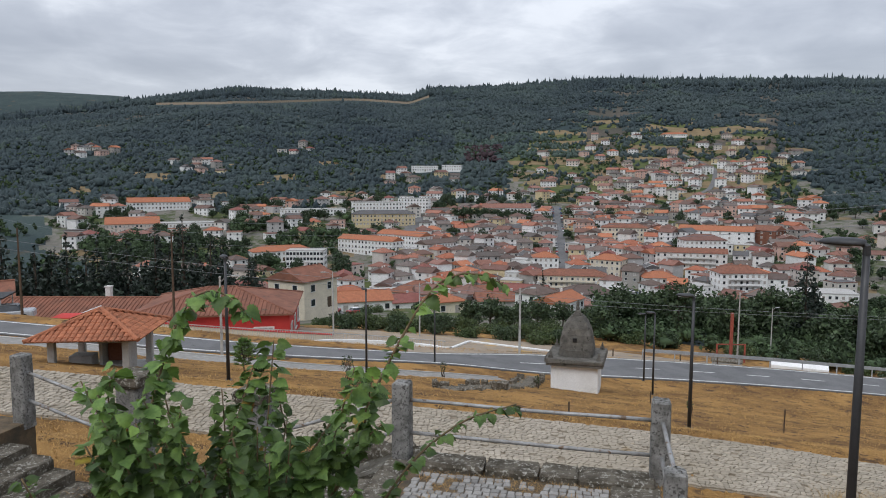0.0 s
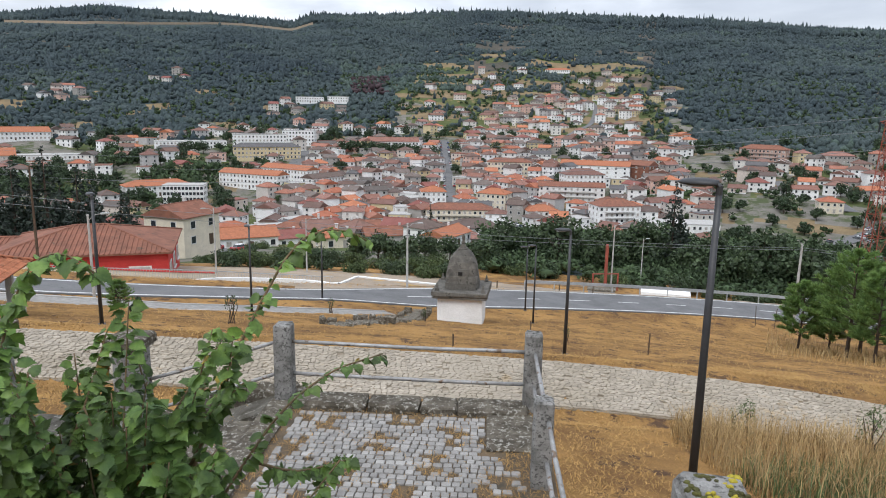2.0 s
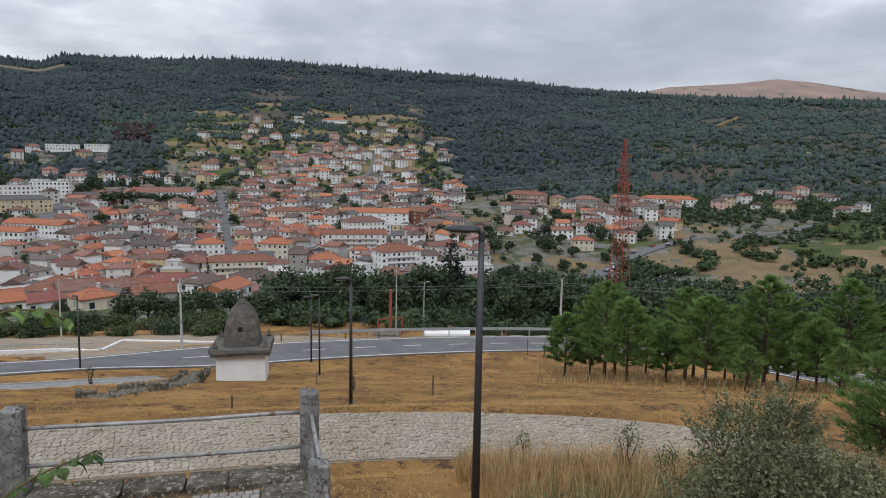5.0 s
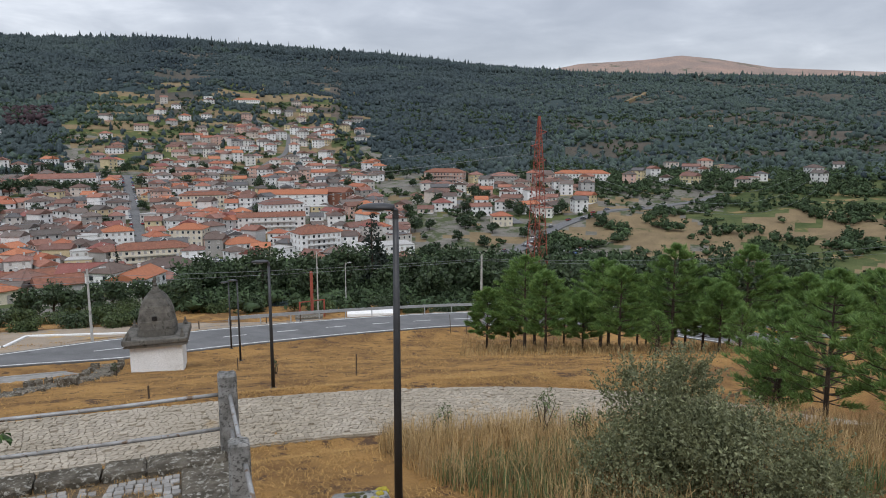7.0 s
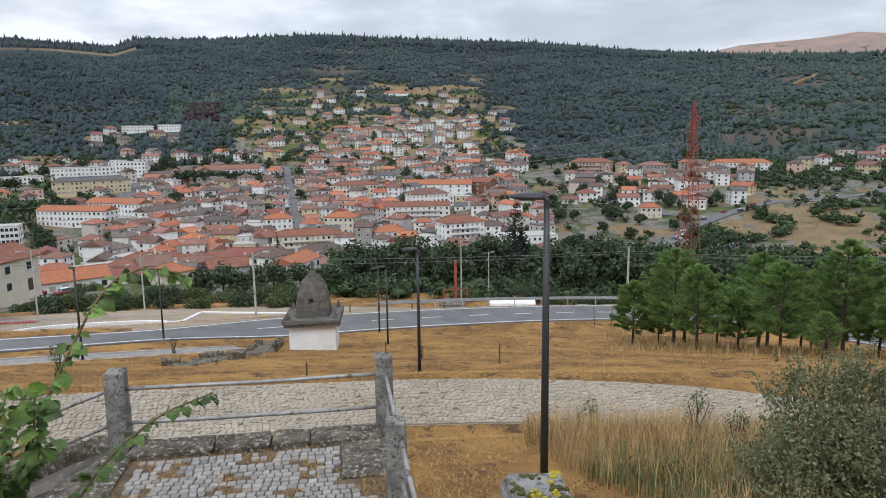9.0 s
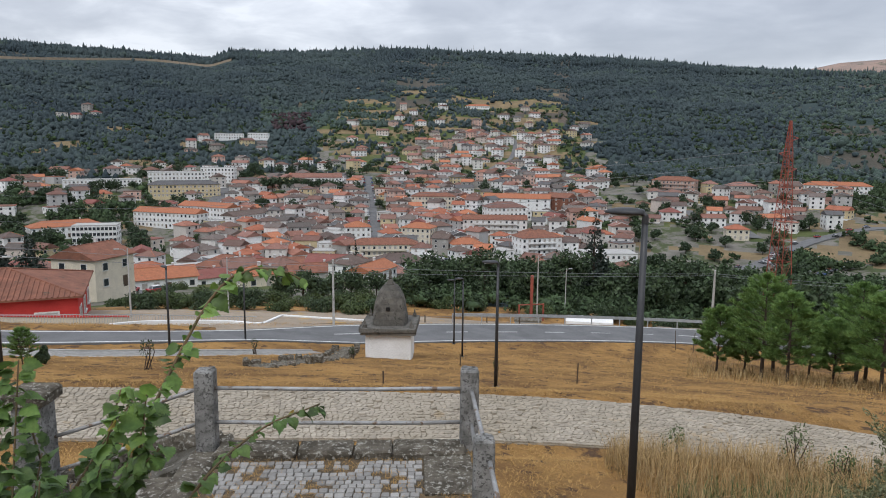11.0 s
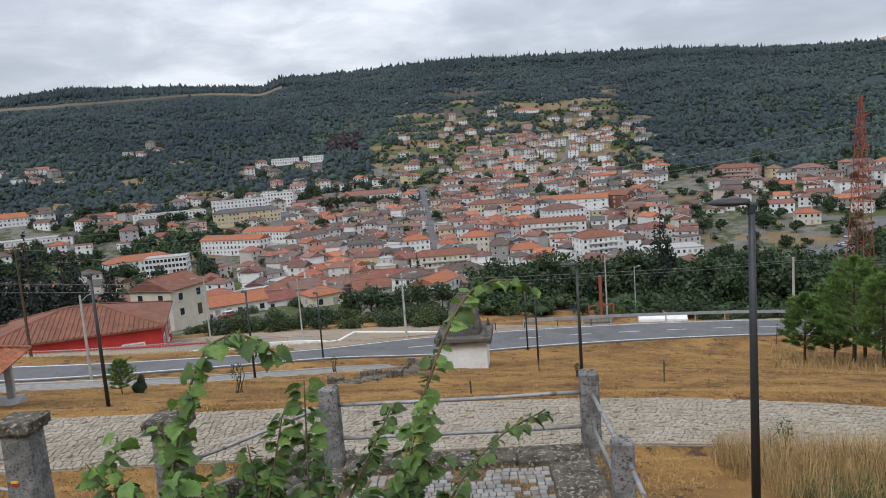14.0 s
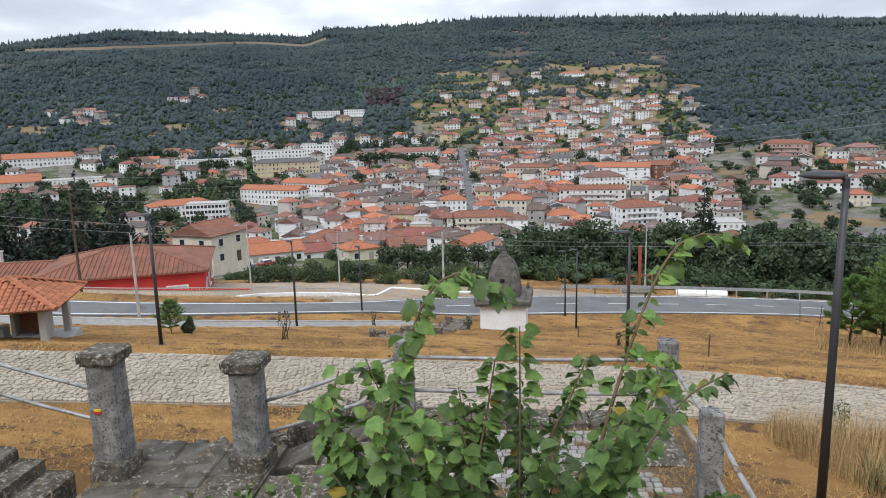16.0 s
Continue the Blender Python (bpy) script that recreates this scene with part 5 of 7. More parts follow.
main_street = street(((30, 330), (42, 385), (47, 420), (54, 510), (62, 612)), 3.4, "grey main street lined with parked cars")
low_street = street(((120, 292), (88, 318), (72, 342), (64, 392), (56, 420)), 4.0, "grey street climbing into the town")
boulevard = street(((-64, 405), (-52, 440), (-56, 500), (-50, 560)), 5.0, "wide grey boulevard")
valley_road = street(((-160, 300), (-60, 318), (30, 330), (120, 292), (200, 290), (290, 330), (420, 330)), 4.0, "grey valley road")
steep_road = street(((255, 345), (262, 375), (258, 400), (262, 430)), 3.5, "pale concrete road climbing the slope")
upper_road = street(((140, 600), (190, 650), (230, 720), (250, 800), (235, 880)), 2.5, "narrow lane climbing between houses")

# ordinary houses: a few patterns, each copied many times
SHAPES = ((11, 9, 2, "hip"), (9, 10, 2, "gable"), (12, 10, 2, "hip"), (10, 8, 1, "gable"), (10, 9, 3, "hip"), (13, 9, 2, "gable"), (9, 9, 3, "gable"), (9, 8, 2, "hip"), (14, 8.5, 2, "gable"), (10, 8.5, 1, "hip"), (8, 11, 2, "gable"), (11, 9, 2, "flat"))
PATTERNS = {}
for far in (False, True):
    for k, (w, d, fl, roof) in enumerate(SHAPES):
        kind = {"hip": "hipped", "gable": "gabled", "flat": "flat"}[roof]
        lab = f"rendered {('one', 'two', 'three')[fl - 1]}-storey house with a {kind} tiled roof" if roof != "flat" else "rendered two-storey house with a flat roof"
        PATTERNS[far, k] = building("house", pose(0, 0, -400), w, d, fl, roof, lab, "house", "houses of the town", step=3.4, front_only=fl == 3, far=far, storey=2.75, pitch=0.45)
spots = [(x, y, r) for x, y, r in TAKEN]
town_rng = np.random.default_rng(11)
street_pts = np.vstack(STREETS)[:, :2]
first = {}
FAR_HOUSES = []
placed = 0


def settle(count, az, dist, gap, tries=40, turn=26.0, along=0.0, low=False):
    """Scatter houses over a sector of the valley, clear of streets and of each other; the farthest go into one joined mesh."""
    global placed
    made = 0
    for _ in range(count * tries):
        if made >= count:
            break
        a, dd = radians(town_rng.uniform(*az)), town_rng.uniform(*dist)
        x, y = dd * math.sin(a), dd * math.cos(a)
        k = int(town_rng.choice((3, 9, 3, 9, 1, 7))) if low else int(town_rng.integers(len(SHAPES)))
        r = max(SHAPES[k][:2]) / 2
        if any((x - p) ** 2 + (y - s) ** 2 < (gap * (r + t)) ** 2 for p, s, t in spots):
            continue
        if np.min(np.hypot(street_pts[:, 0] - x, street_pts[:, 1] - y)) < 4.0 + r * 0.8:
            continue
        spots.append((x, y, r))
        made += 1
        yaw = along + town_rng.normal(0, turn) + (90 if town_rng.random() < 0.35 else 0)
        z = min(lz(x + dx, y + dy) for dx in (-4, 4) for dy in (-4, 4)) + 0.3
        m = pose(x, y, z, 0, 0, facing(x, y, yaw))
        if dd > 540 or placed > 270:
            FAR_HOUSES.append((k, m))
            continue
        placed += 1
        far = dd > 400
        if (far, k) in first:
            copy_thing(PATTERNS[far, k], m)
        else:
            first[far, k] = True
            PATTERNS[far, k].matrix_basis = m


settle(34, (-13, 9), (195, 335), 0.9, along=8, low=True)
settle(185, (-9, 15), (335, 470), 0.84, along=8, turn=34)
settle(105, (-8, 14), (470, 590), 0.88, along=4, turn=34)
settle(85, (8, 25), (470, 640), 0.95, along=-4, turn=34)
settle(62, (9, 21), (640, 800), 1.0, turn=30)
settle(34, (13, 21), (760, 860), 0.95, turn=24)
settle(26, (4, 24), (660, 900), 1.4, turn=30)
settle(12, (8, 20), (880, 1000), 1.5, turn=20)
settle(52, (15, 27), (320, 470), 0.92, turn=34)
settle(50, (28, 42), (450, 590), 1.05, turn=26)
settle(18, (45, 60), (560, 660), 1.1, turn=26)
settle(64, (-32, -9), (470, 640), 1.1, turn=26)
settle(50, (-27, -11), (240, 400), 1.05, turn=26)
settle(26, (-13, 4), (560, 700), 1.1, turn=26)
settle(9, (-31.5, -28), (900, 960), 1.2, turn=25)
settle(8, (-24.5, -21), (790, 860), 1.2, turn=25)
settle(4, (-17, -14), (900, 940), 1.2, turn=25)
settle(8, (-8, -2), (740, 800), 1.2, turn=25)
spare = 0
for key, ob in PATTERNS.items():
    if key not in first:
        ob.matrix_basis = stand(-180 - 16 * spare, 585)
        spare += 1

far_walls, far_roofs, far_panes = Geo(), Geo(), Geo()
for k, m in FAR_HOUSES:
    w, d, fl, roof = SHAPES[k]
    h = fl * 2.75 + 0.3
    for geo, bit in ((far_walls, wall_geo(w, d, h, roof == "gable", 0.45)), (far_roofs, roof_geo(w, d, h, roof, 0.45)), (far_panes, window_rows(w, d, fl, 2.75, 3.4))):
        n = len(geo.v)
        geo.v += [tuple(m @ Vector(p)) for p in bit.v]
        geo.f += [tuple(i + n for i in f) for f in bit.f]
        geo.m += bit.m
far_town = thing("far_houses", pose(0, 0, 0), "scattered far houses with tiled roofs up the slope", "houses")
far_town["kind"] = "stuff"
for nm, geo, mt in (("walls", far_walls, FAR_WALL), ("roofs", far_roofs, FAR_ROOF), ("windows", far_panes, (FRAME, PANE))):
    tagged(part(nm, geo, mt, far_town), kind="stuff")

# ---- parked cars ----
def car_pattern(m):
    ob = thing("car", m, "small parked car seen from the hill", "car", "parked cars")
    g = Geo()
    g.box(0, 0, 0.28, 4.2, 1.72, 0.62, cut=0.12)
    part("body", g, CAR_PAINT, ob)
    part("cabin", Geo().box(-0.15, 0, 0.88, 2.5, 1.55, 0.52, cut=0.08, taper=0.78), PANE, ob, "dark glazed cabin")
    part("roof_panel", Geo().box(-0.15, 0, 1.38, 1.8, 1.15, 0.06, cut=0.02), CAR_PAINT, ob)
    for sx in (-1.3, 1.3):
        for sy in (-0.8, 0.8):
            w = part("wheel", Geo().tube([(sx, sy - 0.1, 0.31), (sx, sy + 0.1, 0.31)], 0.31, 12), RUBBER, ob)
    return ob


car = car_pattern(stand(-37.0, 156, 60))
tagged(car, "white parked car by the crossing")


def car_at(x, y, yaw, dz=0.0):
    copy_thing(car, pose(x, y, lz(x, y) + dz, 0, 0, yaw))


car_at(-35.5, 161, 76)
car_at(-41, 166, 70)
car_at(-30, 159, 40)
car_at(-43.5, 60.5, 25)
car_at(-49.5, 59.5, 25)
for pts, half, share in ((main_street, 3.2, 0.75), (low_street, 3.0, 0.7), (valley_road, 3.0, 0.12)):
    nn = side_normals(pts)
    for i in range(2, len(pts) - 2):
        for s in (-1, 1):
            if town_rng.random() < share:
                d = pts[i + 1] - pts[i - 1]
                p = pts[i][:2] + nn[i] * half * s
                copy_thing(car, pose(p[0], p[1], pts[i][2] + 0.02, 0, 0, math.degrees(math.atan2(d[1], d[0]))))
for i in range(5):
    for k in range(9):
        car_at(226 + k * 3.3 + i * 2.0, 300 - i * 7.0 + k * 1.5, 95 + town_rng.normal(0, 3), 0.05)

# crossing and side street by the cream house
side_pts = curve_points([(x, y, 0) for x, y in ((-21, 112), (-27, 130), (-33, 150), (-39, 172), (-45, 200))], 3.0)
side_pts[:, 2] = [lz(x, y) + 0.12 for x, y, _ in side_pts]
solid("street", ribbon(side_pts, -3.0, 3.0, 0.0, 0.8), ASPHALT, "grey side street with a zebra crossing", "street", kind="structure")
zebra = Geo()
for k in range(6):
    c, nrm = side_pts[9], side_normals(side_pts)[9]
    o = c[:2] + nrm * (-2.5 + k)
    zebra.box(o[0], o[1], c[2] + 0.005, 0.5, 2.6, 0.006, 0, 14)
solid("zebra_crossing", zebra, ROAD_PAINT, "white zebra crossing stripes", "road marking", kind="structure")

# ---- red lattice pylon and its lines ----
def pylon(x, y, z, h, label):
    ob = thing("pylon", pose(x, y, z, 0, 0, 20), label, "pylon")
    b, t = 1.45, 0.36

    def half(f):
        return b + (t - b) * min(1, f / 0.86) if f < 0.86 else t * (1 - (f - 0.86) / 0.14 * 0.75)

    levels = [0, 0.13, 0.25, 0.36, 0.46, 0.55, 0.63, 0.70, 0.76, 0.81, 0.86, 0.93, 1.0]
    for sx in (-1, 1):
        for sy in (-1, 1):
            part("leg", Geo().tube([(sx * half(f), sy * half(f), f * h) for f in levels], 0.055, 4), RUST_RED, ob)
    for f0, f1 in zip(levels, levels[1:]):
        a, c = half(f0), half(f1)
        g = Geo()
        for (x0, y0), (x1, y1) in (((-1, -1), (1, -1)), ((1, -1), (1, 1)), ((1, 1), (-1, 1)), ((-1, 1), (-1, -1))):
            g.tube([(x0 * a, y0 * a, f0 * h), (x1 * c, y1 * c, f1 * h)], 0.026, 4)
            g.tube([(x1 * a, y1 * a, f0 * h), (x0 * c, y0 * c, f1 * h)], 0.026, 4)
            g.tube([(x0 * c, y0 * c, f1 * h), (x1 * c, y1 * c, f1 * h)], 0.026, 4)
        tagged(part("bracing", g, RUST_RED, ob), kind="stuff")
    for f, s in ((0.78, 1), (0.85, -1), (0.92, 1)):
        arm = part("cross_arm", Geo().tube([(0, 0, f * h + 0.4), (s * 2.0, 0, f * h + 0.1)], 0.07, 4).tube([(0, 0, f * h - 0.4), (s * 2.0, 0, f * h + 0.1)], 0.06, 4), RUST_RED, ob)
        part("insulator", Geo().tube([(s * 2.0, 0, f * h + 0.1), (s * 2.0, 0, f * h - 1.1)], 0.12, 6), PANE, arm, "dark glass insulator string")
    return ob


PX, PY = 61.7, 78.7
PZ = lz(PX, PY) - 0.5
PH = 7.8 - PZ
pylon(PX, PY, PZ, PH, "tall red and white steel lattice pylon")


def cable(a, b, sag, r=0.03):
    a, b = Vector(a), Vector(b)
    pts = [a.lerp(b, i / 24) + Vector((0, 0, -4 * sag * (i / 24) * (1 - i / 24))) for i in range(25)]
    solid("power_line", Geo().tube(pts, r, 4), CABLE, "thin grey overhead power line", "cable", "power lines")


for f, dx, end in ((0.78, 1.8, 0.0), (0.85, -1.8, 3.5), (0.92, 1.8, 7.0)):
    cable((PX + dx, PY, PZ + f * PH - 1.0), (-300, 330 + end * 3, 4 + end), 16)
    cable((PX + dx, PY, PZ + f * PH - 1.0), (260, 160 + end, -14 + end), 8)
for dz in (0.0, 0.9):
    cable((-60, 52, 1.2 + dz), (39.0, 58.6, lz(39, 58.6) + 7.2 + dz * 0.2), 1.6, 0.014)
    cable((39.0, 58.6, lz(39, 58.6) + 7.2 + dz * 0.2), (90, 40, -8 + dz), 1.0, 0.014)

# thin masts on the ridge
for x, y, h in ((430, 1690, 22), (606, 1690, 20), (470, 1700, 12), (1210, 1230, 20), (1250, 1200, 20)):
    ob = thing("radio_mast", pose(x, y, lz(x, y)), "thin steel radio mast on the ridge", "mast", "masts on the ridge")
    part("mast", Geo().box(0, 0, 0, 1.3, 1.3, h + 8, taper=0.4), CONCRETE, ob)

# a pale road on an embankment below the crest, and dirt tracks on the far slopes
def seen_from_hill(azd, rise, low=860.0, high=1690.0):
    """Distance along a bearing at which the slope stands at a given rise over the viewer's height."""
    d = np.linspace(low, high, 400)
    e = (land(d * math.sin(radians(azd)), d * math.cos(radians(azd))) - 4) / d
    over = np.nonzero(e > rise)[0]
    return float(d[over[0]]) if len(over) else high


def hill_line(pairs, half, lift, name, label, category, mat, step=12.0):
    ctrl = []
    for azd, rise in pairs:
        d = seen_from_hill(azd, rise)
        ctrl.append((d * math.sin(radians(azd)), d * math.cos(radians(azd)), 0))
    pts = curve_points(ctrl, step)
    pts[:, 2] = [lz(px, py) + lift for px, py, _ in pts]
    solid(name, ribbon(pts, -half, half, 0.0, lift + 2.0), mat, label, category, kind="structure")
    return pts


ridge_road = hill_line(((-25.5, 0.094), (-22, 0.097), (-19.9, 0.0995), (-15, 0.1035), (-10, 0.107), (-4.6, 0.1125)), 2.2, 4.0, "hill_road", "pale road on an embankment below the wooded crest", "road", GRAVEL)
HILL_ROAD_A = np.degrees(np.arctan2(ridge_road[:, 0], ridge_road[:, 1]))
HILL_ROAD_D = np.hypot(ridge_road[:, 0], ridge_road[:, 1])
hill_line(((44.6, 0.052), (45.3, 0.058), (46.0, 0.064)), 3.0, 4.5, "dirt_track", "pale dirt track up a scrubby slope", "track", STRAW_FIELD)
hill_line(((50.6, 0.002), (51.2, 0.010), (50.9, 0.018)), 2.5, 4.5, "dirt_track", "pale dirt track up a scrubby slope", "track", STRAW_FIELD)

# ---- woods, trees and shrubs ----
veg = np.random.default_rng(21)
ICO = np.array([(0, 0, 1)] + [(0.894 * math.cos(a), 0.894 * math.sin(a), 0.447) for a in np.radians(np.arange(0, 360, 72))]
               + [(0.894 * math.cos(a), 0.894 * math.sin(a), -0.447) for a in np.radians(np.arange(36, 396, 72))] + [(0, 0, -1)])
ICO_F = np.array([(0, i + 1, (i + 1) % 5 + 1) for i in range(5)] + [(i + 1, i + 6, (i + 1) % 5 + 1) for i in range(5)]
                 + [((i + 1) % 5 + 1, i + 6, (i + 1) % 5 + 6) for i in range(5)] + [(11, (i + 1) % 5 + 6, i + 6) for i in range(5)])


def wood(name, x, y, r, h, mat, label, lobes=1, pointed=0.0, sunk=0.45):
    """A far wood as one mesh: uneven many-sided crowns, some in two lobes, some pointed."""
    vs, fs = [], []
    n = len(x)
    z = land(x, y)
    for k in range(lobes):
        ox, oy = (veg.normal(0, 0.45, n) * r, veg.normal(0, 0.45, n) * r) if k else (0, 0)
        s = 1.0 if k == 0 else 0.72
        jig = veg.uniform(0.68, 1.3, (n, 12, 1))
        v = ICO[None] * jig
        sc = np.stack((r * s, r * s, h * 0.5 * (1.0 if k == 0 else 0.8)), -1)[:, None, :]
        v = v * sc
        if pointed:
            sharp = (veg.random(n) < pointed)[:, None]
            up_ = np.clip(v[:, :, 2] / (h[:, None] * 0.5), -1, 1)
            v[:, :, :2] *= np.where(sharp, 1 - 0.55 * np.clip(up_, 0, 1), 1)[:, :, None]
            v[:, 0, 2] *= np.where(sharp[:, 0], 1.35, 1)
        c = np.stack((x + ox, y + oy, z + h * (sunk if k == 0 else 0.6)), -1)[:, None, :]
        vs.append((v + c).reshape(-1, 3))
        fs.append((ICO_F[None] + 12 * np.arange(n)[:, None, None]).reshape(-1, 3) + k * n * 12)
    ob = new(name, array_mesh(name, np.vstack(vs), np.vstack(fs), (mat,), smooth=True))
    return tagged(ob, label, "woodland", kind="stuff")


def leafy_wood(name, x, y, r, h, mat, label, per, size):
    """A nearer wood as one mesh: each crown several uneven lobes of small leaf clumps round a dark core."""
    n = len(x)
    z = land(x, y)
    lobe = veg.normal(0, 0.36, (n, 4, 3)) * np.stack((r, r, h * 0.42), -1)[:, None, :]
    lobe[:, 0] = 0
    pick = veg.integers(4, size=(n, per))
    dirs = veg.normal(0, 1, (n, per, 3))
    dirs /= np.linalg.norm(dirs, axis=2)[:, :, None]
    reach = veg.uniform(0.5, 1.0, (n, per, 1)) * np.stack((r, r, h * 0.4), -1)[:, None, :] * 0.8
    c = np.stack((x, y, z + h * 0.5), -1)[:, None, :] + np.take_along_axis(lobe, pick[:, :, None], 1) + dirs * reach
    u = veg.normal(0, 1, (n, per, 3))
    u /= np.linalg.norm(u, axis=2)[:, :, None]
    w = np.cross(u, dirs + veg.normal(0, 0.4, (n, per, 3)))
    w /= np.linalg.norm(w, axis=2)[:, :, None] + 1e-9
    s = size * veg.uniform(0.6, 1.4, (n, per, 1))
    q = np.stack((c - u * s, c + w * s * 0.7, c + u * s, c - w * s * 0.7), 2).reshape(-1, 3)
    tri = np.arange(len(q)).reshape(-1, 4)
    faces = np.vstack((tri[:, (0, 1, 2)], tri[:, (0, 2, 3)]))
    core = ICO[None] * veg.uniform(0.8, 1.2, (n, 12, 1)) * (np.stack((r, r, h * 0.4), -1) * 0.66)[:, None, :] + np.stack((x, y, z + h * 0.45), -1)[:, None, :]
    more = (ICO_F[None] + 12 * np.arange(n)[:, None, None]).reshape(-1, 3) + len(q)
    ob = new(name, array_mesh(name, np.vstack((q, core.reshape(-1, 3))), np.vstack((faces, more)), (mat,)))
    return tagged(ob, label, "woodland", kind="stuff")


def scatter(count, az, dist):
    a = np.radians(veg.uniform(az[0], az[1], count))
    d = np.sqrt(veg.uniform(dist[0] ** 2, dist[1] ** 2, count))
    return d * np.sin(a), d * np.cos(a), d, np.degrees(a)


house_xy = np.array([(a, b) for a, b, _ in spots])
house_r = np.array([c for _, _, c in spots])


def clear_of_houses(x, y, gap=3.0):
    ok = np.ones(len(x), bool)
    for i in range(0, len(x), 4000):
        d = np.hypot(x[i:i + 4000, None] - house_xy[:, 0], y[i:i + 4000, None] - house_xy[:, 1]) - house_r
        ok[i:i + 4000] = d.min(1) > gap
    st = np.vstack(STREETS)[:, :2]
    for i in range(0, len(x), 4000):
        ok[i:i + 4000] &= np.hypot(x[i:i + 4000, None] - st[:, 0], y[i:i + 4000, None] - st[:, 1]).min(1) > 6
    return ok


x, y, d, a = scatter(96000, (-46, 68), (600, 1760))
soil = cover(x, y)
gapn = wobble(x, y, 260, 12) + 0.7 * wobble(x, y, 90, 13)
edge = 3 * wobble(x, y, 150, 40)
bare = (a > 5) & (a < 22) & (d < 1250) & (gapn > 0.35) & (veg.random(len(x)) < 0.8)
bare |= (a > 36) & (gapn > 0.75)
ridge_d = np.interp(a, HILL_ROAD_A, HILL_ROAD_D)
bare |= (a > -26) & (a < -4) & (d > ridge_d - 60) & (d < ridge_d + 8)
sparse = (soil == 7) & (veg.random(len(x)) < 0.16) | (soil == 6) & (d > 640) & (veg.random(len(x)) < 0.10)
keep = ((soil == 3) | (soil == 2) & ((d > 860) | (veg.random(len(x)) < 0.25)) | sparse) & ~bare
keep &= clear_of_houses(x, y, 4)
x, y, d, a, gapn = x[keep], y[keep], d[keep], a[keep], gapn[keep]
r = veg.uniform(1.6, 3.4, len(x)) * veg.choice((0.8, 1.1, 1.5), len(x))
h = veg.uniform(3.5, 8.0, len(x)) * np.where(veg.random(len(x)) < 0.06, 1.5, 1.0) * np.where(d > 1560, 1.6, 1.0)
# beyond 33 degrees, paler crowns increase to paint the thicker haze there
pale = ((np.abs(a - 2.5) < 5) & (np.abs(d - 960) < 90) & (gapn > -0.5)) | (gapn > 0.85) & (veg.random(len(x)) < 0.6) | (a > 33) & (veg.random(len(x)) < np.clip((a - 33) / 14, 0, 0.75))
copper = (np.abs(a + 0.2) < 1.5) & (np.abs(d - 900) < 42)
plain = ~(pale | copper)
sunk = np.where(d > 1560, 0.45, np.where(veg.random(len(x)) < 0.12, 0.4, 0.12))
wood("woodland", x[plain], y[plain], r[plain], h[plain], FOREST, "dense dark mixed woodland over the far hill, haze tinted into its colour", 1, 0.45, sunk[plain])
wood("woodland", x[pale], y[pale], r[pale], h[pale], FOREST_PALE, "paler trees among the far woodland, haze tinted into their grey-green", 1, 0.3, sunk[pale])
wood("woodland", x[copper], y[copper], r[copper], h[copper] * 0.8, FOREST_RED, "dark copper-leaved trees below the far woodland")

# scrub and hedges among houses and fields
x, y, d, a = scatter(15000, (-40, 64), (300, 1000))
gapn = wobble(x, y, 120, 15) + 0.7 * wobble(x, y, 45, 16)
core = (a > -9) & (a < 15) & (d < 600)
keep = (np.where(core, 1.0, gapn) < np.where(a > 27, np.where((d < 480) & (a > 38), -0.3, 0.02), np.where(d > 560, -0.05, -0.1))) | (core & (veg.random(len(x)) < 0.3))
keep &= clear_of_houses(x, y, 0.2)
x, y = x[keep], y[keep]
leafy_wood("scrub", x, y, veg.uniform(1.2, 3.4, len(x)), veg.uniform(2.0, 6.0, len(x)), TOWN_TREE_FAR, "garden trees and scrub between the houses", 26, 0.75)

# tree belts between the fields
x, y, d, a = scatter(5200, (37, 66), (300, 640))
belt = np.abs(wobble(x, y, 170, 61)) < 0.10 + 0.06 * wobble(x, y, 60, 62)
keep = (belt | (d > 540) & (veg.random(len(x)) < 0.5)) & clear_of_houses(x, y, 2.5)
x, y = x[keep], y[keep]
leafy_wood("hedgerow", x, y, veg.uniform(1.6, 3.6, len(x)), veg.uniform(3, 7.5, len(x)), OAK_FAR, "dark tree belts between dry fields", 44, 0.7)

# groves at the town's edge
x, y, d, a = scatter(1500, (-31, -6), (330, 560))
gapn = wobble(x, y, 130, 51) + 0.5 * wobble(x, y, 50, 52)
keep = (gapn > 0.12) & clear_of_houses(x, y, 2.5)
x, y = x[keep], y[keep]
leafy_wood("grove", x, y, veg.uniform(2.4, 4.4, len(x)), veg.uniform(6, 11, len(x)), OAK_FAR, "dark leafy groves at the edge of town", 70, 0.8)

# dark undergrowth between the conifers behind the red hall
x, y, d, a = scatter(420, (-48, -19.5), (97, 175))
leafy_wood("undergrowth", x, y, veg.uniform(1.6, 3.0, len(x)), veg.uniform(3.5, 6.5, len(x)), CONIFER_FAR, "dark wood behind the red hall", 110, 0.4)

# scrub that fills the slope just below the road
x, y, d, a = scatter(1500, (9, 66), (92, 175))
leafy_wood("scrub", x, y, veg.uniform(1.1, 2.4, len(x)), veg.uniform(1.2, 3.0, len(x)), OAK_FAR, "low dark scrub on the slope below the road", 90, 0.3)

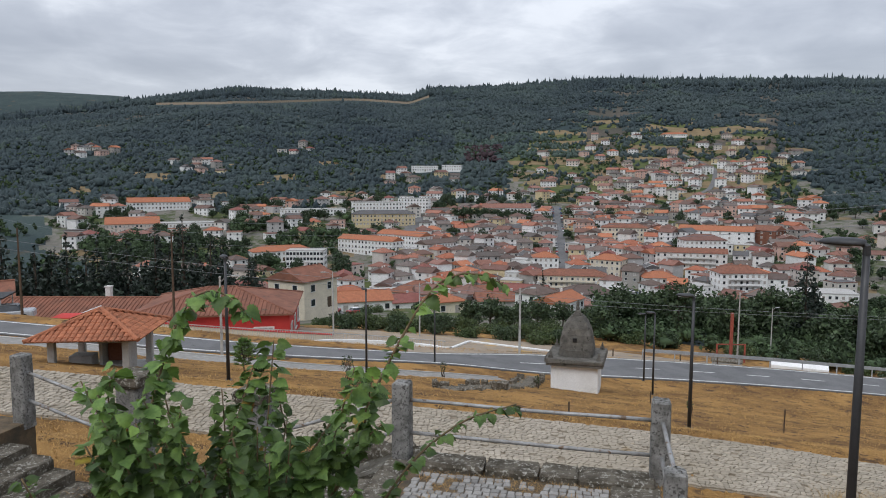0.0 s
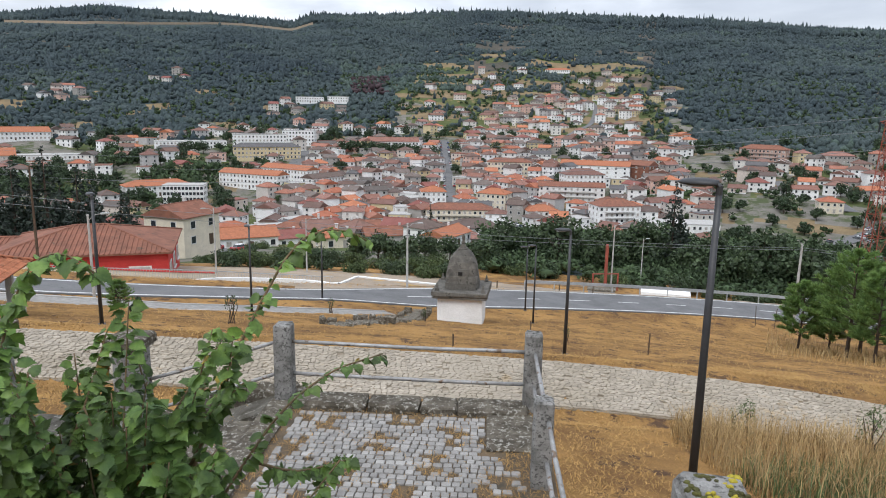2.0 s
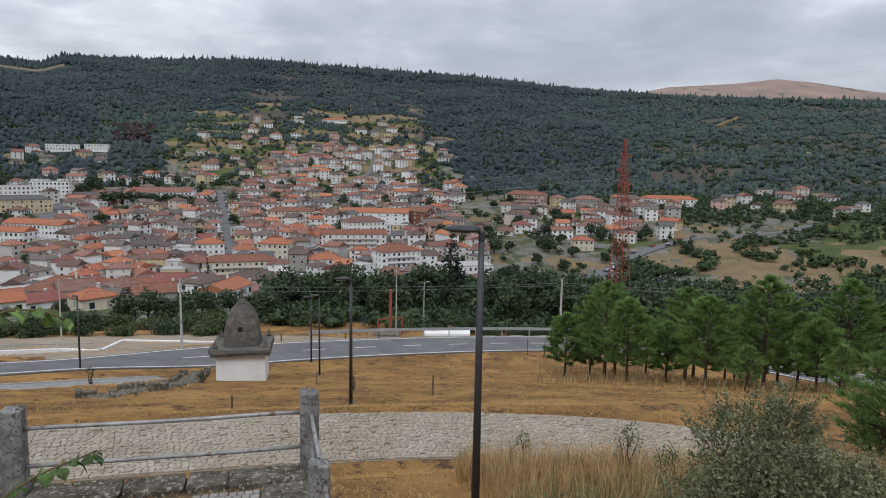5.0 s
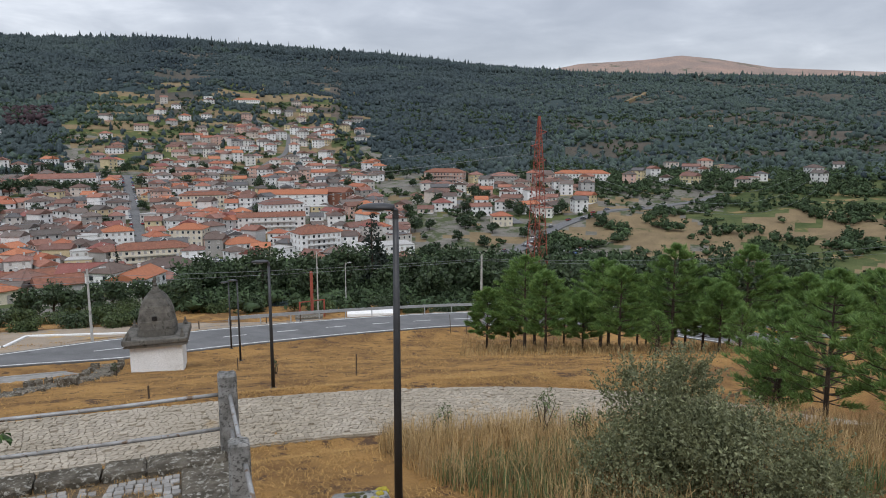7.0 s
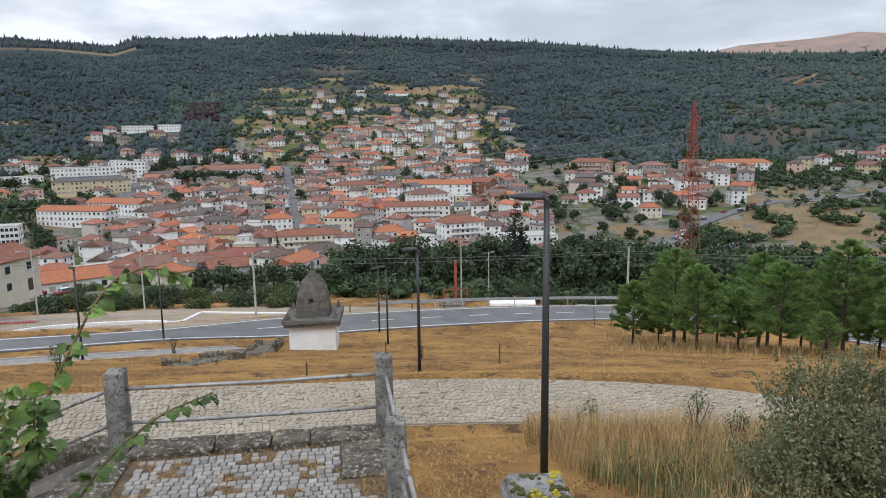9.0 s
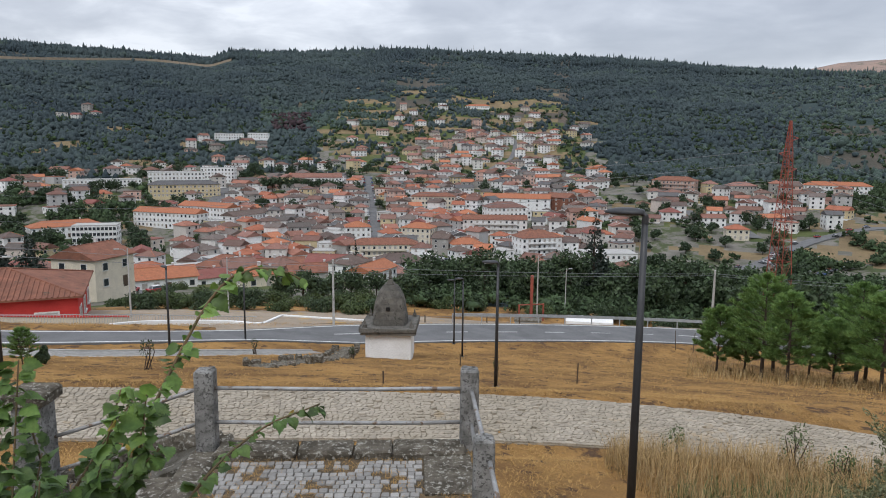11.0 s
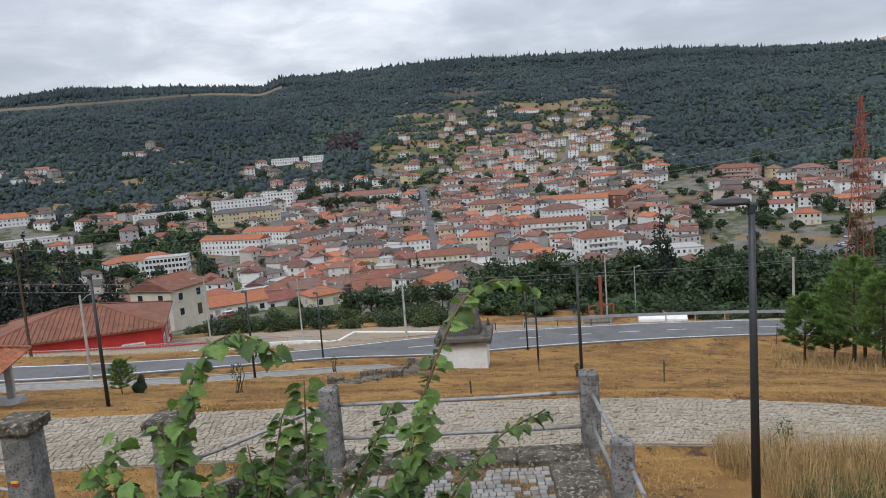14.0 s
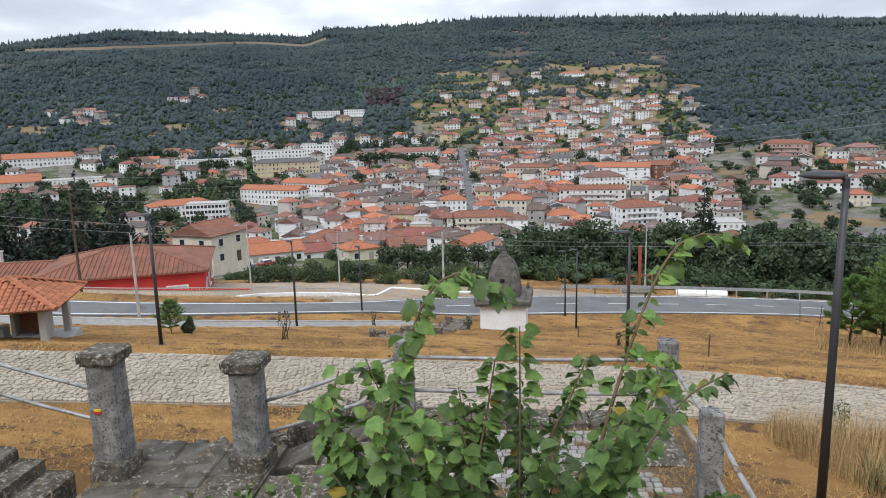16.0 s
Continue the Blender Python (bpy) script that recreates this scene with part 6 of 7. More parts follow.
# the wooded slope below the road
x, y, d, a = scatter(2600, (-44, 66), (112, 330))
gapn = wobble(x, y, 70, 17) + 0.6 * wobble(x, y, 30, 18)
open_ = (a > -12) & (a < 14) & ((gapn > -0.1) | (d < 150) & (a < 9))
village = (a > -12) & (a < 8) & (d > 130)
keep = ~open_ & ~(village & (veg.random(len(x)) < 0.5)) & clear_of_houses(x, y, 4)
keep &= np.hypot(x[:, None] - side_pts[:, 0], y[:, None] - side_pts[:, 1]).min(1) > 7
keep &= ~((a < 7) & (a > -19.5) & ((d < 180) | (veg.random(len(x)) < 0.7)))
keep &= ~((a > 26) & (a < 46) & (d > 270))
x, y, d = x[keep], y[keep], d[keep]
leafy_wood("woodland", x, y, veg.uniform(1.8, 3.6, len(x)), veg.uniform(4.0, 8.0, len(x)) * np.where(d < 170, 0.75, 1.0), OAK_FAR, "broadleaf wood on the slope below the road", 150, 0.42)


def leaf_cloud(n, blobs, size, flat=0.0):
    """Small four-cornered leaf clumps spread over the skins of several blobs (centre, radii)."""
    cs = np.array([b[0] for b in blobs], float)
    rs = np.array([b[1] for b in blobs], float)
    wgt = rs.prod(1) ** 0.6
    pick = veg.choice(len(blobs), n, p=wgt / wgt.sum())
    dirs = veg.normal(0, 1, (n, 3))
    dirs /= np.linalg.norm(dirs, axis=1)[:, None]
    rad = veg.uniform(0.45, 1.06, (n, 1)) ** 0.6
    c = cs[pick] + dirs * rs[pick] * rad
    u = veg.normal(0, 1, (n, 3))
    u /= np.linalg.norm(u, axis=1)[:, None]
    w = np.cross(u, dirs + veg.normal(0, 0.5, (n, 3)))
    w /= np.linalg.norm(w, axis=1)[:, None] + 1e-9
    s = size * veg.uniform(0.55, 1.3, (n, 1))
    q = np.stack((c - u * s, c + w * s * 0.55 + u * s * 0.1, c + u * s, c - w * s * 0.55), 1)
    return q.reshape(-1, 3), np.arange(4 * n).reshape(-1, 4)


def limb(g, a, b, r0, r1, bend=0.15):
    a, b = Vector(a), Vector(b)
    k = (b - a).length * bend
    m = a.lerp(b, 0.5) + Vector((rnd.uniform(-k, k), rnd.uniform(-k, k), rnd.uniform(0, k)))
    g.tube([a, m, b], [r0, (r0 + r1) / 2, r1], 6)


def broadleaf(name, h, spread, n, size, mat, label, category="tree", group="", low=1.0):
    ob = thing(name, pose(0, 0, -500), label, category, group)
    g = Geo()
    limb(g, (0, 0, -0.5), (0.1, 0, h * 0.5), h * 0.028, h * 0.016, 0.05)
    blobs = []
    for k in range(9):
        a = k * 2.4 + rnd.uniform(-0.4, 0.4)
        rr = spread * rnd.uniform(0.3, 0.62)
        zz = h * rnd.uniform(0.36 * low, 0.8)
        tip = (math.cos(a) * rr, math.sin(a) * rr, zz)
        limb(g, (0.05, 0, h * rnd.uniform(0.22, 0.45)), tip, h * 0.012, h * 0.004)
        s = spread * rnd.uniform(0.3, 0.48)
        blobs.append((tip, (s, s, s * rnd.uniform(0.7, 0.95))))
    blobs.append(((0, 0, h * 0.78), (spread * 0.42, spread * 0.42, h * 0.2)))
    blobs.append(((0, 0, h * (0.3 + 0.25 * low)), (spread * 0.6, spread * 0.6, h * 0.28)))
    part("trunk", g, BARK, ob)
    v, f = leaf_cloud(n, blobs, size)
    part("crown", array_mesh("crown", v, f, (mat,)), None, ob)
    return ob


def conifer(name, h, spread, n, size, mat, label, category="tree", group=""):
    ob = thing(name, pose(0, 0, -500), label, category, group)
    g = Geo().tube([(0, 0, -0.5), (0, 0, h * 0.5), (0, 0, h * 0.97)], [h * 0.02, h * 0.013, 0.02], 6)
    blobs = []
    for i in range(11):
        t = i / 10
        ring = spread * (1 - t) ** 0.85 + 0.12
        for k in range(5 if t < 0.7 else 3):
            a = k * 1.2566 + i * 0.7 + rnd.uniform(-0.2, 0.2)
            rr = ring * rnd.uniform(0.5, 0.75)
            z = h * (0.12 + 0.84 * t) - 0.12 * ring
            blobs.append(((math.cos(a) * rr, math.sin(a) * rr, z), (ring * 0.42 + 0.08, ring * 0.42 + 0.08, h * 0.045 + 0.05)))
            if t < 0.75 and k % 2 == 0:
                g.tube([(0, 0, z + 0.15), (math.cos(a) * rr, math.sin(a) * rr, z)], [0.03, 0.01], 4)
    part("trunk", g, BARK, ob)
    v, f = leaf_cloud(n, blobs, size)
    part("crown", array_mesh("crown", v, f, (mat,)), None, ob)
    return ob


def plant_row(patterns, places):
    """Stand copies of the patterns at places; each pattern itself takes the first place that falls to it."""
    used = set()
    for i, (px, py) in enumerate(places):
        k = i % len(patterns)
        m = pose(px, py, lz(px, py), 0, 0, veg.uniform(0, 360)) @ Matrix.Diagonal((1, 1, 1, 1))
        if k in used:
            copy_thing(patterns[k], m)
        else:
            used.add(k)
            patterns[k].matrix_basis = m


def polar(azd, d):
    return d * math.sin(radians(azd)), d * math.cos(radians(azd))


oaks = [broadleaf("oak_tree", hh, ss, 1500, 0.34, OAK, "leafy dark green oak on the slope below the road", group="trees below the road") for hh, ss in ((8.0, 4.2), (6.8, 3.6), (9.2, 4.6), (6.0, 3.4))]
row = [polar(az_, dd + veg.uniform(-6, 6)) for az_, dd in ((11, 112), (13.5, 118), (15.5, 106), (17.5, 112), (19.5, 108), (21.5, 110), (22.5, 118), (26, 108), (27.5, 114), (29.5, 104), (31.5, 110), (33, 104), (34.5, 112), (36, 100), (40, 96), (41.5, 104), (43, 92), (45, 98), (47, 90), (49, 96), (51.5, 88), (54, 94), (57, 90), (60, 95), (30.5, 120), (39, 110), (53, 105), (63, 100))]
plant_row(oaks, row)
low_trees = [broadleaf("young_tree", hh, ss, 900, 0.26, OAK, "rounded green tree behind the gravel wedge", group="trees behind the gravel") for hh, ss in ((4.6, 2.6), (5.4, 3.0), (3.8, 2.4))]
plant_row(low_trees, [polar(az_, dd) for az_, dd in ((-1.0, 96), (0.6, 99), (1.8, 97), (3.0, 103), (9.6, 99), (8.3, 104), (6.5, 112), (4.4, 108))])
thickets = [broadleaf("garden_shrub", hh, ss, 2200, 0.14, mt, "dense leafy shrub below the road's edge", "shrub", "shrubs below the road", 0.3) for hh, ss, mt in ((1.5, 2.4, OAK), (2.0, 2.2, SHRUB), (1.2, 2.2, SHRUB), (1.8, 2.0, OAK), (1.4, 2.6, SHRUB), (2.6, 2.0, OAK), (1.0, 1.8, SHRUB))]
plant_row(thickets, [polar(az_ + veg.uniform(-0.4, 0.4), dd + veg.uniform(-3, 3)) for dd, lo, hi, st in ((84, -11.5, 8.0, 1.5), (93, -12, 10, 2.2), (104, -13, 9, 3.0), (130, -11, 8, 3.2), (165, -9, 8, 3.4), (92, 12, 60, 2.6)) for az_ in np.arange(lo, hi, st) if veg.random() < 0.72])
firs = [conifer("fir_tree", hh, ss, 1300, 0.34, DARK_CONIFER, "tall dark conifer behind the red hall", group="dark conifers") for hh, ss in ((13.5, 3.2), (11.5, 3.0), (15, 3.5), (10, 2.8))]
plant_row(firs, [polar(az_, dd) for az_, dd in [(-46 + 0.95 * i + veg.uniform(-0.3, 0.3), veg.uniform(112, 150)) for i in range(29)] + [(-44 + 1.1 * i, veg.uniform(130, 165)) for i in range(22)] + [(-47 + 1.0 * i, veg.uniform(98, 112)) for i in range(27)] + [(24.4, 121), (25.0, 128), (-18.6, 148)]])
town_trees = [broadleaf("town_tree", hh, ss, 420, 0.7, TOWN_TREE, "round dark green tree among the houses", group="town trees") for hh, ss in ((9, 5), (7, 4), (11, 5.5))]
cypress = [conifer("cypress_tree", hh, 1.1, 300, 0.5, DARK_CONIFER, "slim dark cypress in the town", group="cypresses") for hh in (12, 9)]
tx, ty, td, ta = scatter(2200, (-30, 40), (330, 640))
gapn = wobble(tx, ty, 90, 31) + 0.5 * wobble(tx, ty, 40, 32)
ok = clear_of_houses(tx, ty, 1.5) & ((gapn > 0.45) | ((ta < -10) & (gapn > -0.1)) | (veg.random(len(tx)) < 0.12))
plant_row(town_trees, list(zip(tx[ok], ty[ok]))[:230])
park = [(px, py) for px, py in ((8 + 5.5 * i - 30, 536 + veg.uniform(-5, 5)) for i in range(11))]
plant_row([broadleaf("plane_tree", 12, 5, 420, 0.8, TOWN_TREE, "dark park tree in a dense row", group="park trees")], park)
plant_row(cypress, [(-2, 640), (4, 642), (12, 640), (-20, 636), (86, 300), (60, 316), (118, 352), (130, 360), (18, 214), (30, 645)])


# pines at the field's edge
def pine(h, tufts, length, label):
    ob = thing("pine_tree", pose(0, 0, -500), label, "pine", "young pines at the field's edge")
    g = Geo()
    lean = rnd.uniform(-0.12, 0.12)
    g.tube([(0, 0, -0.4), (lean, 0.05, h * 0.35), (lean * 1.6, 0, h * 0.7), (lean * 1.4, 0, h * 0.97)], [h * 0.02, h * 0.015, h * 0.008, 0.012], 8)
    ends = []
    for i in range(15):
        t = i / 14
        z = h * (0.2 + 0.76 * t)
        reach = h * 0.40 * (1 - t) ** 0.5 * (0.65 + 0.35 * min(1, t / 0.2)) + 0.1
        for k in range(5):
            a = k * 1.2566 + i * 0.9 + rnd.uniform(-0.35, 0.35)
            L = reach * rnd.uniform(0.6, 1.1)
            tip = Vector((math.cos(a) * L + lean, math.sin(a) * L, z + L * rnd.uniform(0.15, 0.5)))
            base = Vector((lean, 0, z))
            g.tube([base, base.lerp(tip, 0.55) + Vector((0, 0, -0.05 * L)), tip], [0.012 + 0.006 * h * (1 - t) * 0.5, 0.012, 0.005], 5)
            ends.append((base, tip, L))
    part("trunk", g, BARK, ob)
    ends_b = np.array([e[0] for e in ends])
    ends_t = np.array([e[1] for e in ends])
    pick = veg.integers(len(ends), size=tufts)
    f = veg.uniform(0.4, 1.08, tufts)[:, None]
    c = ends_b[pick] + (ends_t[pick] - ends_b[pick]) * f + veg.normal(0, 0.05 * h / 7, (tufts, 3))
    axis = (ends_t[pick] - ends_b[pick])
    axis /= np.linalg.norm(axis, axis=1)[:, None]
    axis[:, 2] += 0.7
    per = 9
    dirs = axis[:, None, :] + veg.normal(0, 0.55, (tufts, per, 3))
    dirs /= np.linalg.norm(dirs, axis=2)[:, :, None]
    side = np.cross(dirs, veg.normal(0, 1, (tufts, per, 3)))
    side /= np.linalg.norm(side, axis=2)[:, :, None] + 1e-9
    L = length * veg.uniform(0.7, 1.2, (tufts, per, 1))
    w = length * 0.065
    c = c[:, None, :]
    tri = np.stack((c - side * w, c + side * w, c + dirs * L), 2).reshape(-1, 3)
    part("needles", array_mesh("needles", tri, np.arange(len(tri)).reshape(-1, 3), (PINE,)), None, ob, "tufts of bright green needles")
    return ob


pines = [pine(hh, 2600, 0.36, "young green pine with a bare lower trunk") for hh in (5.0, 4.4, 7.4, 5.8)]
plant_row(pines, [polar(az_, dd) for az_, dd in ((34.2, 55), (36.2, 57), (37.4, 52), (39.2, 49), (40.6, 58), (42.2, 52), (43.6, 56), (45.2, 47), (46.5, 55), (48.2, 52), (49.3, 49), (50.2, 56), (51.5, 50), (52.8, 47), (54.6, 52), (56.5, 60), (58.5, 50), (47.2, 60), (44.2, 62), (60.5, 57), (63, 50), (53.4, 58), (38.2, 61))])
young = [pine(2.6, 420, 0.26, "small bright green pine sapling")]
plant_row([pine(1.5, 420, 0.2, "small grey-green pine bush in the dry grass")], [(-11.2, 31.5)])
plant_row(young, [polar(48.0, 43), polar(54.3, 39.5), polar(57, 24)])
big = [pine(4.0, 1900, 0.2, "bushy young pine close to the terrace")]
plant_row(big, [polar(60.8, 20.5), polar(66, 17.5), polar(57.6, 24)])


# broom bush beside the tall grass
def bush(name, m, blobs, n, size, mat, label, stems=14, shoots=0):
    ob = thing(name, m, label, "bush")
    g = Geo()
    for k in range(stems):
        b = blobs[k % len(blobs)]
        tip = [b[0][i] + rnd.uniform(-0.6, 0.6) * b[1][i] for i in range(3)]
        limb(g, (rnd.uniform(-0.15, 0.15), rnd.uniform(-0.15, 0.15), -0.1), tip, 0.025, 0.006)
    part("stems", g, BARK, ob)
    v, f = leaf_cloud(n, blobs, size)
    part("foliage", array_mesh("foliage", v, f, (mat,)), None, ob)
    if shoots:
        # slender leafy shoots that break the outline
        cs = np.array([b[0] for b in blobs], float)
        rs = np.array([b[1] for b in blobs], float)
        pick = veg.integers(len(blobs), size=shoots)
        dirs = veg.normal(0, 1, (shoots, 3))
        dirs[:, 2] = np.abs(dirs[:, 2]) * 0.9 + 0.1
        dirs /= np.linalg.norm(dirs, axis=1)[:, None]
        foot = cs[pick] + dirs * rs[pick] * veg.uniform(0.6, 0.95, (shoots, 1))
        lead = dirs + np.array((0, 0, 0.6)) + veg.normal(0, 0.25, (shoots, 3))
        lead /= np.linalg.norm(lead, axis=1)[:, None]
        per = 34
        t = veg.uniform(0, 1, (shoots, per, 1))
        length = veg.uniform(0.2, 0.62, (shoots, 1, 1))
        c = foot[:, None, :] + lead[:, None, :] * t * length + veg.normal(0, 1, (shoots, per, 3)) * (0.05 * (1.15 - t))
        u = lead[:, None, :] * 0.7 + veg.normal(0, 0.6, (shoots, per, 3))
        u /= np.linalg.norm(u, axis=2)[:, :, None]
        w = np.cross(u, veg.normal(0, 1, (shoots, per, 3)))
        w /= np.linalg.norm(w, axis=2)[:, :, None] + 1e-9
        sz = size * veg.uniform(0.5, 1.1, (shoots, per, 1))
        q = np.stack((c - u * sz, c + w * sz * 0.4, c + u * sz, c - w * sz * 0.4), 2).reshape(-1, 3)
        tagged(part("shoot", array_mesh("shoot", q, np.arange(len(q)).reshape(-1, 4), (mat,)), None, ob), kind="stuff")
    return ob


bx, by = polar(50.5, 11.8)
bush("broom_bush", pose(bx, by, lz(bx, by) - 0.55, 0, 0, 20), [((0, 0, 1.2), (1.3, 1.2, 1.1)), ((-0.9, 0.2, 1.0), (0.9, 0.9, 0.9)), ((1.0, -0.2, 0.95), (1.0, 0.9, 0.85)), ((0.2, 0.5, 1.9), (0.7, 0.7, 0.7)), ((-0.3, -0.4, 1.6), (0.8, 0.7, 0.7)), ((1.7, -0.5, 0.7), (0.7, 0.8, 0.7)), ((0.6, 0, 2.1), (0.4, 0.4, 0.6))], 20000, 0.036, BROOM, "broad olive-green broom bush beside the lane", 26, 620)
bx, by = polar(57.0, 11.0)
bush("broom_bush", pose(bx, by, lz(bx, by), 0, 0, 70), [((0, 0, 0.8), (1.2, 1.0, 0.8)), ((0.9, 0.4, 0.7), (0.8, 0.8, 0.7)), ((-0.8, -0.3, 0.6), (0.7, 0.7, 0.6))], 9000, 0.036, BROOM, "low olive-green broom bush in dry grass", 16, 320)
for (az_, dd, s) in ((31.2, 18.2, 0.5), (40.0, 17.6, 0.55), (43.0, 15.8, 0.45)):
    bx, by = polar(az_, dd)
    bush("fennel_shrub", pose(bx, by, lz(bx, by)), [((0, 0, 0.5 * s * 2), (s * 0.7, s * 0.7, s)), ((0.1, 0, s * 1.6), (s * 0.4, s * 0.4, s * 0.6))], 420, 0.03, GREEN_BLADE, "feathery grey-green shrub at the lane's edge", 10)
for (px, py, s) in ((-10.6, 31.9, 0.32),):
    bush("juniper_bush", pose(px, py, lz(px, py)), [((0, 0, s * 0.8), (s * 0.9, s * 0.9, s * 0.8)), ((0.1, 0, s * 1.7), (s * 0.45, s * 0.45, s * 0.8))], 1900, 0.06, OAK, "dark green juniper in the dry grass", 8)
for (px, py, hh) in ((-5.9, 29.5, 1.3), (1.4, 11.4, 1.15), (3.3, 41.5, 0.8), (9.9, 33.0, 0.7), (-2.5, 43.5, 1.0), (-18.5, 41.0, 0.8), (-19.8, 42.0, 0.7)):
    bush("sapling", pose(px, py, lz(px, py)), [((0, 0, hh * 0.7), (hh * 0.22, hh * 0.22, hh * 0.35))], 110 if hh != 1.15 else 12, 0.05, OAK, "thin young sapling in the dry grass", 6)


# ---- grasses ----
def blades(name, x, y, h, width, lean, mat, label, z=None):
    n = len(x)
    z = land(x, y) - 0.01 if z is None else z
    a = veg.uniform(0, 2 * np.pi, n)
    out = np.stack((np.cos(a), np.sin(a), np.zeros(n)), -1)
    side = np.stack((-np.sin(a), np.cos(a), np.zeros(n)), -1) * width[:, None]
    o = np.stack((x, y, z), -1)
    k = lean[:, None] * h[:, None]
    midp = o + out * k * 0.35 + np.stack((0 * h, 0 * h, h * 0.6), -1)
    tip = o + out * k + np.stack((0 * h, 0 * h, h), -1) * (1 - 0.3 * lean[:, None])
    v = np.stack((o - side, o + side, midp + side * 0.7, midp - side * 0.7, tip), 1).reshape(-1, 3)
    b = 5 * np.arange(n)[:, None]
    f = np.vstack((b + (0, 1, 2), b + (0, 2, 3), b + (3, 2, 4)))
    return tagged(new(name, array_mesh(name, v, f, (mat,))), label, "grass", kind="stuff")


def open_field(x, y):
    lane_d = near_line(x, y, LANE_PTS)[0]
    road_d = near_line(x, y, ROAD_PTS)[0]
    foot_d = np.hypot(x[:, None] - path_pts[:, 0], y[:, None] - path_pts[:, 1]).min(1)
    u = (x + 1.05) * math.cos(radians(9.8)) - (y - 9.38) * math.sin(radians(9.8))
    v = (x + 1.05) * math.sin(radians(9.8)) + (y - 9.38) * math.cos(radians(9.8))
    return (lane_d > 1.75 + 0.15 * wobble(x, y, 3, 2)) & (road_d > 3.5) & (foot_d > 1.0) & ~((v < 0.45) & (u < 3.75) & (u > -10)) & (np.hypot(x - 6.1, y - 44.7) > 2.2) & (np.hypot(x + 15.3, y - 27.3) > 2.4)


x = np.concatenate((veg.uniform(-12, 17, 95000), veg.uniform(-28, 34, 60000)))
y = np.concatenate((veg.uniform(9, 24, 95000), veg.uniform(19, 62, 60000)))
ok = open_field(x, y) & (wobble(x, y, 7, 71) + 0.7 * wobble(x, y, 2.6, 72) < veg.uniform(-0.1, 0.9, len(x)))
x, y = x[ok], y[ok]
far_k = 1 + np.hypot(x, y) / 40
blades("mown_grass", x, y, veg.uniform(0.025, 0.075, len(x)) * far_k, veg.uniform(0.003, 0.007, len(x)) * far_k * 1.3, veg.uniform(0.8, 2.8, len(x)), STRAW_SHORT, "short mown straw over the dry field")
x, y = veg.uniform(6.4, 17, 20000), veg.uniform(6.0, 16.2, 20000)
dens = wobble(x, y, 4, 8) + 0.8
ok = open_field(x, y) & (veg.random(len(x)) < dens) & (x > 6.2 + 0.10 * (y - 9)) & (np.degrees(np.arctan2(x, y)) > 26)
x, y = x[ok], y[ok]
blades("tall_grass", x, y, veg.uniform(0.35, 0.95, len(x)), veg.uniform(0.004, 0.008, len(x)), veg.uniform(0.15, 0.8, len(x)), STRAW, "tall bleached grass beside the lane")
x, y = veg.uniform(6.4, 13, 6500), veg.uniform(5.5, 12.5, 6500)
ok = open_field(x, y) & (np.degrees(np.arctan2(x, y)) > 31) & (y < 11.5)
x, y = x[ok], y[ok]
blades("green_grass", x, y, veg.uniform(0.25, 0.7, len(x)), veg.uniform(0.005, 0.010, len(x)), veg.uniform(0.1, 0.6, len(x)), GREEN_BLADE, "green rushes at the foot of the tall grass")
# dry grass along the far edge of the wood
x, y, d, a = scatter(5000, (32, 64), (42, 66))
ok = near_line(x, y, ROAD_PTS)[0] > 4
x, y = x[ok], y[ok]
blades("tall_grass", x, y, veg.uniform(0.3, 0.8, len(x)), veg.uniform(0.012, 0.02, len(x)), veg.uniform(0.2, 0.8, len(x)), STRAW, "tall bleached grass under the pines")

# ---- hazel shrub in front of the terrace ----
def leaf_mesh(seed, length, mat):
    """A broad toothed leaf, folded along its midrib and curling at the tip, with a short stalk."""
    r = random.Random(seed)
    n = 15
    g = Geo()
    fold, curl, wave = r.uniform(-0.25, 0.35), r.uniform(0.05, 0.6), r.uniform(0, 6)
    rib, left, right = [], [], []
    for i in range(n + 1):
        t = i / n
        # heart-shaped base, broadest below the middle, drawn out to a point
        w = length * (0.46 * math.sin(math.pi * min(1.0, 0.10 + 0.86 * t ** 0.72)) ** 0.75 * (1.0 if t < 0.62 else max(0.0, 1 - (t - 0.62) * 2.1) ** 0.9) + 0.003)
        tooth = 1 + (0.17 if i % 2 else -0.11) + r.uniform(-0.07, 0.07)
        z = -curl * length * t * t
        x = t * length
        back = 0.10 * length * (1 - t) ** 4
        rib.append((x, 0, z))
        left.append((x - back - 0.01 * length, w * tooth, z + fold * w + 0.035 * length * math.sin(7 * t + wave)))
        right.append((x - back - 0.01 * length, -w * tooth, z + fold * w + 0.035 * length * math.cos(6 * t + wave)))
    g.v = rib + left + right
    m = n + 1
    for i in range(n):
        g.f.append((i, i + 1, m + i + 1, m + i))
        g.f.append((i + 1, i, 2 * m + i, 2 * m + i + 1))
    g.m = [0] * len(g.f)
    g.tube([(-0.3 * length, 0, 0.05 * length), (0, 0, 0)], 0.0016, 4)
    return g


hz = random.Random(5)
hazel = thing("hazel_shrub", pose(-0.79, 2.52, 0.8), "leafy green hazel shrub growing before the terrace", "shrub")
BASE = Vector((-0.79, 2.52, 0.8))
branches = []


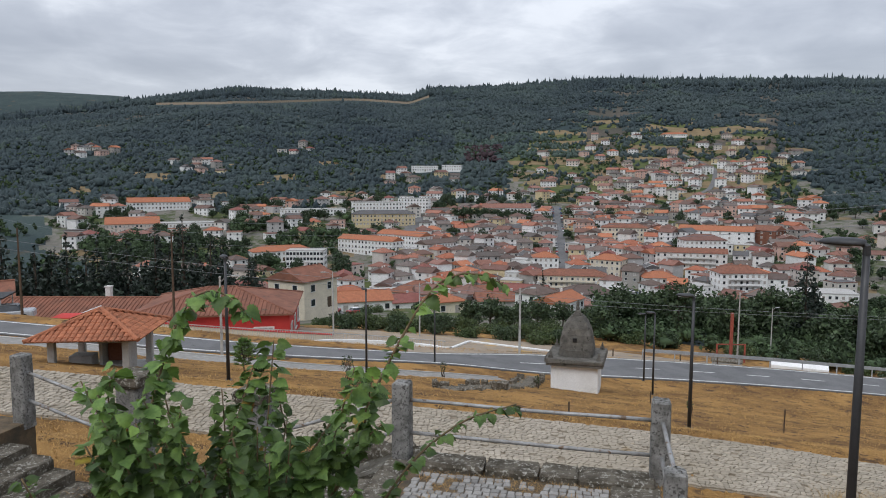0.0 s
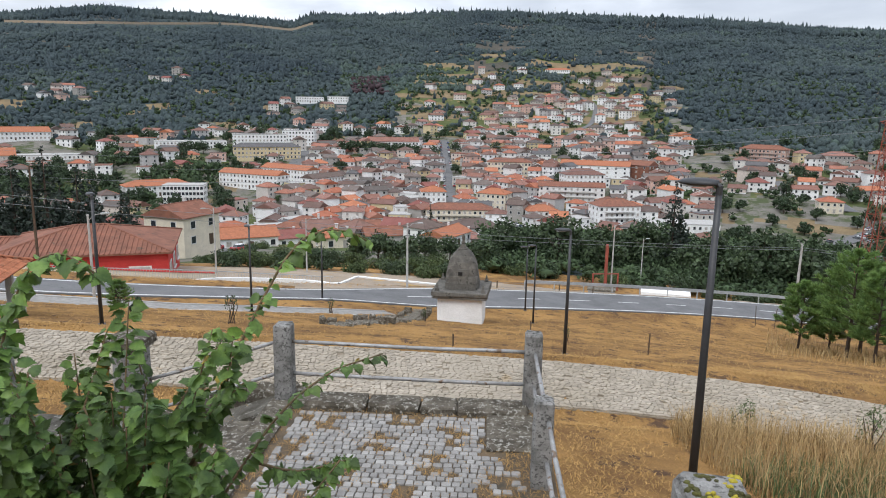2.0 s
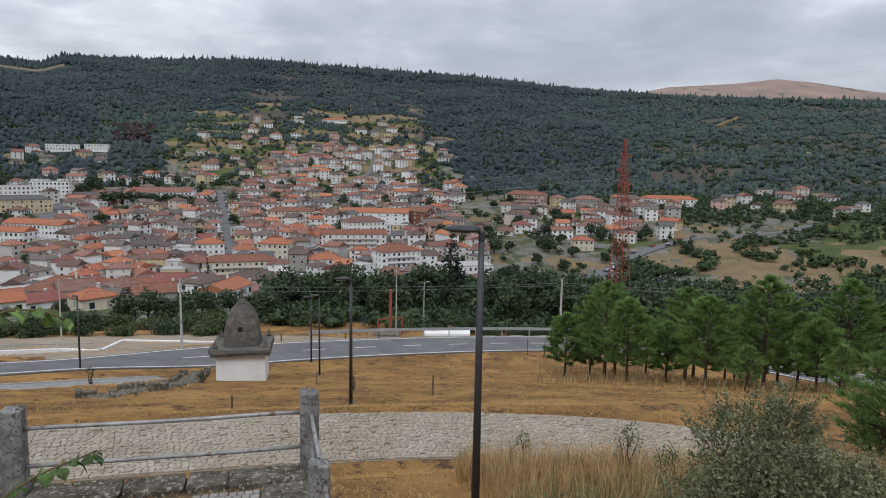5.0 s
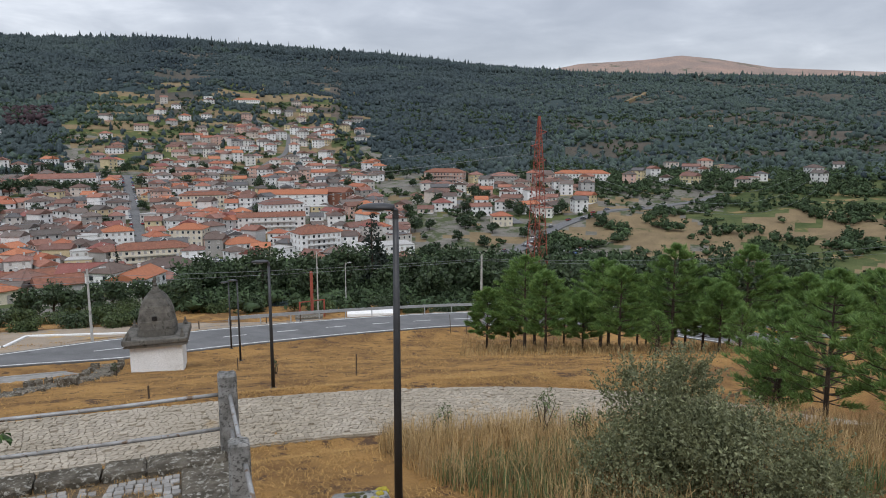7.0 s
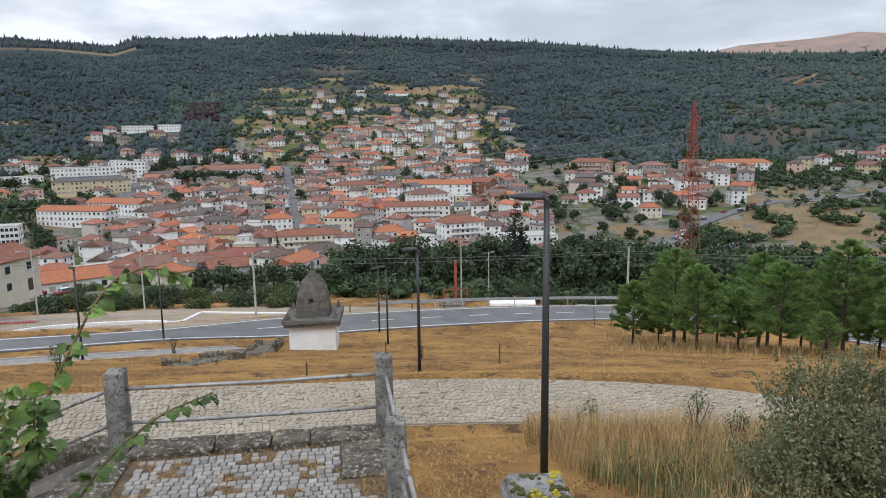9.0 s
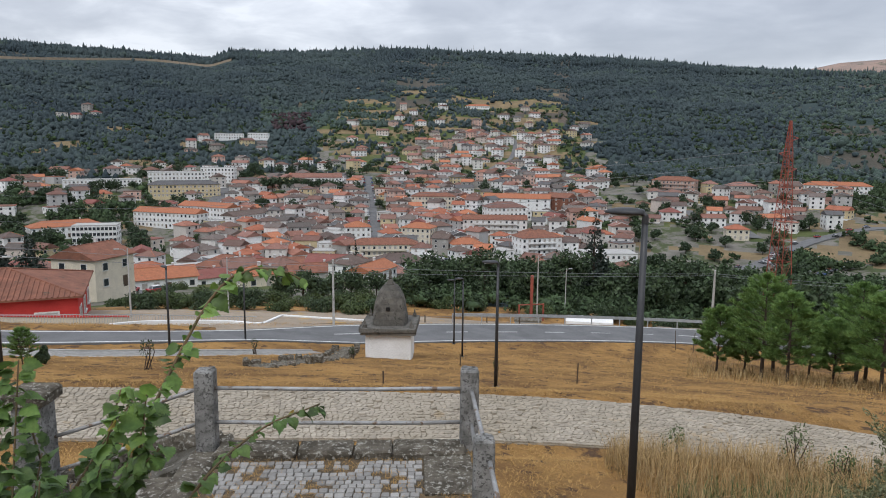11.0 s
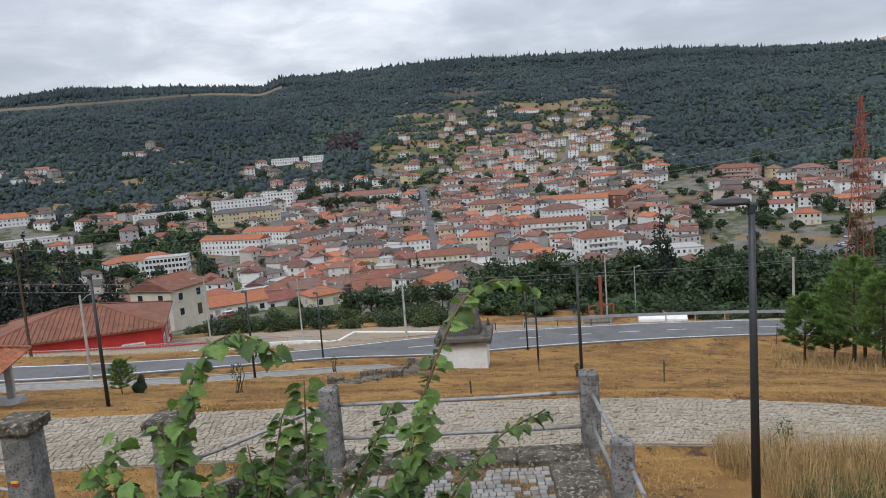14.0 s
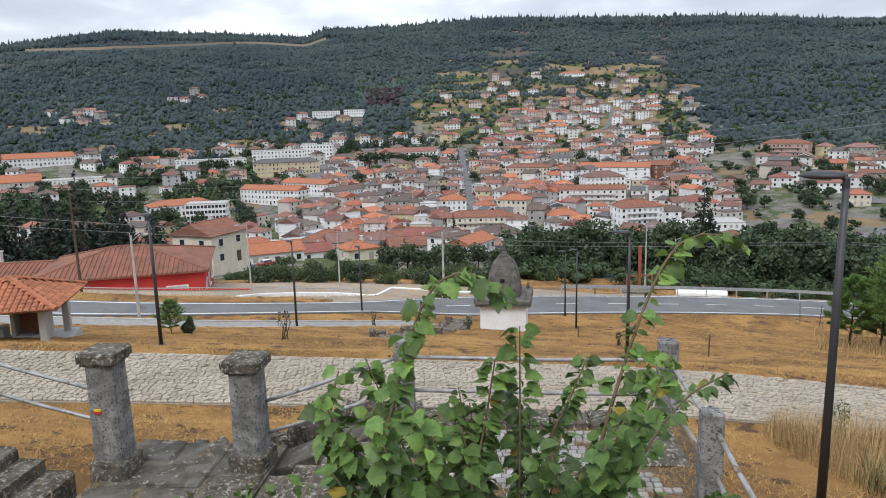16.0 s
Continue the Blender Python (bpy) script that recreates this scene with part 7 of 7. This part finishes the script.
def branch(pts, r0, leaves, size, spread=0.05, droop=0.3):
    leaves, size = int(leaves * 6.2), size * 0.48
    pts = [Vector((p[0] - 0.04, p[1] + 0.27, 3.98 - (4.0 - p[2]) * 1.1)) for p in pts]
    sm = curve_points([tuple(p) for p in pts], 0.06)
    rad = [r0 * (1 - 0.8 * i / (len(sm) - 1)) + 0.0012 for i in range(len(sm))]
    part("branch", Geo().tube([Vector(p) - BASE for p in sm], rad, 7), STEM, hazel, smooth=True)
    branches.append((sm, leaves, size, spread, droop))


# main stems, each from the foot up
branch(((-0.80, 2.2, 1.0), (-0.95, 2.2, 2.2), (-1.16, 2.24, 2.9), (-1.1, 2.28, 3.28), (-1.02, 2.3, 3.49), (-0.95, 2.3, 3.57), (-0.86, 2.3, 3.58), (-0.76, 2.3, 3.51)), 0.011, 44, 0.115)
branch(((-0.85, 2.2, 1.6), (-1.2, 2.25, 2.7), (-1.31, 2.3, 3.15), (-1.28, 2.3, 3.32)), 0.007, 26, 0.12)
branch(((-0.75, 2.25, 1.8), (-0.62, 2.3, 2.8), (-0.4, 2.3, 3.02), (-0.26, 2.3, 3.14)), 0.007, 24, 0.1)
branch(((-0.72, 2.25, 1.0), (-0.62, 2.3, 2.2), (-0.45, 2.4, 2.9), (-0.22, 2.58, 3.38), (-0.06, 2.66, 3.58), (0.1, 2.68, 3.60), (0.2, 2.7, 3.55)), 0.013, 34, 0.095)
branch(((-0.70, 2.25, 1.2), (-0.52, 2.35, 2.35), (-0.25, 2.55, 2.82), (0.0, 2.72, 3.0), (0.26, 2.88, 3.04)), 0.011, 26, 0.085)
branch(((-0.85, 2.2, 1.2), (-1.05, 2.15, 2.3), (-1.15, 2.1, 2.85), (-1.3, 2.12, 3.1)), 0.010, 26, 0.1)
branch(((-0.78, 2.3, 1.2), (-0.72, 2.45, 2.3), (-0.66, 2.48, 2.85), (-0.72, 2.5, 3.2)), 0.010, 30, 0.09)
branch(((-0.74, 2.2, 1.3), (-0.66, 2.05, 2.2), (-0.62, 1.98, 2.8), (-0.7, 1.95, 3.2)), 0.011, 28, 0.1)
branch(((-0.88, 2.25, 1.3), (-1.2, 2.25, 2.1), (-1.42, 2.2, 2.6), (-1.6, 2.2, 2.95)), 0.011, 26, 0.095)
branch(((-0.72, 2.3, 1.3), (-0.4, 2.3, 2.1), (-0.12, 2.35, 2.55), (0.08, 2.42, 2.78)), 0.010, 26, 0.085)
branch(((-0.5, 2.38, 2.8), (-0.36, 2.36, 3.05), (-0.3, 2.3, 3.3)), 0.006, 14, 0.085)
branch(((-0.95, 2.22, 2.8), (-0.85, 2.3, 3.05), (-0.78, 2.4, 3.3)), 0.006, 16, 0.095)
branch(((-0.62, 2.5, 2.9), (-0.48, 2.58, 3.1), (-0.4, 2.66, 3.2)), 0.006, 14, 0.08)
branch(((-0.3, 2.5, 2.75), (-0.1, 2.5, 2.7), (0.12, 2.55, 2.72)), 0.006, 14, 0.08)
branch(((-0.85, 2.2, 1.6), (-1.1, 2.2, 2.5), (-1.28, 2.22, 3.12)), 0.009, 26, 0.1)
branch(((-0.85, 2.2, 1.6), (-1.08, 2.15, 2.6), (-0.98, 2.2, 3.22)), 0.009, 26, 0.1)
branch(((-0.9, 2.2, 1.6), (-1.25, 2.2, 2.3), (-1.52, 2.25, 2.86)), 0.009, 24, 0.1)
for k in range(84):
    a = hz.uniform(0, 6.28)
    L = hz.uniform(0.25, 0.6)
    z0 = hz.uniform(1.9, 2.85)
    tip = (-0.78 + math.cos(a) * L * 1.0, 2.2 + math.sin(a) * L * 0.65, z0 + hz.uniform(0.3, 0.6))
    branch(((-0.76, 2.22, z0 - 0.4), (-0.77 + math.cos(a) * L * 0.6, 2.21 + math.sin(a) * L * 0.3, z0 + 0.1), tip), 0.005, 17, hz.choice((0.075, 0.09, 0.11)), 0.12)

KINDS = [leaf_mesh(s, 1.0, HAZEL).mesh("leaf", HAZEL, smooth=True) for s in range(6)]
OLD_KINDS = [leaf_mesh(s, 1.0, HAZEL_OLD).mesh("leaf", HAZEL_OLD, smooth=True) for s in range(9, 11)]
rest = Geo()
spots_ = []
for sm, count, size, spread, droop in branches:
    for i in range(count):
        t = 0.22 + 0.78 * (i + hz.random()) / count
        j = t * (len(sm) - 1)
        p = Vector(sm[int(j)]).lerp(Vector(sm[min(int(j) + 1, len(sm) - 1)]), j % 1)
        d = (Vector(sm[min(int(j) + 2, len(sm) - 1)]) - Vector(sm[max(int(j) - 1, 0)])).normalized()
        spots_.append((p, d, size * hz.choice((0.55, 0.75, 0.95, 1.15, 1.35)) * hz.uniform(0.85, 1.1), i, spread, droop))
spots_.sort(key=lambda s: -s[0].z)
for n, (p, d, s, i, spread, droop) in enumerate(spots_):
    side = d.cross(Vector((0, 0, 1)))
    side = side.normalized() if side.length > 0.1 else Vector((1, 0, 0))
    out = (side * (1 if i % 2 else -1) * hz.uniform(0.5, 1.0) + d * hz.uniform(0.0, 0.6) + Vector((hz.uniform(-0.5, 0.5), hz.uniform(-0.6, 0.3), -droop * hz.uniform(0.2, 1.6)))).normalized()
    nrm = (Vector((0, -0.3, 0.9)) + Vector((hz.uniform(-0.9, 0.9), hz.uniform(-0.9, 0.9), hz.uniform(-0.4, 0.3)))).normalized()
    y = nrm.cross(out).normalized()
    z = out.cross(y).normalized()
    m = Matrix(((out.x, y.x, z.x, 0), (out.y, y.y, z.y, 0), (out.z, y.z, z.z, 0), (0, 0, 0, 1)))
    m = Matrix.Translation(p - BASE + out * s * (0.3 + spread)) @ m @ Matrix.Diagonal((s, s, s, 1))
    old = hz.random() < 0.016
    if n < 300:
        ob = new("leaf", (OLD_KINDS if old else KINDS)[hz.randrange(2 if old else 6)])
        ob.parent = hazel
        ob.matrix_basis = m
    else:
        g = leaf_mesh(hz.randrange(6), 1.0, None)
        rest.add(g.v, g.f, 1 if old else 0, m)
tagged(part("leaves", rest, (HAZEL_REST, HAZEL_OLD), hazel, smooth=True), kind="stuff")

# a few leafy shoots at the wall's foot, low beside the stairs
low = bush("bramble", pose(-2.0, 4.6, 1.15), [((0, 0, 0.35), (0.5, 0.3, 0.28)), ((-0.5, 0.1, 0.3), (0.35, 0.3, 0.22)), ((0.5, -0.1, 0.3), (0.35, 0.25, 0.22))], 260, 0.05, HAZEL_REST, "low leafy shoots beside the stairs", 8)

# ---- paving stones, last ----
def pebble(g, ring, top, low, jig=0.0, slot=0):
    """A paving stone from its outline: flat top with a softened edge, sides down to low."""
    n = len(ring)
    cx, cy = sum(p[0] for p in ring) / n, sum(p[1] for p in ring) / n
    inner = [(cx + (x - cx) * 0.9, cy + (y - cy) * 0.9) for x, y in ring]
    v = [(x, y, low) for x, y in ring] + [(x, y, top - 0.012) for x, y in ring] + [(x, y, top + rnd.uniform(-jig, jig)) for x, y in inner]
    f = [(i, (i + 1) % n, n + (i + 1) % n, n + i) for i in range(n)] + [(n + i, n + (i + 1) % n, 2 * n + (i + 1) % n, 2 * n + i) for i in range(n)] + [tuple(range(2 * n, 3 * n))]
    return g.add(v, f, slot)


# crazy-paved lane
lane_pts = np.array([p for p in LANE_PTS if -34 < p[0] < 24])
lane_run = np.concatenate(([0], np.cumsum(np.hypot(*np.diff(lane_pts[:, :2], axis=0).T))))
lane_q = side_normals(lane_pts)


def lane_at(s, w):
    x, y, z = (np.interp(s, lane_run, lane_pts[:, k]) for k in range(3))
    qx, qy = (np.interp(s, lane_run, lane_q[:, k]) for k in range(2))
    return x + qx * w, y + qy * w, z


lane_bed = bpy.data.objects["lane_bed"]
S, Wd = 0.152, 0.127
ns, nw = int(lane_run[-1] / S), int(3.5 / Wd)
grid = {}
for i in range(ns + 1):
    for j in range(nw + 1):
        shift = 0.5 * S if j % 2 else 0.0
        grid[i, j] = (i * S + shift + rnd.uniform(-0.055, 0.055), -1.75 + j * 3.5 / nw + rnd.uniform(-0.042, 0.042) * (0.6 if j in (0, nw) else 1))
rest = Geo()
singles = 0
for i in range(ns):
    for j in range(nw):
        if rnd.random() < 0.03:
            continue
        q4 = [grid[i, j], grid[i + 1, j], grid[i + 1, j + 1], grid[i, j + 1]]
        cs_ = (sum(p[0] for p in q4) / 4, sum(p[1] for p in q4) / 4)
        ring = []
        for k in range(4):
            a, b, c = q4[k - 1], q4[k], q4[(k + 1) % 4]
            cut = rnd.uniform(0.06, 0.3)
            for e in (a, c):
                ring.append((b[0] + (e[0] - b[0]) * cut, b[1] + (e[1] - b[1]) * cut))
        out_ = []
        zs = 0
        for s, w in ring:
            s2, w2 = cs_[0] + (s - cs_[0]) * 0.955, cs_[1] + (w - cs_[1]) * 0.95
            x, y, z = lane_at(s2, w2)
            out_.append((x, y))
            zs = z
        top_ = zs + 0.018 + rnd.uniform(-0.008, 0.010)
        mx = out_[0][0]
        if 2.0 < mx < 3.9 and singles < 300:
            g = Geo()
            pebble(g, out_, top_, zs - 0.06)
            part("stone", g, LANE_STONE, lane_bed)
            singles += 1
        else:
            pebble(rest, out_, top_, zs - 0.06)
tagged(part("stones", rest, LANE_STONE, lane_bed), kind="stuff")

# small granite cobbles on the landing, in rows, some lost under straw
rest = Geo()
singles = 0
cob = []
size = 0.102
rows_ = int(5.2 / size)
for r in range(rows_):
    x = 0.3 + rnd.uniform(0, 0.05)
    y = -0.42 - r * size
    while x < 3.28:
        w = size * rnd.uniform(0.85, 1.2)
        if not (x > 2.72 and y > -1.35) and x + w < 3.3:
            cob.append((x + w / 2, y - size / 2, w))
        x += w
for cx, cy, w in cob:
    bald = wobble(cx * 1.0, cy * 1.0, 1.1, 3) + 0.6 * wobble(cx, cy, 0.45, 5)
    if bald > 0.5 or (cx > 3.0 and rnd.random() < 0.6) or (bald > 0.3 and rnd.random() < 0.3):
        continue
    hx, hy = w / 2 - 0.005, size / 2 - 0.005
    ring = [(cx + sx * hx + rnd.uniform(-0.005, 0.005), cy + sy * hy + rnd.uniform(-0.005, 0.005)) for sx, sy in ((-0.8, -1), (0.8, -1), (1, -0.8), (1, 0.8), (0.8, 1), (-0.8, 1), (-1, 0.8), (-1, -0.8))]
    top_ = 0.078 + rnd.uniform(-0.006, 0.008)
    if singles < 300 and -2.0 < cy < -0.3:
        g = Geo()
        pebble(g, ring, top_, 0.03)
        part("cobble", g, COBBLE, plat)
        singles += 1
    else:
        pebble(rest, ring, top_, 0.03)
tagged(part("cobbles", rest, COBBLE_REST, plat), kind="stuff")

# dry grass in the joints and lost patches, and round the stairs
n = 16000
u, v = veg.uniform(0.15, 3.5, n), veg.uniform(-5.2, -0.05, n)
bald = wobble(u, v, 1.1, 3) + 0.6 * wobble(u, v, 0.45, 5)
ok = (bald > 0.34 + veg.normal(0, 0.12, n)) | (veg.random(n) < 0.06) | ((v > -0.5) & (v < -0.3) & (veg.random(n) < 0.5)) | ((u > 3.05) & (veg.random(n) < 0.6))
u, v = u[ok], v[ok]
ca, sa = math.cos(radians(-9.8)), math.sin(radians(-9.8))
x, y = -1.05 + u * ca - v * sa, 9.38 + u * sa + v * ca
blades("straw", x, y, veg.uniform(0.02, 0.06, len(x)), veg.uniform(0.002, 0.004, len(x)), veg.uniform(1.0, 3.5, len(x)), STRAW_SHORT, "dry straw caught between the cobbles", z=np.full(len(x), 0.062))
n = 2600
u, v = veg.uniform(-6.2, 0.1, n), veg.uniform(-3.5, -0.1, n)
ok = (wobble(u, v, 1.3, 7) > 0.35) & ((u > -2.0) | (u < -4.2))
u, v = u[ok], v[ok]
x, y = -1.05 + u * ca - v * sa, 9.38 + u * sa + v * ca
zz = np.where(u > -2, -0.47 + np.floor((u + 1.72) / 0.38) * 0.16, -0.47 + np.floor((-4.35 - u) / 0.38) * 0.16)
blades("straw", x, y, veg.uniform(0.03, 0.09, len(x)), veg.uniform(0.002, 0.004, len(x)), veg.uniform(1.0, 3.0, len(x)), STRAW_SHORT, "dry straw lying on the stair treads", z=np.clip(zz, -0.47, 0.05))
n = 9000
u, v = veg.uniform(-4.12, -1.88, n), veg.uniform(-4.5, 0.45, n)
edge_ = np.minimum(u + 4.15, -1.85 - u)
ok = (wobble(u, v, 0.9, 9) + 0.6 * wobble(u, v, 0.35, 4) > 0.55) | (edge_ < 0.12 + 0.1 * wobble(u, v, 0.5, 2))
u, v = u[ok], v[ok]
x, y = -1.05 + u * ca - v * sa, 9.38 + u * sa + v * ca
blades("straw", x, y, veg.uniform(0.02, 0.06, len(x)), veg.uniform(0.002, 0.004, len(x)), veg.uniform(1.0, 3.5, len(x)), STRAW_SHORT, "dry straw blown over the stair landing", z=np.full(len(x), -0.652))

# broken flagstones and lichened slabs on the stair landing
for i in range(11):
    for j in range(3):
        if rnd.random() < 0.2:
            continue
        sx, sy = rnd.uniform(0.6, 0.74), rnd.uniform(0.52, 0.64)
        g = Geo()
        stone_block(g, -3.75 + j * 0.76 + rnd.uniform(-0.04, 0.04), 0.2 - i * 0.66 + rnd.uniform(-0.04, 0.04), -0.75, sx, sy, 0.115 + rnd.uniform(0, 0.02), rz=rnd.uniform(-4, 4), cut=0.02, jig=0.012)
        part("flagstone", g, DARK_GRANITE if rnd.random() < 0.4 else WORN_CONCRETE, landing)
